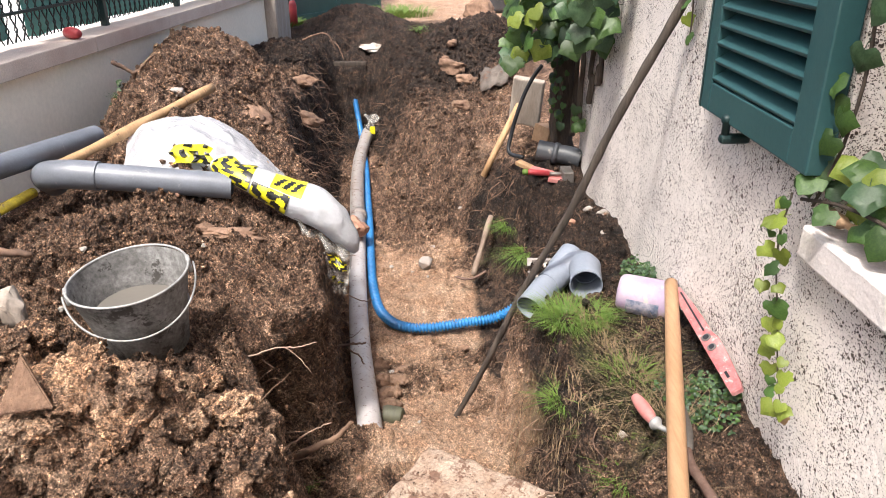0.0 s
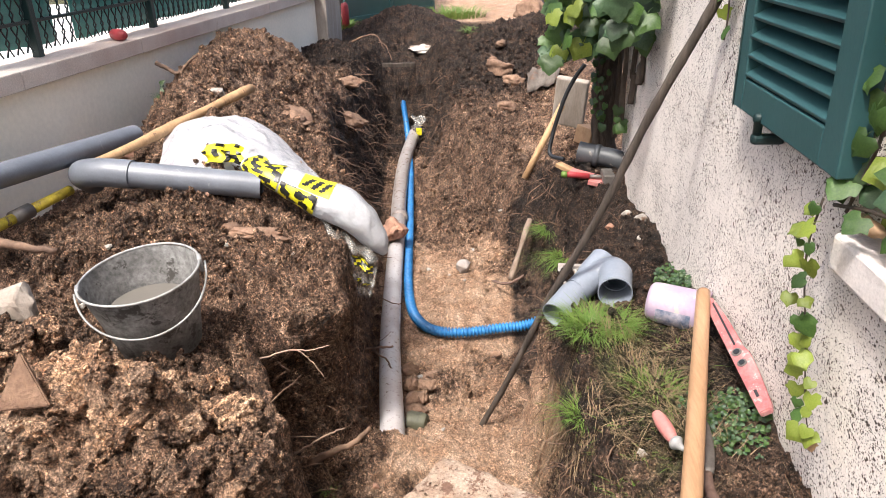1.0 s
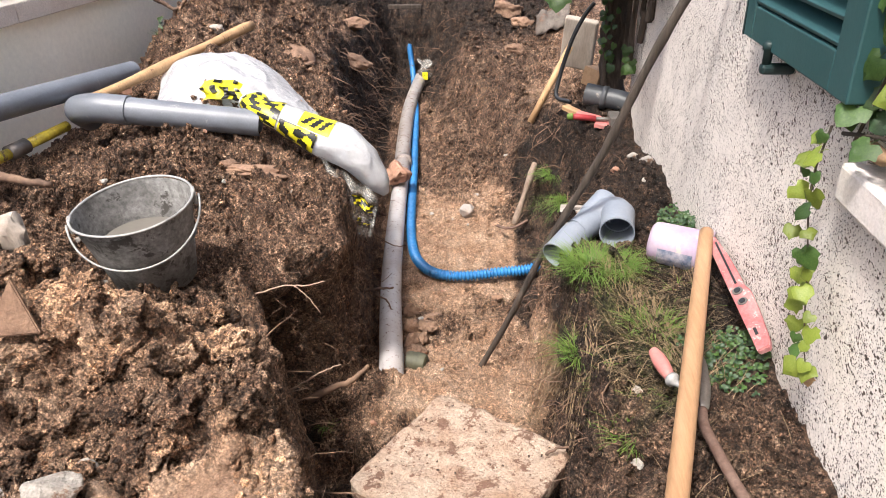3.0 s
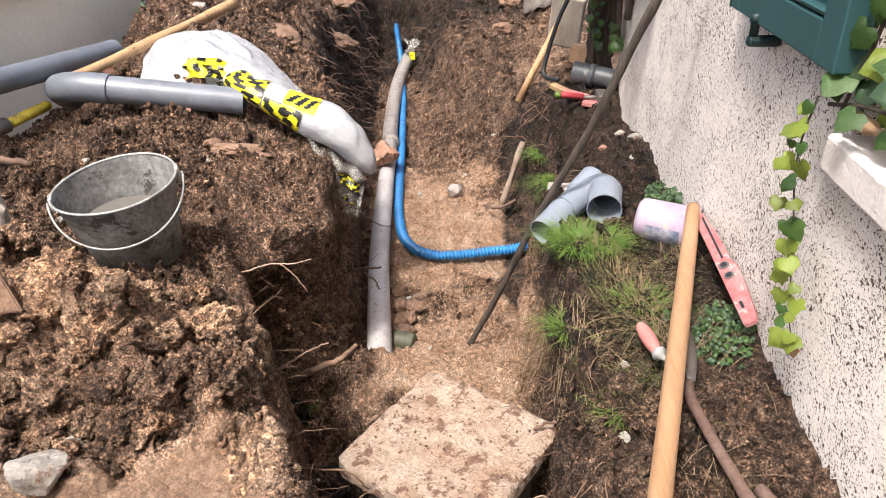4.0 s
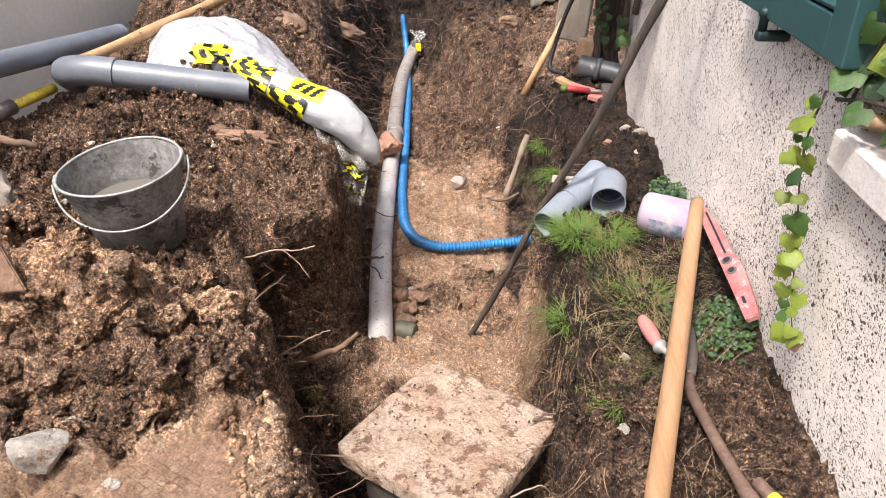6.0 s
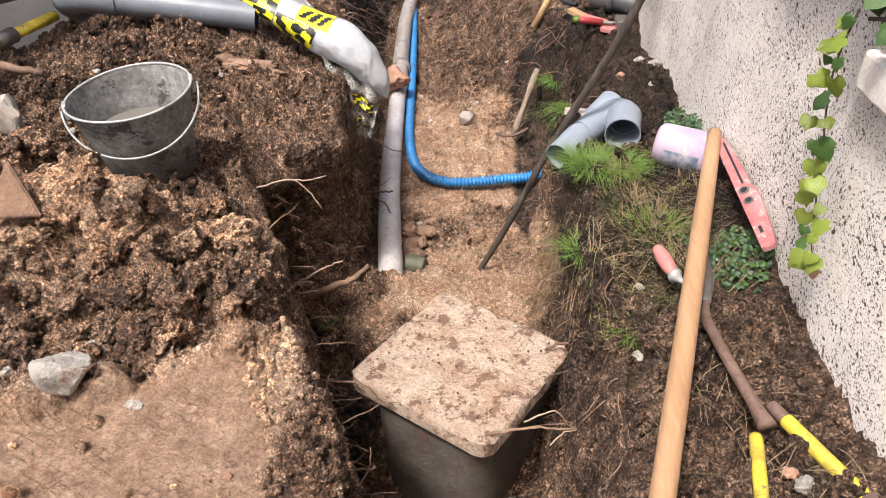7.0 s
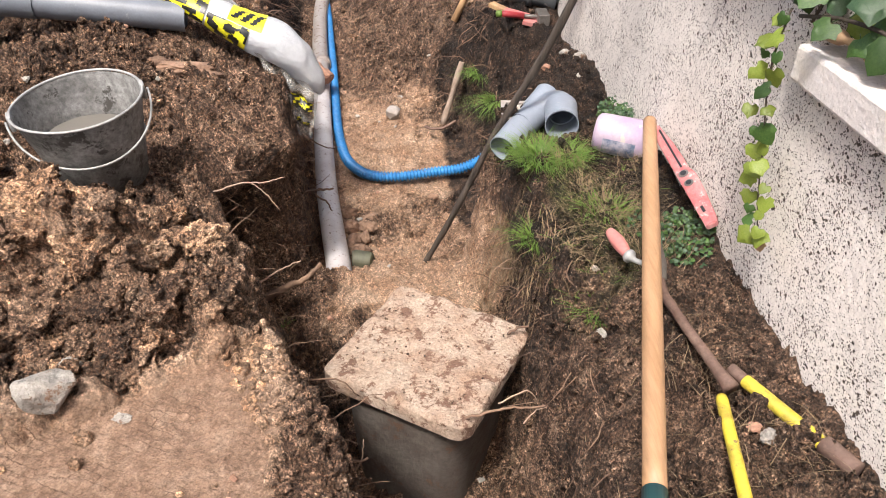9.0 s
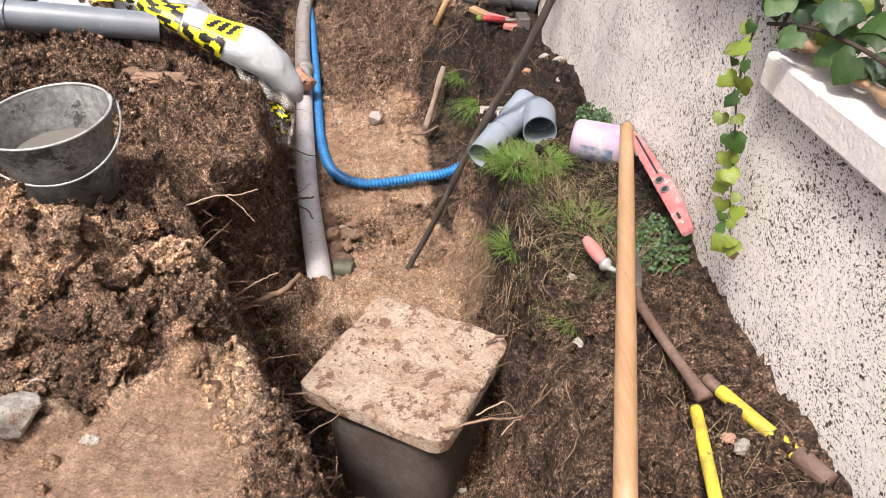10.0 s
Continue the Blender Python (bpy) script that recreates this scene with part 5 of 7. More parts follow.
    # red level
    lv = thing("spirit_level", look((0.885, 2.19, 0.158), (0.889, 1.95, 0.138)) @ pose(0, 0, 0, 0, 0, 55), "worn red metal spirit level lying against the wall", "spirit level")
    prof = [(-0.24, 0.020), (-0.22, 0.026), (-0.10, 0.036), (-0.03, 0.038), (0.0, 0.030), (0.05, 0.031), (0.15, 0.027), (0.25, 0.018)]
    bm = bmesh.new()
    top, bot = [], []
    for s, hh in prof:
        top.append([bm.verts.new((-0.010, hh - 0.006, s)), bm.verts.new((0.010, hh - 0.006, s))])
        bot.append([bm.verts.new((-0.009, -0.016, s)), bm.verts.new((0.009, -0.016, s))])
    for k in range(len(prof) - 1):
        bm.faces.new((top[k][0], top[k][1], top[k + 1][1], top[k + 1][0]))
        bm.faces.new((bot[k][1], bot[k][0], bot[k + 1][0], bot[k + 1][1]))
        bm.faces.new((bot[k][0], top[k][0], top[k + 1][0], bot[k + 1][0]))
        bm.faces.new((top[k][1], bot[k][1], bot[k + 1][1], top[k + 1][1]))
    bm.faces.new((top[0][1], top[0][0], bot[0][0], bot[0][1]))
    bm.faces.new((top[-1][0], top[-1][1], bot[-1][1], bot[-1][0]))
    bmesh.ops.recalc_face_normals(bm, faces=bm.faces)
    bmesh.ops.bevel(bm, geom=bm.edges, offset=0.003, segments=2, affect="EDGES")
    part("body", bm, RED, lv)
    # Groove and slot aren't cut: black bars on the face stand for their shade.
    bm = bmesh.new()
    box(bm, (-0.0115, 0.004, 0.015), (0.0115, 0.010, 0.22), 0.001)
    part("groove", bm, BLACK, lv, "black bar for the shaded groove between the rails")
    bm = bmesh.new()
    box(bm, (-0.0118, -0.004, -0.19), (0.0118, 0.004, -0.165), 0.002)
    part("hang_slot", bm, BLACK, lv)
    for s, r in ((-0.015, 0.014), (-0.06, 0.013)):
        bm = bmesh.new()
        bmesh.ops.create_cone(bm, cap_ends=True, segments=24, radius1=r, radius2=r, depth=0.024)
        o = part("vial_ring", bm, STEEL, lv, "dull steel vial ring")
        o.matrix_basis = pose(0, 0.003, s, 0, 90, 0)
        bm = bmesh.new()
        bmesh.ops.create_cone(bm, cap_ends=True, segments=24, radius1=r * 0.6, radius2=r * 0.6, depth=0.028)
        o = part("vial", bm, BLACK, lv)
        o.matrix_basis = pose(0, 0.003, s, 0, 90, 0)
    # trowel
    tr = thing("pointing_trowel", (0, 0, 0), "small trowel with a faded red grip on the soil", "trowel")
    bm = bmesh.new()
    rings(bm, spline([(0.654, 2.035, 0.068), (0.662, 2.003, 0.066), (0.671, 1.968, 0.062), (0.679, 1.938, 0.058)], 5), [0.008 + 0.0105 * math.sin(0.45 + 2.4 * k / 15) for k in range(16)], 16)
    part("grip", bm, PINK, tr)
    bm = bmesh.new()
    rings(bm, spline([(0.678, 1.942, 0.058), (0.694, 1.917, 0.056), (0.724, 1.905, 0.05)], 5), [0.016, 0.019, 0.018, 0.012, 0.008, 0.007, 0.007, 0.007, 0.007, 0.006, 0.005], 14)
    part("ferrule", bm, ZINC_RIM, tr)
    # curved iron bar under the handle
    bm = bmesh.new()
    ib = thing("iron_bar", (0, 0, 0), "bent rusty iron bar with a flat blade on the bank", "iron bar")
    pts = spline([(0.718, 1.80, 0.082), (0.710, 1.75, 0.08), (0.716, 1.69, 0.08), (0.728, 1.62, 0.075), (0.760, 1.455, 0.066)], 6)
    rr = list(np.interp(np.linspace(0, 1, len(pts)), [0, 0.3, 0.55, 0.93, 1.0], [0.010, 0.012, 0.0115, 0.012, 0.018]))
    rings(bm, pts, rr, 14)
    part("bar", bm, RUST, ib)
    bm = bmesh.new()
    pts = spline([(0.756, 2.02, 0.09), (0.750, 1.96, 0.092), (0.738, 1.88, 0.092), (0.722, 1.80, 0.086)], 6)
    rings(bm, pts, list(np.interp(np.linspace(0, 1, len(pts)), [0, 0.3, 0.75, 1.0], [0.003, 0.015, 0.017, 0.010])), 14, up=Vector((0.3, 0, 1)), flat=0.3)
    part("blade", bm, STEEL, ib, "flat dull grey blade")
    # yellow handled tool
    cr = thing("bolt_cutter", (0, 0, 0), "long-handled cutter with chipped yellow handles on the soil", "cutter")
    for nm, a, b, r, mt in (("handle", (0.736, 1.440, 0.058), (0.668, 1.10, 0.058), 0.0125, YELLOW), ("handle", (0.800, 1.482, 0.062), (0.880, 1.300, 0.068), 0.0145, YELLOW),
                            ("neck", (0.784, 1.516, 0.062), (0.803, 1.475, 0.062), 0.013, RUST), ("muddy_tip", (0.878, 1.305, 0.07), (0.905, 1.235, 0.075), 0.019, RUST)):
        bm = bmesh.new()
        a, b = Vector(a), Vector(b)
        rings(bm, [a, a.lerp(b, 0.03), a.lerp(b, 0.5), a.lerp(b, 0.97), b], [r * 0.85, r, r, r, r * 0.85], 18)
        part(nm, bm, mt, cr)


build_right()


# ---- far things beside the house corner ----
def build_corner():
    e = thing("dark_pipe_bend", (0, 0, 0), "dark grey plastic pipe bend lying by the corner", "pipe fitting")
    bm = bmesh.new()
    pipe(bm, [(0.70, 4.30, 0.09), (0.80, 4.27, 0.075)], 0.056)
    part("mouth", bm, PVC_DARK, e)
    bm = bmesh.new()
    pipe(bm, spline([(0.78, 4.275, 0.078), (0.86, 4.25, 0.07), (0.93, 4.22, 0.055)], 4), 0.052)
    part("tube", bm, PVC_DARK, e)
    bm = bmesh.new()
    rings(bm, [(0.785, 4.274, 0.078), (0.81, 4.266, 0.075)], 0.060, 28)
    part("ring", bm, PVC_DARK, e)
    hm = thing("club_hammer", (0, 0, 0), "club hammer with a red handle on the bank", "hammer")
    bm = bmesh.new()
    rings(bm, [(0.625, 4.12, 0.02), (0.64, 4.12, 0.02), (0.74, 4.12, 0.01)], [0.014, 0.017, 0.015], 12)
    part("grip", bm, RED_PLASTIC, hm)
    bm = bmesh.new()
    rings(bm, [(0.595, 4.12, 0.021), (0.60, 4.12, 0.021), (0.622, 4.12, 0.02), (0.626, 4.12, 0.02)], [0.010, 0.016, 0.018, 0.014], 12)
    part("end_cap", bm, GRASS, hm, "pale green rubber end cap")
    bm = bmesh.new()
    rings(bm, [(0.74, 4.12, 0.01), (0.83, 4.12, 0.005)], 0.010, 12)
    part("neck", bm, STEEL, hm)
    bm = bmesh.new()
    box(bm, (0.805, 4.06, -0.03), (0.865, 4.18, 0.035), 0.008)
    part("head", bm, STEEL, hm)
    bm = bmesh.new()
    rings(bm, [(0.44, 4.86, -0.25), (0.515, 4.90, -0.105), (0.665, 4.93, 0.20)], 0.020, 14)
    alone("spade_handle", bm, TANWOOD, "pale wooden spade handle leaning on the soil", "handle")
    bm = bmesh.new()
    rings(bm, spline([(0.64, 4.45, 0.0), (0.57, 4.56, 0.0), (0.585, 4.6, 0.10), (0.618, 4.6, 0.23), (0.655, 4.6, 0.34), (0.703, 4.6, 0.436), (0.75, 4.6, 0.50)], 8), 0.0115, 12)
    alone("black_hose", bm, BLACK, "thin black hose arching out of the soil", "hose")
    ha = thing("hoe", (0, 0, 0), "short hoe with a wooden handle lying in the trench", "hoe")
    bm = bmesh.new()
    rings(bm, [Vector((0.345, 4.21, -0.635)).lerp(Vector((0.455, 4.38, -0.33)), k / 10) for k in range(11)], [0.016 + 0.003 * math.sin(k) for k in range(11)], 12, wob=0.08)
    part("handle", bm, material("grey_wood", (0.30, 0.235, 0.185), 0.8, second=(0.20, 0.14, 0.105), scale=6, fine=40, amount=0.4, bump=0.4, stretch=(4, 4, 0.6)), ha)
    bm = bmesh.new()
    rings(bm, spline([(0.25, 4.25, -0.665), (0.29, 4.19, -0.65), (0.345, 4.19, -0.645), (0.42, 4.21, -0.61)], 5), 0.013, 10, flat=0.6)
    part("blade", bm, RUST, ha)
    bm = bmesh.new()
    box(bm, (-0.025, -0.10, -0.16), (0.025, 0.10, 0.16), 0.012)
    alone("stone_slab", bm, OLDPLASTER, "grey-brown stone slab leaning beside the vine trunk", "slab", m=pose(0.72, 5.0, 0.20, 8, -14, 70))
    bm = bmesh.new()
    box(bm, (-0.06, -0.06, 0), (0.06, 0.06, 0.10), 0.004)
    alone("cardboard_box", bm, LEAF_DRY, "crumpled brown cardboard box behind the pipe bend", "box", m=pose(0.78, 4.55, 0.06, 6, 10, 40))
    for k, (x, y, r, l) in enumerate(((0.76, 4.16, -28, 0.24), (0.68, 4.30, -50, 0.24), (0.78, 4.10, -20, 0.09))):
        bm = bmesh.new()
        box(bm, (-l / 2, -0.022, -0.012), (l / 2, 0.022, 0.012), 0.004)
        alone("wood_offcut", bm, TANWOOD if k == 1 else PINK, "splintered reddish wood offcut on the bank" if k != 1 else "pale wood offcut on the bank", "offcut", m=pose(x, y, soil_z(x, y) + 0.02, 4, 6, r))
    # plank shoring at the trench's far end, pale stone, grey bin
    bm = bmesh.new()
    box(bm, (-0.84, 7.66, -0.035), (-0.52, 7.70, 0.005), 0.006)
    alone("plank", bm, OLDWOOD, "dark plank shoring the trench end", "plank")


build_corner()


def build_far():
    bm = bmesh.new()
    n, m_ = 26, 14
    vs = [[None] * (m_ + 1) for _ in range(n + 1)]
    for i in range(n + 1):
        for j in range(m_ + 1):
            x, y = 0.52 + 0.26 * i / n, 6.42 + 0.30 * j / m_
            w = Vector((x, y, 0))
            vs[i][j] = bm.verts.new((x + 0.02 * noise.noise(w * 20), y, float(ground_height(np.array(x), np.array(y))) + 0.05 + 0.07 * math.sin(math.pi * j / m_) + 0.06 * noise.noise(w * 13) + 0.03 * noise.noise(w * 30)))
    for i in range(n):
        for j in range(m_):
            bm.faces.new((vs[i][j], vs[i + 1][j], vs[i + 1][j + 1], vs[i][j + 1]))
    o = alone("paper_sack", bm, CEMENT_DARK, "crumpled grey-pink empty paper sack beside the vine", "sack", sharp=0.5)
    o.modifiers.new("thick", "SOLIDIFY").thickness = 0.004
    g = thing("grey_bin", pose(1.0, 11.3, 0.09, 0, 0, 12), "dark grey plastic bin at the end of the garden", "bin")
    bm = bmesh.new()
    box(bm, (-0.24, -0.22, 0), (0.24, 0.22, 0.62), 0.03)
    for v in bm.verts:
        k = 0.86 + 0.14 * v.co.z / 0.62
        v.co.x, v.co.y = v.co.x * k, v.co.y * k
    part("body", bm, PVC_DARK, g)
    bm = bmesh.new()
    box(bm, (-0.26, -0.24, 0.62), (0.26, 0.24, 0.67), 0.02)
    part("lid", bm, PVC_DARK, g)


build_far()


# ---- plants ----
def leaf_mesh(name, mat, size, curl, seed, lobes=True):
    """A lobed vine leaf with its stalk at the origin, tip along y."""
    rnd = random.Random(seed)
    half = [(0.32, -0.24), (0.66, -0.12), (0.70, 0.14), (0.84, 0.38), (0.62, 0.56), (0.38, 0.82)] if lobes else [(0.34, -0.22), (0.62, 0.0), (0.70, 0.30), (0.56, 0.58), (0.36, 0.80), (0.15, 0.96)]
    half = [(x * rnd.uniform(0.9, 1.1), y * rnd.uniform(0.92, 1.08)) for x, y in half]
    tip, base = (0.0, 1.15), (0.0, 0.0)
    bm = bmesh.new()

    def put(x, y, lift=0.0):
        return bm.verts.new((x * size, y * size, size * (lift - curl * (0.55 * x * x + 0.30 * (y - 0.2) ** 2) + 0.05 * math.sin(9 * x + 7 * y + seed))))
    spine = [put(0, y, -0.06) for y in (0.0, 0.35, 0.75)] + [put(*tip)]
    for s in (1, -1):
        rim = [spine[0]] + [put(s * x, y) for x, y in half] + [spine[3]]
        mid = [put(s * x * 0.5, 0.12 + y * 0.62, 0.04) for x, y in half]
        prev = spine[0]
        seq = [spine[0], spine[0], spine[1], spine[1], spine[2], spine[2]]
        for k in range(6):
            a, b = rim[k], rim[k + 1]
            f = [a, b, mid[k]] + ([mid[k - 1]] if k else [])
            bm.faces.new(f if s > 0 else list(reversed(f)))
            if k:
                i0, i1 = seq[k - 1], seq[k]
                g = [mid[k - 1], mid[k], i1] + ([i0] if i0 is not i1 else [])
                bm.faces.new(g if s > 0 else list(reversed(g)))
            else:
                g = [rim[0], mid[0], spine[0]]
        e = [rim[6], rim[7], spine[2], mid[5]]
        bm.faces.new(e if s > 0 else list(reversed(e)))
    rings(bm, [(0, 0, 0), (0, -0.25 * size, -0.05 * size), (0, -0.5 * size, -0.2 * size)], 0.018 * size, 5)
    for f in bm.faces:
        f.smooth = True
    me = bpy.data.meshes.new(name)
    bm.to_mesh(me)
    bm.free()
    me.materials.append(mat)
    return me


LEAVES = {k: [leaf_mesh("leaf", m, 1.0, c, sd, lb) for sd, c, lb in ((1, 0.5, True), (2, 0.9, True), (3, 0.3, True), (4, 0.7, False))]
          for k, m in (("mid", LEAF), ("lime", LEAF_LIME), ("dark", LEAF_DARK), ("dry", LEAF_DRY))}


def put_leaf(parent, rnd, at, size, kind, face=(-1, -0.6, 0.5), droop=0.9):
    """One leaf: its face turned roughly to face, its tip hanging down."""
    n = (Vector(face).normalized() + Vector((rnd.uniform(-0.6, 0.6), rnd.uniform(-0.6, 0.6), rnd.uniform(-0.4, 0.6)))).normalized()
    tip = Vector((rnd.uniform(-0.7, 0.7), rnd.uniform(-0.7, 0.7), -droop))
    tip = (tip - n * tip.dot(n)).normalized()
    x = tip.cross(n)
    m = Matrix((x, tip, n)).transposed().to_4x4()
    o = new("leaf", rnd.choice(LEAVES[kind]))
    o.parent = parent
    o.matrix_basis = Matrix.Translation(at) @ m @ Matrix.Scale(size, 4)
    return o


def build_vines():
    rnd = random.Random(7)
    v = thing("wall_vine", (0, 0, 0), "old vine with a thick twisted trunk and broad green leaves", "vine")
    bm = bmesh.new()
    pts = spline([(0.84, 4.40, -0.05), (0.845, 4.40, 0.12), (0.835, 4.38, 0.40), (0.85, 4.37, 0.75), (0.86, 4.36, 1.1), (0.85, 4.33, 1.6)], 8)
    rings(bm, pts, [0.085 - 0.02 * min(1, k / 8) + 0.008 * math.sin(k * 1.3) for k in range(len(pts))], 22, wob=0.16, seed=2)
    part("trunk", bm, BARK, v, "thick dark furrowed trunk")
    for sd, (x, y) in enumerate(((0.80, 4.33), (0.895, 4.31), (0.90, 4.18), (0.905, 4.02), (0.905, 3.86))):
        r2 = random.Random(sd + 30)
        bm = bmesh.new()
        pts = spline([(x + r2.uniform(-0.012, 0.008), y + r2.uniform(-0.03, 0.03), z) for z in (0.05 + 0.12 * sd, 0.3 + 0.08 * sd, 0.55, 0.8, 1.05, 1.4)], 6)
        rings(bm, pts, [0.016 - 0.008 * k / len(pts) for k in range(len(pts))], 10, wob=0.15, seed=sd)
        part("stem", bm, BARK, v)
    for k in range(240):
        z = 0.62 + 0.75 * rnd.random() ** 1.1
        x, y = rnd.uniform(0.50, 0.80), rnd.uniform(3.95, 4.35)
        if k % 2 == 0:
            x, y, z = rnd.uniform(0.70, 0.88), rnd.uniform(3.35, 4.2), rnd.uniform(0.74, 1.3)
        if z < 0.74 and x > 0.72:
            z += 0.2
        put_leaf(v, rnd, (x, y, z), rnd.uniform(0.055, 0.085), rnd.choice(("mid", "mid", "lime", "dark")) if x < 0.68 else rnd.choice(("mid", "dark", "dark")), (-0.6, -1, 0.5))
    for k in range(34):
        put_leaf(v, rnd, (rnd.uniform(0.76, 0.83), rnd.uniform(4.25, 4.34), rnd.uniform(0.22, 0.62)), rnd.uniform(0.02, 0.038), rnd.choice(("mid", "dark", "mid")), (-0.7, -1, 0.3))
    for k in range(8):
        put_leaf(v, rnd, (rnd.uniform(0.86, 0.90), rnd.uniform(4.05, 4.25), rnd.uniform(0.25, 0.36)), rnd.uniform(0.025, 0.045), "mid", (-1, -1, 0.5))
    # shoot that hangs on the wall left of the shutter
    u = thing("vine_shoot", (0, 0, 0), "short green vine shoot hanging on the wall", "vine")
    bm = bmesh.new()
    rings(bm, spline([(0.90, 2.72, 1.35), (0.89, 2.68, 1.15), (0.895, 2.66, 0.98), (0.89, 2.65, 0.90)], 5), 0.0025, 6)
    part("stem", bm, BARK, u)
    for k in range(9):
        put_leaf(u, rnd, (0.885, 2.67 + rnd.uniform(-0.04, 0.03), 0.93 + 0.05 * k), rnd.uniform(0.026, 0.04), rnd.choice(("mid", "lime")), (-1, -0.6, 0.3))
    # tendril over the sill
    t = thing("hanging_tendril", (0, 0, 0), "bright green vine tendril hanging from the sill", "vine")
    line = spline([(0.87, 1.845, 0.72), (0.845, 1.815, 0.64), (0.845, 1.80, 0.56), (0.855, 1.775, 0.46), (0.86, 1.755, 0.38), (0.86, 1.72, 0.31), (0.865, 1.69, 0.262)], 8)
    bm = bmesh.new()
    rings(bm, line, [0.0026 - 0.0014 * k / len(line) for k in range(len(line))], 6)
    part("stem", bm, BARK, t)
    for k in range(28):
        p = line[min(len(line) - 1, 2 + int(k * 1.68))]
        side = 1 if k % 2 else -1
        put_leaf(t, rnd, p + Vector((rnd.uniform(-0.02, 0.0), side * rnd.uniform(0.008, 0.045), 0.012)), rnd.uniform(0.017, 0.036), rnd.choice(("lime", "lime", "lime", "mid")), (-1, -0.7, 0.35), 0.9)
    put_leaf(t, rnd, line[-1], 0.017, "dry", (-1, -0.5, 0.2), 1.5)
    # leaves lying along the sill and up beside the shutter
    s = thing("sill_vine", (0, 0, 0), "vine with round green leaves growing over the sill", "vine")
    bm = bmesh.new()
    rings(bm, spline([(0.90, 1.86, 0.70), (0.91, 1.72, 0.735), (0.92, 1.55, 0.745), (0.92, 1.30, 0.73)], 8), 0.004, 7)
    part("stem", bm, BARK, s)
    bm = bmesh.new()
    rings(bm, spline([(0.905, 1.82, 0.70), (0.905, 1.76, 0.85), (0.905, 1.74, 1.0), (0.90, 1.76, 1.2)], 6), 0.0035, 7)
    part("stem", bm, BARK, s)
    for k in range(30):
        y = rnd.uniform(1.25, 1.86)
        put_leaf(s, rnd, (rnd.uniform(0.88, 0.98), y, rnd.uniform(0.72, 0.83)), rnd.uniform(0.034, 0.052), rnd.choice(("mid", "mid", "dark", "lime")), (-0.8, -0.5, 0.9), 0.5)
    for y, z in ((1.80, 0.97), (1.755, 0.91), (1.80, 0.93), (1.77, 0.86), (1.83, 0.80), (1.80, 0.77), (1.84, 0.75), (1.73, 1.03), (1.70, 1.12)):
        put_leaf(s, rnd, (0.885, y, z), rnd.uniform(0.036, 0.05), rnd.choice(("mid", "mid", "dark")), (-1, -0.4, 0.3), 1.1)
    bm = bmesh.new()
    line = spline([(0.915, 1.80, 0.694), (0.925, 1.66, 0.70), (0.94, 1.50, 0.69), (0.95, 1.30, 0.695)], 8)
    rings(bm, line, [0.014 + 0.005 * math.sin(k * 0.8) + 0.003 * math.sin(k * 2.1) for k in range(len(line))], 16, wob=0.14, flat=0.85)
    alone("dry_branch", bm, LEAF_DRY, "peeling tan piece of branch lying on the sill", "branch")


build_vines()


def blades(bm, rnd, centre, n, height, spread_, lean=0.6, width=0.004, down=0.0):
    for _ in range(n):
        a, r = rnd.uniform(0, 6.283), spread_ * rnd.random() ** 0.6
        x, y = centre[0] + r * math.cos(a), centre[1] + r * math.sin(a)
        h = height * rnd.uniform(0.55, 1.15)
        d = Vector((math.cos(a) + rnd.uniform(-0.6, 0.6), math.sin(a) + rnd.uniform(-0.6, 0.6), 0)) * lean * h
        w = Vector((-d.y, d.x, 0)).normalized() * width * rnd.uniform(0.6, 1.2)
        p0 = Vector((x, y, centre[2] - 0.01))
        prev = None
        for k in range(5):
            t = k / 4
            p = p0 + d * t * t * 1.1 + Vector((0, 0, h * (t - (0.35 + down) * t * t)))
            ww = w * (1 - t) ** 0.6
            cur = (bm.verts.new(p - ww), bm.verts.new(p + ww)) if k < 4 else (bm.verts.new(p),)
            if prev:
                bm.faces.new((prev[0], prev[1], cur[1], cur[0]) if k < 4 else (prev[0], prev[1], cur[0]))
            prev = cur


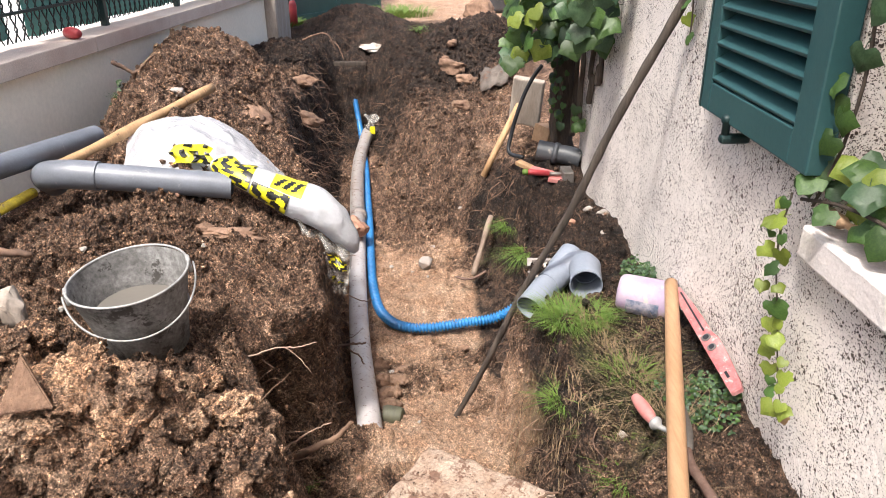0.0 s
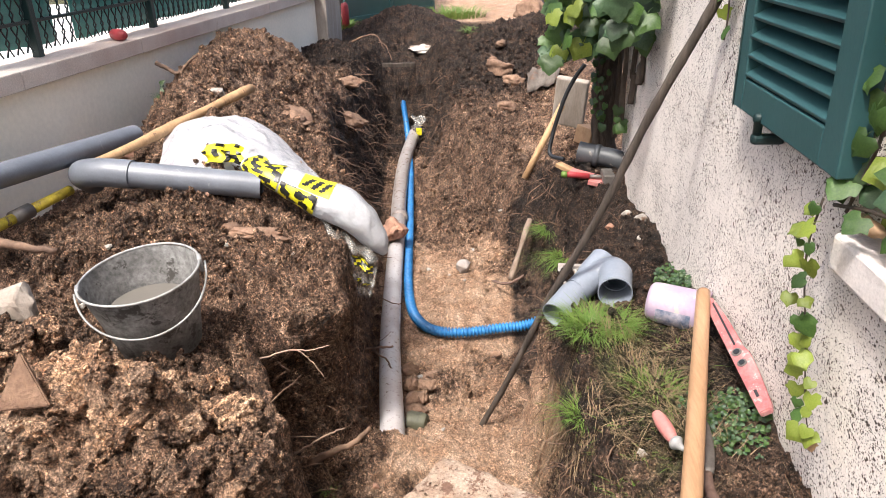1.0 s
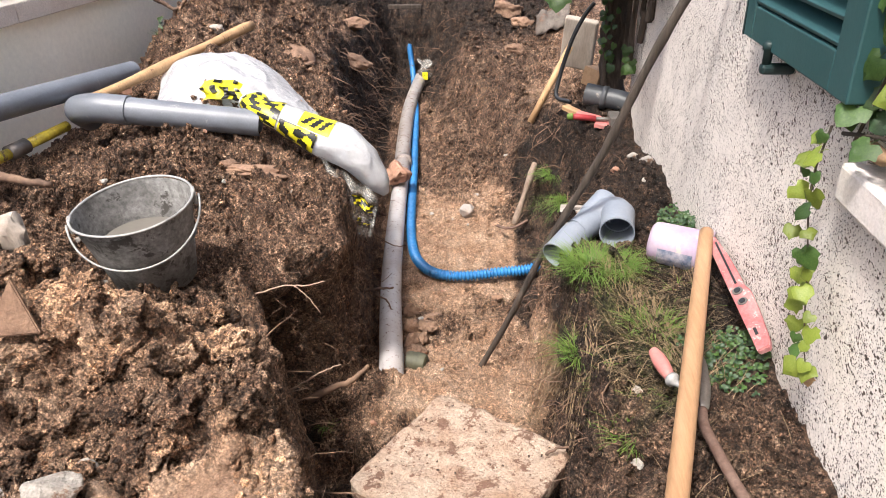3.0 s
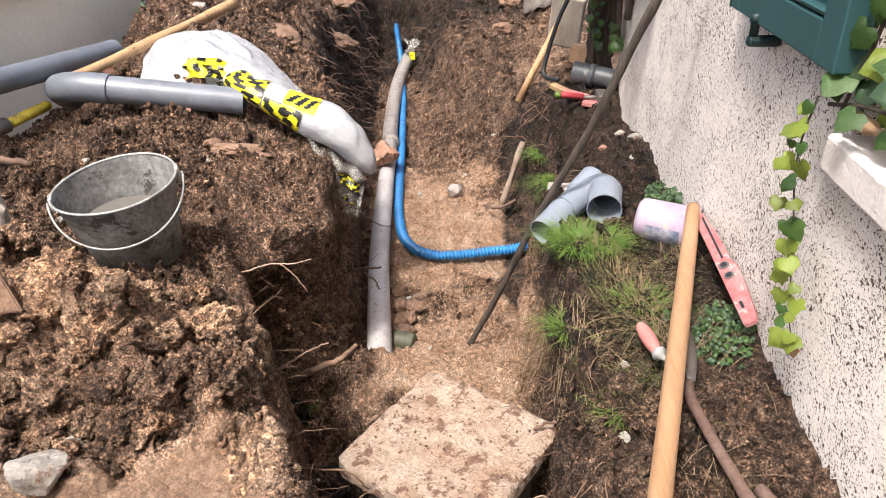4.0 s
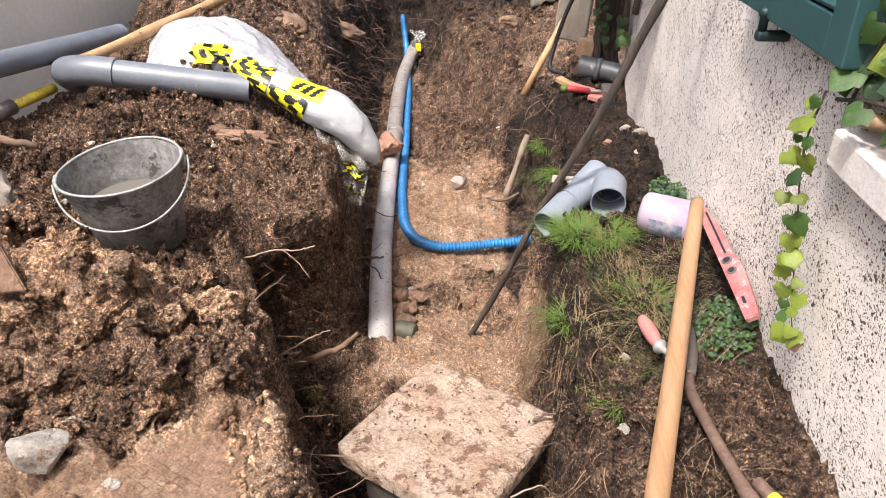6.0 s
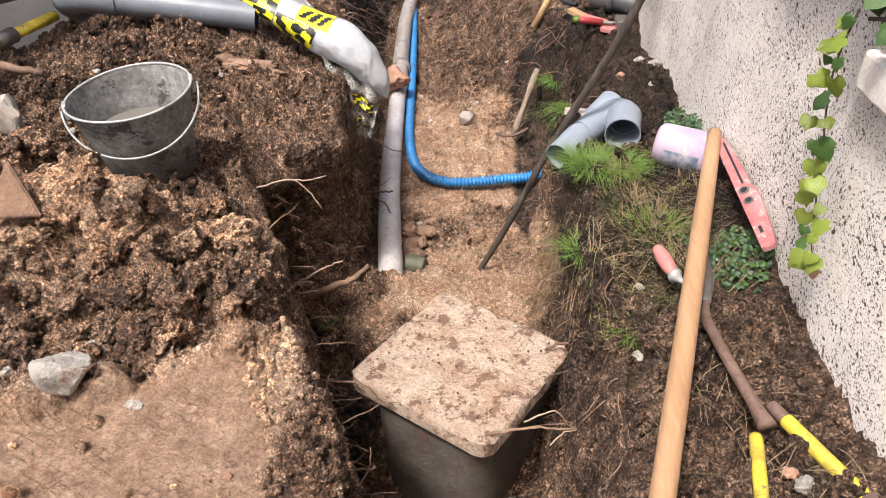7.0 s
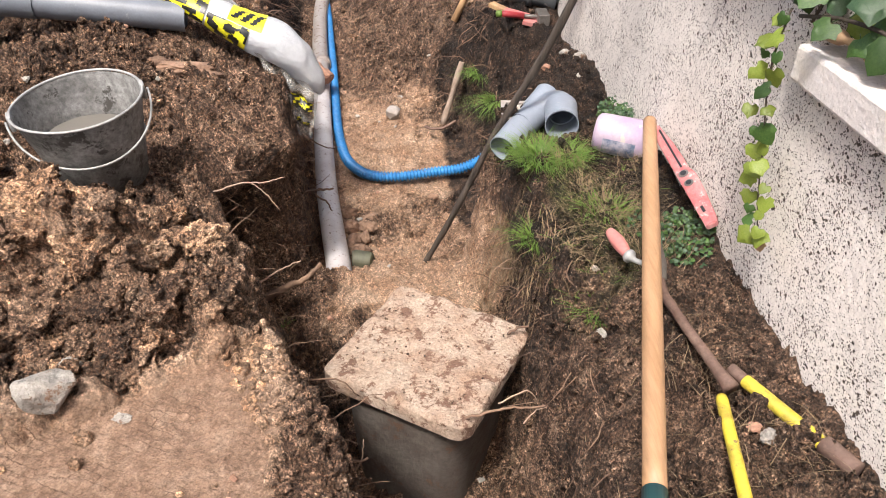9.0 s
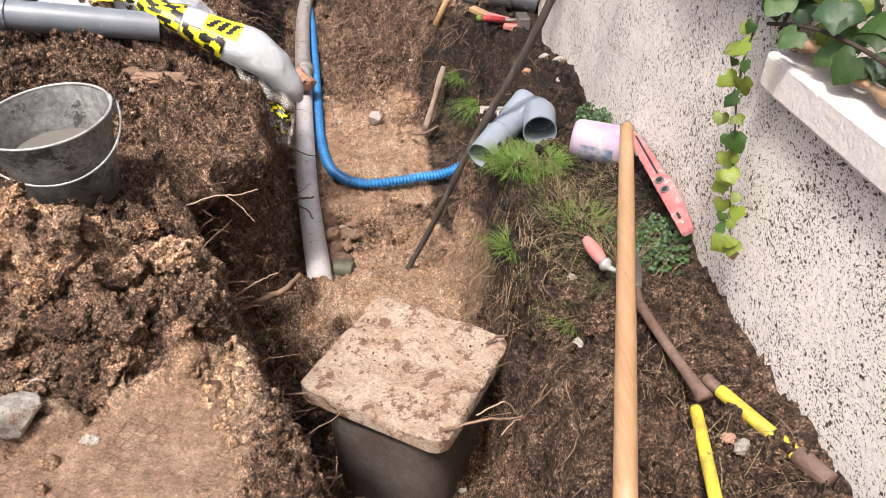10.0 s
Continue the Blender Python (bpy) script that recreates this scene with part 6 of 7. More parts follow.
def build_grass():
    rnd = random.Random(21)
    for at, n, h, sp, lean, down in (((0.545, 2.50), 330, 0.105, 0.085, 0.8, 0.25), ((0.63, 2.47), 150, 0.085, 0.05, 0.8, 0.2), ((0.50, 2.20), 90, 0.085, 0.05, 0.9, 0.3), ((0.605, 2.02), 110, 0.07, 0.06, 0.9, 0.2), ((0.60, 1.86), 90, 0.06, 0.06, 0.9, 0.2),
                                     ((0.69, 2.22), 80, 0.06, 0.07, 0.9, 0.2), ((0.56, 4.30), 150, 0.11, 0.06, 1.0, 0.5), ((0.63, 4.05), 190, 0.14, 0.08, 1.1, 0.9), ((-1.52, 9.3), 200, 0.16, 0.2, 0.7, 0.1), ((-0.35, 10.9), 300, 0.22, 0.5, 0.7, 0.1),
                                     ((-1.60, 4.45), 60, 0.07, 0.05, 0.8, 0.2), ((0.10, 7.9), 120, 0.10, 0.15, 0.9, 0.2), ((-0.33, 2.42), 30, 0.045, 0.025, 0.8, 0.2)):
        bm = bmesh.new()
        blades(bm, rnd, (*at, soil_z(*at)), int(n * 1.7), h, sp, lean, 0.0015 if at[1] < 6 else 0.007, down)
        alone("grass_tuft", bm, GRASS, "tuft of fresh green grass on the bare soil", "grass", group="grass tufts", smooth=False)
    bm = bmesh.new()
    for _ in range(4200):
        x, y = rnd.uniform(0.44, 0.90), rnd.uniform(1.15, 2.62)
        if y < 1.95 and rnd.random() < 0.9:
            continue
        z = soil_z(x, y) + 0.008
        a = rnd.gauss(2.4 + 0.8 * math.sin(x * 23 + y * 9), 0.5)
        l = rnd.uniform(0.03, 0.15)
        p, q = Vector((x, y, z)), Vector((x + l * math.cos(a), y + l * math.sin(a), 0))
        q.z = soil_z(q.x, q.y) + 0.006 if q.x < 0.92 else z
        m_ = (p + q) / 2 + Vector((0, 0, rnd.uniform(0.005, 0.03)))
        w = Vector((-math.sin(a), math.cos(a), 0.3)) * 0.0007
        vs = [(bm.verts.new(o - w), bm.verts.new(o + w)) for o in (p, p.lerp(m_, 0.6), m_.lerp(q, 0.4), q)]
        for c, d in zip(vs, vs[1:]):
            bm.faces.new((c[0], c[1], d[1], d[0]))
    alone("dry_grass", bm, STRAW, "matted dry grass stalks on the right bank", "dry grass", "stuff", smooth=False)
    bm = bmesh.new()
    for _ in range(260):
        at = (rnd.uniform(0.50, 0.88), rnd.uniform(1.9, 2.6))
        blades(bm, rnd, (*at, soil_z(*at)), 1, 0.05, 0.01, 0.9, 0.0016, 0.2)
    alone("sparse_grass", bm, GRASS, "sparse green grass blades over the bank", "grass", "stuff", smooth=False)
    # small-leaved weeds by the wall
    for (cx, cy), rx, ry, n, sz, h, lab in (((0.865, 2.80), 0.06, 0.09, 330, 0.0075, 0.07, "clump of small-leaved green weed at the wall foot"), ((0.855, 2.02), 0.065, 0.12, 420, 0.0075, 0.04, "creeping dark green weed at the wall foot"),
                                            ((0.80, 2.12), 0.06, 0.09, 200, 0.007, 0.03, "creeping dark green weed beside the level"), ((-1.63, 4.42), 0.05, 0.06, 40, 0.022, 0.08, "small grey-green weed against the wall")):
        w = thing("weed", (cx, cy, soil_z(cx, cy)), lab, "weed", "weeds")
        for k in range(n):
            a, r = rnd.uniform(0, 6.283), rnd.random() ** 0.5
            dx, dy = rx * r * math.cos(a), ry * r * math.sin(a)
            put_leaf(w, rnd, (dx, dy, soil_z(cx + dx, cy + dy) - soil_z(cx, cy) + 0.01 + h * rnd.random() * (1 - 0.5 * r)), sz * rnd.uniform(0.7, 1.3), rnd.choice(("mid", "dark", "dark", "mid")), (-0.4, -0.6, 1), 0.2)


build_grass()


# ---- roots ----
def build_roots():
    rnd = random.Random(5)
    named = (
        ([(-0.54, 2.31, 0.0), (-0.517, 2.30, 0.014), (-0.448, 2.29, 0.053), (-0.362, 2.30, 0.077), (-0.29, 2.30, 0.080), (-0.242, 2.30, 0.096)], 0.0035, ROOT_PALE),
        ([(-0.335, 2.30, 0.077), (-0.30, 2.30, 0.04), (-0.263, 2.29, -0.012)], 0.0022, ROOT_PALE),
        ([(-0.40, 2.32, -0.33), (-0.373, 2.30, -0.30), (-0.294, 2.30, -0.242), (-0.219, 2.29, -0.197)], 0.004, ROOT_PALE),
        ([(0.25, 1.70, -0.273), (0.35, 1.71, -0.250), (0.422, 1.72, -0.262), (0.521, 1.73, -0.255), (0.59, 1.75, -0.20)], 0.0042, ROOT),
        ([(0.334, 1.71, -0.235), (0.394, 1.715, -0.199), (0.416, 1.72, -0.208), (0.44, 1.73, -0.255)], 0.0025, ROOT_PALE),
        ([(0.40, 1.70, -0.30), (0.43, 1.71, -0.265), (0.46, 1.72, -0.262)], 0.0022, ROOT_PALE),
        ([(-0.14, 1.53, -0.22), (-0.112, 1.50, -0.206), (-0.059, 1.49, -0.174), (0.01, 1.48, -0.150)], 0.0055, ROOT),
        ([(-0.06, 1.51, -0.33), (-0.035, 1.49, -0.24), (0.0, 1.48, -0.15), (0.006, 1.48, -0.086)], 0.0025, ROOT_PALE),
        ([(0.40, 2.02, -0.275), (0.437, 2.03, -0.262), (0.50, 2.05, -0.262), (0.57, 2.07, -0.24)], 0.005, ROOT),
        ([(-0.25, 1.82, -0.18), (-0.196, 1.80, -0.214), (-0.081, 1.79, -0.215), (-0.024, 1.79, -0.272)], 0.0035, ROOT),
        ([(-0.44, 3.22, -0.50), (-0.365, 3.20, -0.493), (-0.276, 3.19, -0.463), (-0.195, 3.18, -0.454)], 0.009, ROOT),
        ([(-0.30, 3.20, -0.475), (-0.266, 3.19, -0.491), (-0.219, 3.18, -0.530), (-0.205, 3.17, -0.560), (-0.175, 3.16, -0.575)], 0.005, ROOT),
        ([(-0.42, 3.75, -0.42), (-0.33, 3.70, -0.48), (-0.24, 3.66, -0.50), (-0.19, 3.64, -0.48)], 0.004, ROOT),
        ([(-0.42, 2.45, -0.50), (-0.33, 2.46, -0.44), (-0.25, 2.50, -0.43), (-0.19, 2.56, -0.40)], 0.016, ROOT),
        ([(-1.64, 4.50, 0.56), (-1.58, 4.50, 0.53), (-1.52, 4.50, 0.50), (-1.44, 4.50, 0.57), (-1.40, 4.52, 0.60)], 0.013, ROOT),
        ([(-1.53, 4.50, 0.50), (-1.54, 4.52, 0.44), (-1.48, 4.56, 0.38)], 0.012, ROOT),
        ([(-1.56, 2.72, 0.31), (-1.47, 2.62, 0.325), (-1.38, 2.57, 0.31), (-1.30, 2.56, 0.30), (-1.19, 2.58, 0.27)], 0.024, ROOT),
        ([(-1.22, 7.9, 0.16), (-1.05, 7.9, 0.23), (-0.92, 7.9, 0.24), (-0.84, 7.85, 0.12)], 0.010, ROOT),
        ([(-0.88, 7.8, 0.19), (-0.80, 7.7, 0.17), (-0.73, 7.6, 0.04)], 0.006, ROOT),
    )
    for pts, r, m in named:
        bm = bmesh.new()
        line = spline(pts, 6)
        line = [p + Vector((rnd.uniform(-1, 1), rnd.uniform(-1, 1), rnd.uniform(-1, 1))) * min(r * 0.7, 0.0035) for p in line]
        rings(bm, line, [r * (1 - 0.55 * k / len(line)) for k in range(len(line))], 8, wob=0.2)
        alone("root", bm, m, "bare crooked root sticking out of the soil", "root", group="roots")
    # fine roots along both trench walls
    bm = bmesh.new()
    for k in range(1250):
        y = 1.2 + 6.2 * rnd.random() ** 1.3
        left = rnd.random() < 0.62
        e, f = (float(trench("edge_l", y)), float(trench("foot_l", y))) if left else (float(trench("edge_r", y)), float(trench("foot_r", y)))
        u = rnd.uniform(0.1, 0.9)
        x = e + (f - e) * u
        z = soil_z(x, y)
        s = 1 if left else -1
        l = rnd.uniform(0.05, 0.17) * (1.5 if y > 4 else 1.0)
        d = Vector((s * rnd.uniform(0.1, 1.0), rnd.uniform(-1, 1), rnd.uniform(-0.7, 0.5))).normalized()
        p = Vector((x - s * 0.02, y, z))
        line = []
        for q in range(6):
            line.append(p.copy())
            d = (d + Vector((rnd.uniform(-0.45, 0.45), rnd.uniform(-0.45, 0.45), rnd.uniform(-0.55, 0.25)))).normalized()
            p = p + d * l / 5
        rings(bm, line, [0.0023 * (1 - 0.13 * q) * (1.5 if y > 4 else 1.0) for q in range(6)], 4)
    alone("fine_roots", bm, ROOT, "tangle of fine dark roots in the trench walls", "roots", "stuff")


build_roots()


# ---- stones, bricks and clods ----
def build_stones():
    rnd = random.Random(13)

    def stone(nm, at, size, mat, lab, cat, seed, turn=(0, 0, 0), sink=0.25, facets=8, sub=4):
        x, y = at[:2]
        z = at[2] if len(at) > 2 else soil_z(x, y) + size[2] * (1 - 2 * sink)
        alone(nm, rock(seed, size, sub, 0.62, facets), mat, lab, cat, group="stones", m=pose(x, y, z, *turn), sharp=0.28)

    def shard(seed, size, at, mat, lab, turn=0):
        """An angular broken stone: the hull of a few scattered points, its edges worn."""
        r3 = random.Random(seed)
        bm = bmesh.new()
        for _ in range(15):
            p = Vector((r3.gauss(0, 1), r3.gauss(0, 1), r3.gauss(0, 1))).normalized() * r3.uniform(0.85, 1.1)
            bm.verts.new((p.x * size[0], p.y * size[1], p.z * size[2]))
        out = bmesh.ops.convex_hull(bm, input=bm.verts[:])
        bmesh.ops.delete(bm, geom=[v for v in bm.verts if not v.link_faces], context="VERTS")
        bmesh.ops.bevel(bm, geom=bm.edges[:], offset=size[2] * 0.06, segments=1, affect="EDGES")
        bmesh.ops.subdivide_edges(bm, edges=bm.edges[:], cuts=2, use_grid_fill=True)
        for v in bm.verts:
            v.co += v.co.normalized() * noise.fractal(v.co * 40, 1.0, 2.0, 3) * size[2] * 0.10
        alone("stone", bm, mat, lab, "stone", group="stones", m=pose(*at, 0, 0, turn), sharp=0.3)

    shard(6, (0.070, 0.048, 0.050), (-0.605, 1.485, 0.080), STONE, "rough angular pale grey stone on the trodden mud", 25)
    stone("stone", (-0.61, 1.60), (0.026, 0.022, 0.02), STONE, "small pale stone beside the mud heap", "stone", 4)
    stone("stone", (-0.69, 1.51), (0.020, 0.02, 0.016), STONE, "small pale stone beside the mud heap", "stone", 5)
    stone("stone", (-0.72, 1.48), (0.016, 0.014, 0.012), STONE, "small pale stone beside the mud heap", "stone", 6)
    stone("stone", (-0.475, 1.475), (0.022, 0.016, 0.007), STONE, "thin pale shard pressed in the mud", "stone", 7)
    shard(14, (0.10, 0.07, 0.085), (-0.985, 2.03, 0.345), OLDPLASTER, "large mud-crusted pale stone on the heap", 40)
    stone("rock", (-0.385, 4.72, -0.545), (0.10, 0.11, 0.085), BRICK, "pinkish rock lying on the drain pipe", "rock", 9, (0, 0, 30), facets=10)
    shard(8, (0.05, 0.04, 0.055), (0.06, 4.48, -0.68), GREY_PLASTIC, "angular dark grey stone on the trench floor")
    for k, (x, y, sx, sy) in enumerate(((-0.085, 2.99, 0.055, 0.04), (-0.11, 3.10, 0.055, 0.042), (-0.125, 3.22, 0.05, 0.04), (-0.06, 3.08, 0.04, 0.03), (-0.05, 3.20, 0.045, 0.03), (-0.15, 3.36, 0.05, 0.035))):
        stone("stone", (x, y), (sx, sy, 0.034), CLAY, "muddy stone beside the drain pipe", "stone", 20 + k, (0, 0, 40 * k), 0.2)
    stone("stone", (0.25, 3.52), (0.04, 0.028, 0.012), CLAY, "flat sandy stone on the trench floor", "stone", 31)
    stone("stone", (-0.05, 3.32), (0.07, 0.03, 0.012), CLAY, "flat sandy stone on the trench floor", "stone", 32, (0, 0, 35))
    stone("brick_piece", (-0.66, 3.03), (0.14, 0.075, 0.028), CLAY, "flat broken brick on the heap", "brick", 33, (4, 6, 20), 0.15, 10)
    stone("brick_piece", (-0.80, 3.06), (0.08, 0.05, 0.03), CLAY, "broken brick lump on the heap", "brick", 34, (0, 0, 60), 0.15, 10)
    stone("brick_piece", (-1.28, 3.13), (0.04, 0.028, 0.012), STONE, "small pale tile flake on the heap", "brick", 35, (30, 0, 0), 0.1)
    stone("stone", (-1.0, 4.9), (0.12, 0.16, 0.03), CLAY, "dark slab of caked earth on the mound", "stone", 36, (20, 25, 30), 0.1)
    stone("stone", (-0.48, 8.30), (0.20, 0.14, 0.045), STONE, "flat whitish stone beyond the trench", "stone", 37, (0, 0, 10), 0.1)
    stone("stone", (-1.62, 3.98), (0.07, 0.06, 0.06), BRICK, "brown rock at the foot of the wall", "stone", 38)
    stone("stone", (0.42, 6.7), (0.10, 0.08, 0.06), CLAY, "grey rubble beside the trench", "stone", 39)
    stone("stone", (0.795, 1.345), (0.022, 0.018, 0.013), STONE, "small grey stone between the yellow handles", "stone", 40)
    stone("brick_piece", (0.78, 1.365), (0.020, 0.013, 0.012), BRICK, "small red brick chip between the yellow handles", "brick", 41)
    stone("stone", (0.62, 2.0), (0.014, 0.018, 0.012), STONE, "small mossy stone by the trowel", "stone", 42)
    stone("stone", (0.87, 3.42), (0.03, 0.025, 0.02), STONE, "whitish mortar lump at the wall foot", "stone", 43)
    stone("stone", (0.84, 3.58), (0.025, 0.02, 0.02), STONE, "whitish mortar lump at the wall foot", "stone", 44)
    stone("stone", (0.80, 3.75), (0.03, 0.025, 0.02), BRICK, "reddish brick lump in the cut bank", "brick", 45)
    stone("stone", (0.35, 6.2), (0.09, 0.07, 0.05), CLAY, "caked lump of earth on the shelf", "stone", 46)
    stone("stone", (0.30, 7.0), (0.14, 0.12, 0.10), CLAY, "brown rock beside the far heap", "rock", 47)
    stone("stone", (-1.0, 6.6), (0.16, 0.10, 0.05), CLAY, "pinkish slab of earth by the trench", "stone", 48)
    stone("stone", (-1.25, 4.35), (0.05, 0.04, 0.03), STONE, "pale stone on the mound", "stone", 49)
    stone("rock", (0.66, 8.25), (0.20, 0.14, 0.16), CLAY, "brown block of earth on the far mound", "rock", 111, (0, 0, 20), 0.2)
    stone("stone", (0.32, 7.35), (0.06, 0.05, 0.04), CLAY, "pale rubble on the far mound", "stone", 112, (0, 0, 50), 0.1)
    stone("stone", (0.24, 7.15), (0.05, 0.05, 0.03), CLAY, "pale rubble on the far mound", "stone", 113, (0, 0, 10), 0.1)
    stone("brick_piece", (-0.86, 5.9), (0.16, 0.09, 0.05), CLAY, "pinkish slab of earth above the trench", "brick", 114, (10, 20, 40), 0.1)
    for k in range(60):
        x, y = rnd.uniform(-1.1, 0.85), rnd.uniform(1.3, 5.5)
        stone("stone", (x, y), (rnd.uniform(0.008, 0.022),) * 2 + (rnd.uniform(0.006, 0.014),), STONE if k % 3 else BRICK, "small stone in the soil", "stone", 50 + k, (0, 0, k * 37), 0.2, sub=2)
    # triangular tile shard stuck upright in the heap
    bm = bmesh.new()
    tri = [(-0.062, 0, -0.02), (0.052, 0, -0.02), (-0.005, 0, 0.105)]
    f = [bm.verts.new(p) for p in tri]
    g = [bm.verts.new((x, 0.014, z)) for x, y, z in tri]
    bm.faces.new(f)
    bm.faces.new(list(reversed(g)))
    for k in range(3):
        bm.faces.new((f[k], g[k], g[(k + 1) % 3], f[(k + 1) % 3]))
    bmesh.ops.recalc_face_normals(bm, faces=bm.faces)
    bmesh.ops.bevel(bm, geom=bm.edges, offset=0.003, segments=2, affect="EDGES")
    alone("tile_shard", bm, CLAY, "triangular broken tile stuck in the mud heap", "tile", m=pose(-0.775, 1.735, 0.30, -28, 0, 12))
    bm = bmesh.new()
    pipe(bm, [(-0.105, 2.875, -0.61), (-0.095, 2.875, -0.61), (-0.04, 2.86, -0.612), (-0.025, 2.857, -0.612), (-0.018, 2.855, -0.612)], [0.034, 0.040, 0.041, 0.036, 0.020])
    alone("pipe_stub", bm, material("mossy_plastic", (0.085, 0.085, 0.052), 0.6, second=(0.045, 0.042, 0.03), scale=14, amount=0.3, bump=0.2), "short mossy green pipe stub beside the drain", "pipe stub")
    # clods: irregular lumps joined as one
    kinds = []
    for k in range(8):
        bm = rock(100 + k, (1, 1, 0.8), 2, 0.6, 6)
        bm.verts.ensure_lookup_table()
        kinds.append((np.array([v.co[:] for v in bm.verts]), np.array([[v.index for v in f.verts] for f in bm.faces])))
        bm.free()
    V, F, n = [], [], 0
    big = []
    for k in range(9):
        bm = rock(140 + k, (1, 1, 0.8), 4 if k < 4 else 3, 0.9, 3)
        for v in bm.verts:
            d = v.co.normalized()
            v.co += d * (0.15 * noise.fractal(v.co * 2.6 + Vector((k, 0, 0)), 0.9, 2.0, 3) + 0.10 * noise.fractal(v.co * 8 + Vector((k, 3, 0)), 0.6, 2.0, 3))
        bm.verts.ensure_lookup_table()
        big.append((np.array([v.co[:] for v in bm.verts]), np.array([[v.index for v in f.verts] for f in bm.faces])))
        bm.free()
    for k in range(1000):
        x, y = rnd.uniform(-1.25, -0.2), rnd.uniform(1.42, 2.2)
        if x > float(trench("edge_l", y)) - 0.02 or y - 1.69 < 0.55 * (x + 0.35) or ((x + 0.71) ** 2 + (y - 2.19) ** 2 < 0.032):
            continue
        r = 0.013 + 0.05 * rnd.random() ** 3.2
        vv, ff = rnd.choice(big[:4] if r > 0.035 else big[4:])
        q = np.array(Euler((rnd.uniform(-0.6, 0.6), rnd.uniform(-0.6, 0.6), rnd.uniform(0, 6))).to_matrix())
        V.append(vv @ q.T * r + (x, y, soil_z(x, y) - r * 0.25))
        F.append(ff + n)
        n += len(vv)
    tiny = []
    for k in range(6):
        bm = rock(170 + k, (1, 0.9, 0.75), 1, 0.5, 3)
        bm.verts.ensure_lookup_table()
        tiny.append((np.array([v.co[:] for v in bm.verts]), np.array([[v.index for v in f.verts] for f in bm.faces])))
        bm.free()
    for k in range(60000):
        x, y = rnd.uniform(-1.75, 0.91), 1.02 + 6.6 * rnd.random() ** 1.7
        fl, fr = float(trench("foot_l", y)), float(trench("foot_r", y))
        if fl < x < fr and y > 2.3 and rnd.random() < 0.55:
            continue
        if y - 1.69 < 0.55 * (x + 0.35) and x < -0.12 and rnd.random() < 0.96:
            continue
        if x > 0.45 and 1.7 < y < 2.7 and rnd.random() < 0.6:
            continue
        if vnoise(np.array(x * 7), np.array(y * 7), 77) + 0.12 < rnd.uniform(-0.45, 0.25):
            continue
        r = 0.003 + 0.013 * rnd.random() ** 3.0
        if fl < x < fr and y > 2.3:
            r *= 0.7
        if x < -0.25 and y < 2.1 and rnd.random() < 0.12:
            r = rnd.uniform(0.012, 0.030)
        r *= 1 + 0.12 * max(0, y - 2.5)
        vv, ff = rnd.choice(kinds) if r > 0.0105 else rnd.choice(tiny)
        q = np.array(Euler((rnd.uniform(0, 6), rnd.uniform(0, 6), rnd.uniform(0, 6))).to_matrix())
        V.append(vv @ q.T * r + (x, y, soil_z(x, y) + r * 0.3))
        F.append(ff + n)
        n += len(vv)
    for k in range(26000):
        x, y = rnd.uniform(-1.45, -0.15), 1.45 + 2.6 * rnd.random() ** 1.2
        if x > float(trench("edge_l", y)) + 0.10 or y - 1.69 < 0.55 * (x + 0.35):
            continue
        r = 0.0022 + 0.0065 * rnd.random() ** 2.5
        vv, ff = rnd.choice(tiny)
        q = np.array(Euler((rnd.uniform(0, 6), rnd.uniform(0, 6), rnd.uniform(0, 6))).to_matrix())
        V.append(vv @ q.T * r + (x, y, soil_z(x, y) + r * 0.4))
        F.append(ff + n)
        n += len(vv)
    for k in range(5200):
        y = 1.1 + 2.5 * rnd.random()
        f_, e_ = float(trench("foot_r", y)), float(trench("edge_r", y))
        x = rnd.uniform(f_ - 0.04, e_) if k % 3 else rnd.uniform(float(trench("edge_l", y)), float(trench("foot_l", y)) + 0.05)
        r = 0.003 + 0.010 * rnd.random() ** 2.5
        vv, ff = rnd.choice(kinds) if r > 0.0085 else rnd.choice(tiny)
        q = np.array(Euler((rnd.uniform(0, 6), rnd.uniform(0, 6), rnd.uniform(0, 6))).to_matrix())
        V.append(vv @ q.T * r + (x, y, soil_z(x, y) + r * 0.2))
        F.append(ff + n)
        n += len(vv)
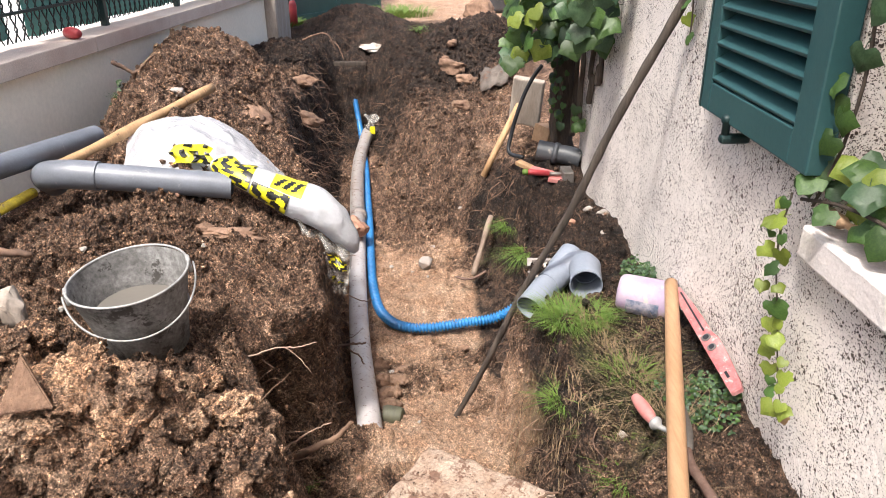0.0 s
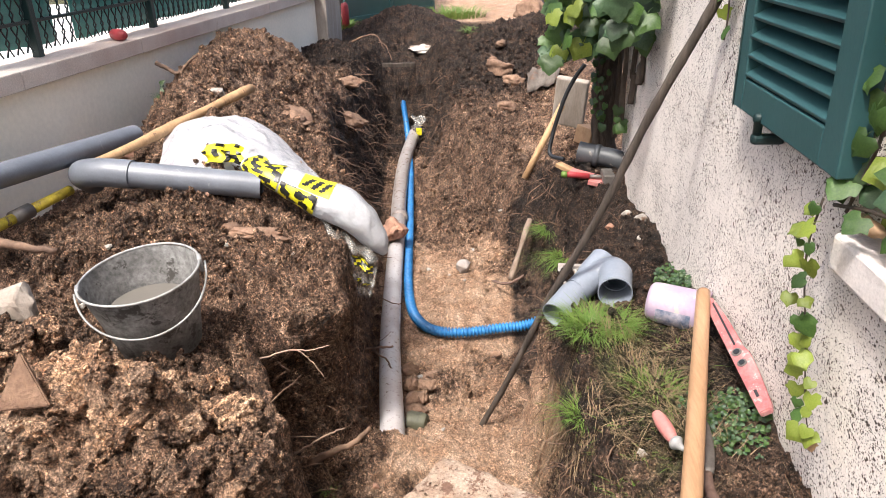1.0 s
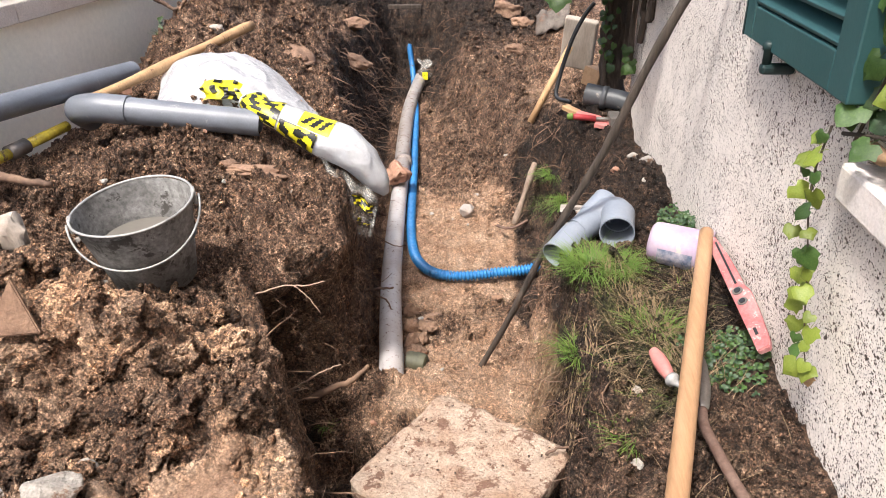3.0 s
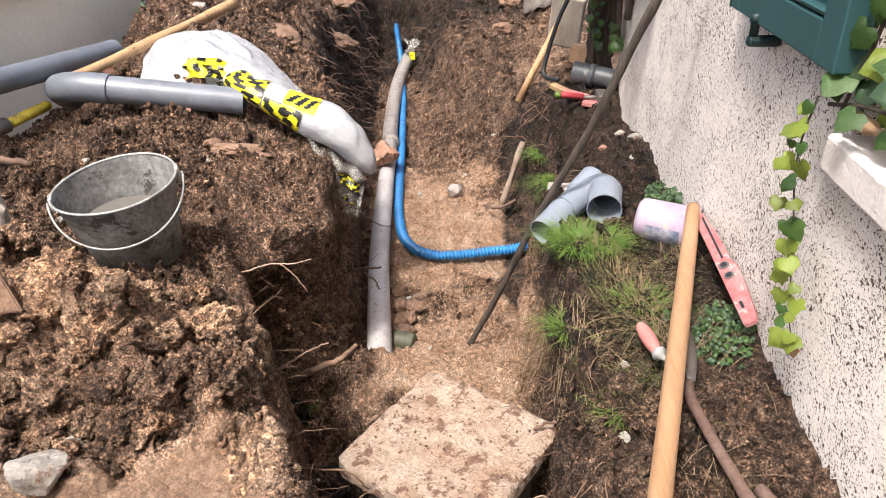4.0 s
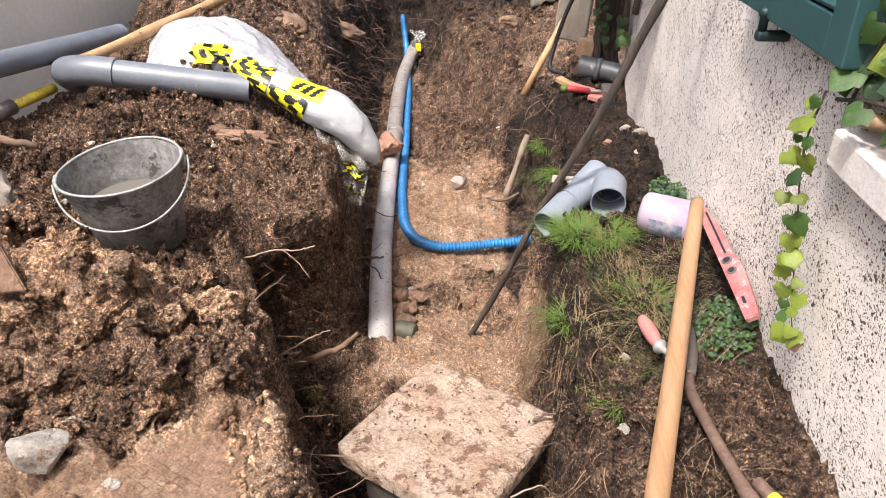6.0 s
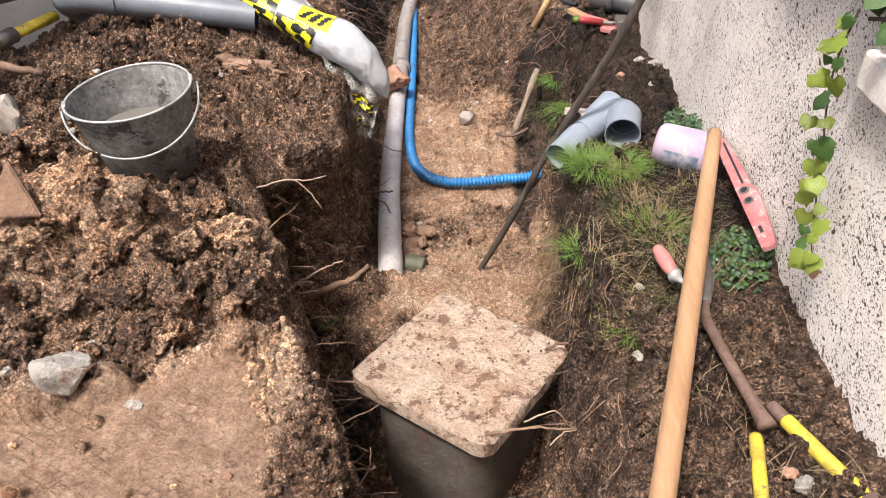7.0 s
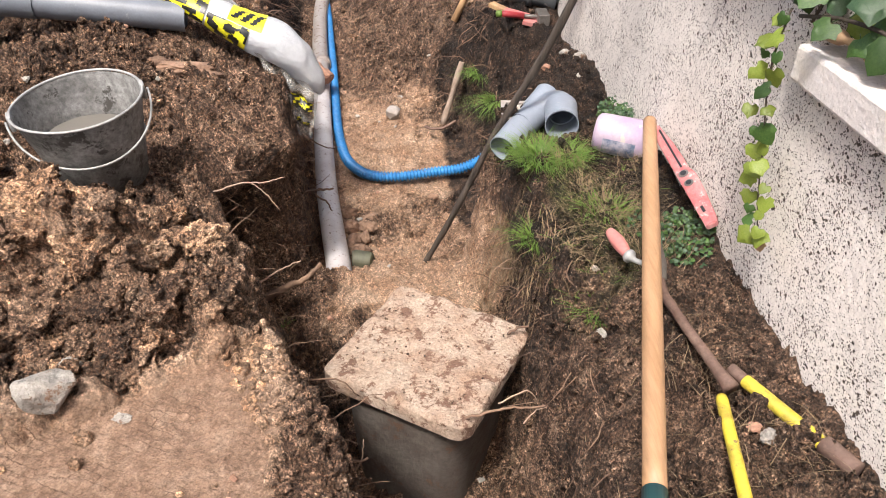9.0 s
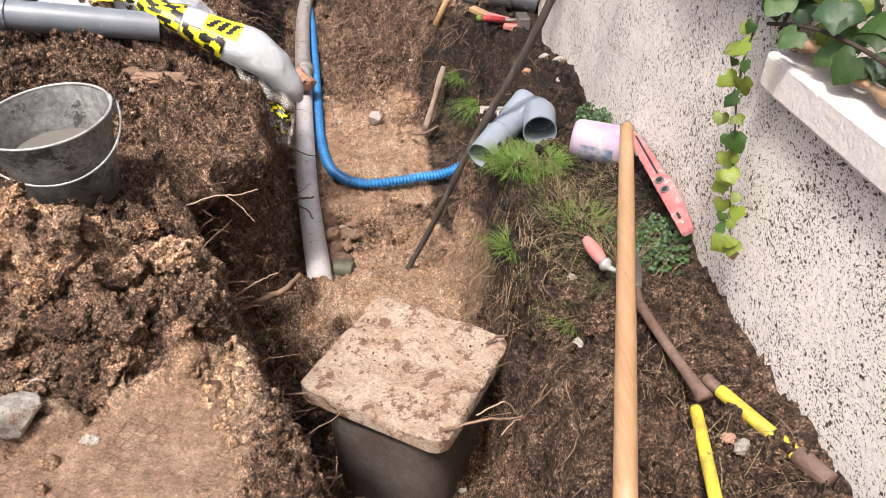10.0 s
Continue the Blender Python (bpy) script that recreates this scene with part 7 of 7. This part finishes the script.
    for k in range(420):
        u, v = rnd.uniform(-0.2, 0.2), rnd.uniform(-0.2, 0.2)
        if rnd.random() < 0.25 + 1.6 * (u + 0.05) + 0.5 * v:
            continue
        a = radians(-30.8)
        x, y = 0.172 + u * math.cos(a) - v * math.sin(a), 1.975 + u * math.sin(a) + v * math.cos(a)
        r = 0.0014 + 0.0045 * rnd.random() ** 3
        vv, ff = rnd.choice(tiny)
        q = np.array(Euler((rnd.uniform(0, 6), rnd.uniform(0, 6), rnd.uniform(0, 6))).to_matrix())
        V.append(vv @ q.T * r * (1, 1, 0.7) + (x, y, -0.285))
        F.append(ff + n)
        n += len(vv)
    for k in range(1500):
        y = 1.05 + 0.75 * rnd.random()
        x = float(trench("edge_l", y)) - 0.16 * rnd.random() ** 1.4 + 0.02
        r = 0.004 + 0.014 * rnd.random() ** 2.8
        vv, ff = rnd.choice(kinds) if r > 0.0085 else rnd.choice(tiny)
        q = np.array(Euler((rnd.uniform(0, 6), rnd.uniform(0, 6), rnd.uniform(0, 6))).to_matrix())
        V.append(vv @ q.T * r + (x, y, soil_z(x, y) + r * 0.2))
        F.append(ff + n)
        n += len(vv)
    for nm, lab, pick, mat in (("soil_clods", "loose crumbly lumps of reddish clay on the heaps", lambda c: c[0] < -0.2 and c[1] < 6.0, CLOD),
                               ("bank_crumbs", "dark crumbs of soil on the bank and far ground", lambda c: not (c[0] < -0.2 and c[1] < 6.0), SOIL)):
        vv, ff, n = [], [], 0
        for va, fa in zip(V, F):
            if pick(va[0]):
                vv.append(va)
                ff.append(fa - fa.min() + n)
                n += len(va)
        vv, ff = np.concatenate(vv), np.concatenate(ff)
        me = bpy.data.meshes.new(nm)
        me.vertices.add(len(vv))
        me.vertices.foreach_set("co", vv.astype(np.float32).ravel())
        me.loops.add(ff.size)
        me.loops.foreach_set("vertex_index", ff.astype(np.int32).ravel())
        me.polygons.add(len(ff))
        me.polygons.foreach_set("loop_start", (np.arange(len(ff)) * 3).astype(np.int32))
        me.polygons.foreach_set("use_smooth", np.zeros(len(ff), bool))
        me.update(calc_edges=True)
        me.materials.append(mat)
        for key, val in zip(("sand", "humus_shade", "turf"), soil_kinds(vv[:, 0], vv[:, 1], vv[:, 2])):
            me.attributes.new(key, "FLOAT", "POINT").data.foreach_set("value", np.clip(val, 0, 1).astype(np.float32))
        tagged(new(nm, me), lab, "clods", kind="stuff")


build_stones()
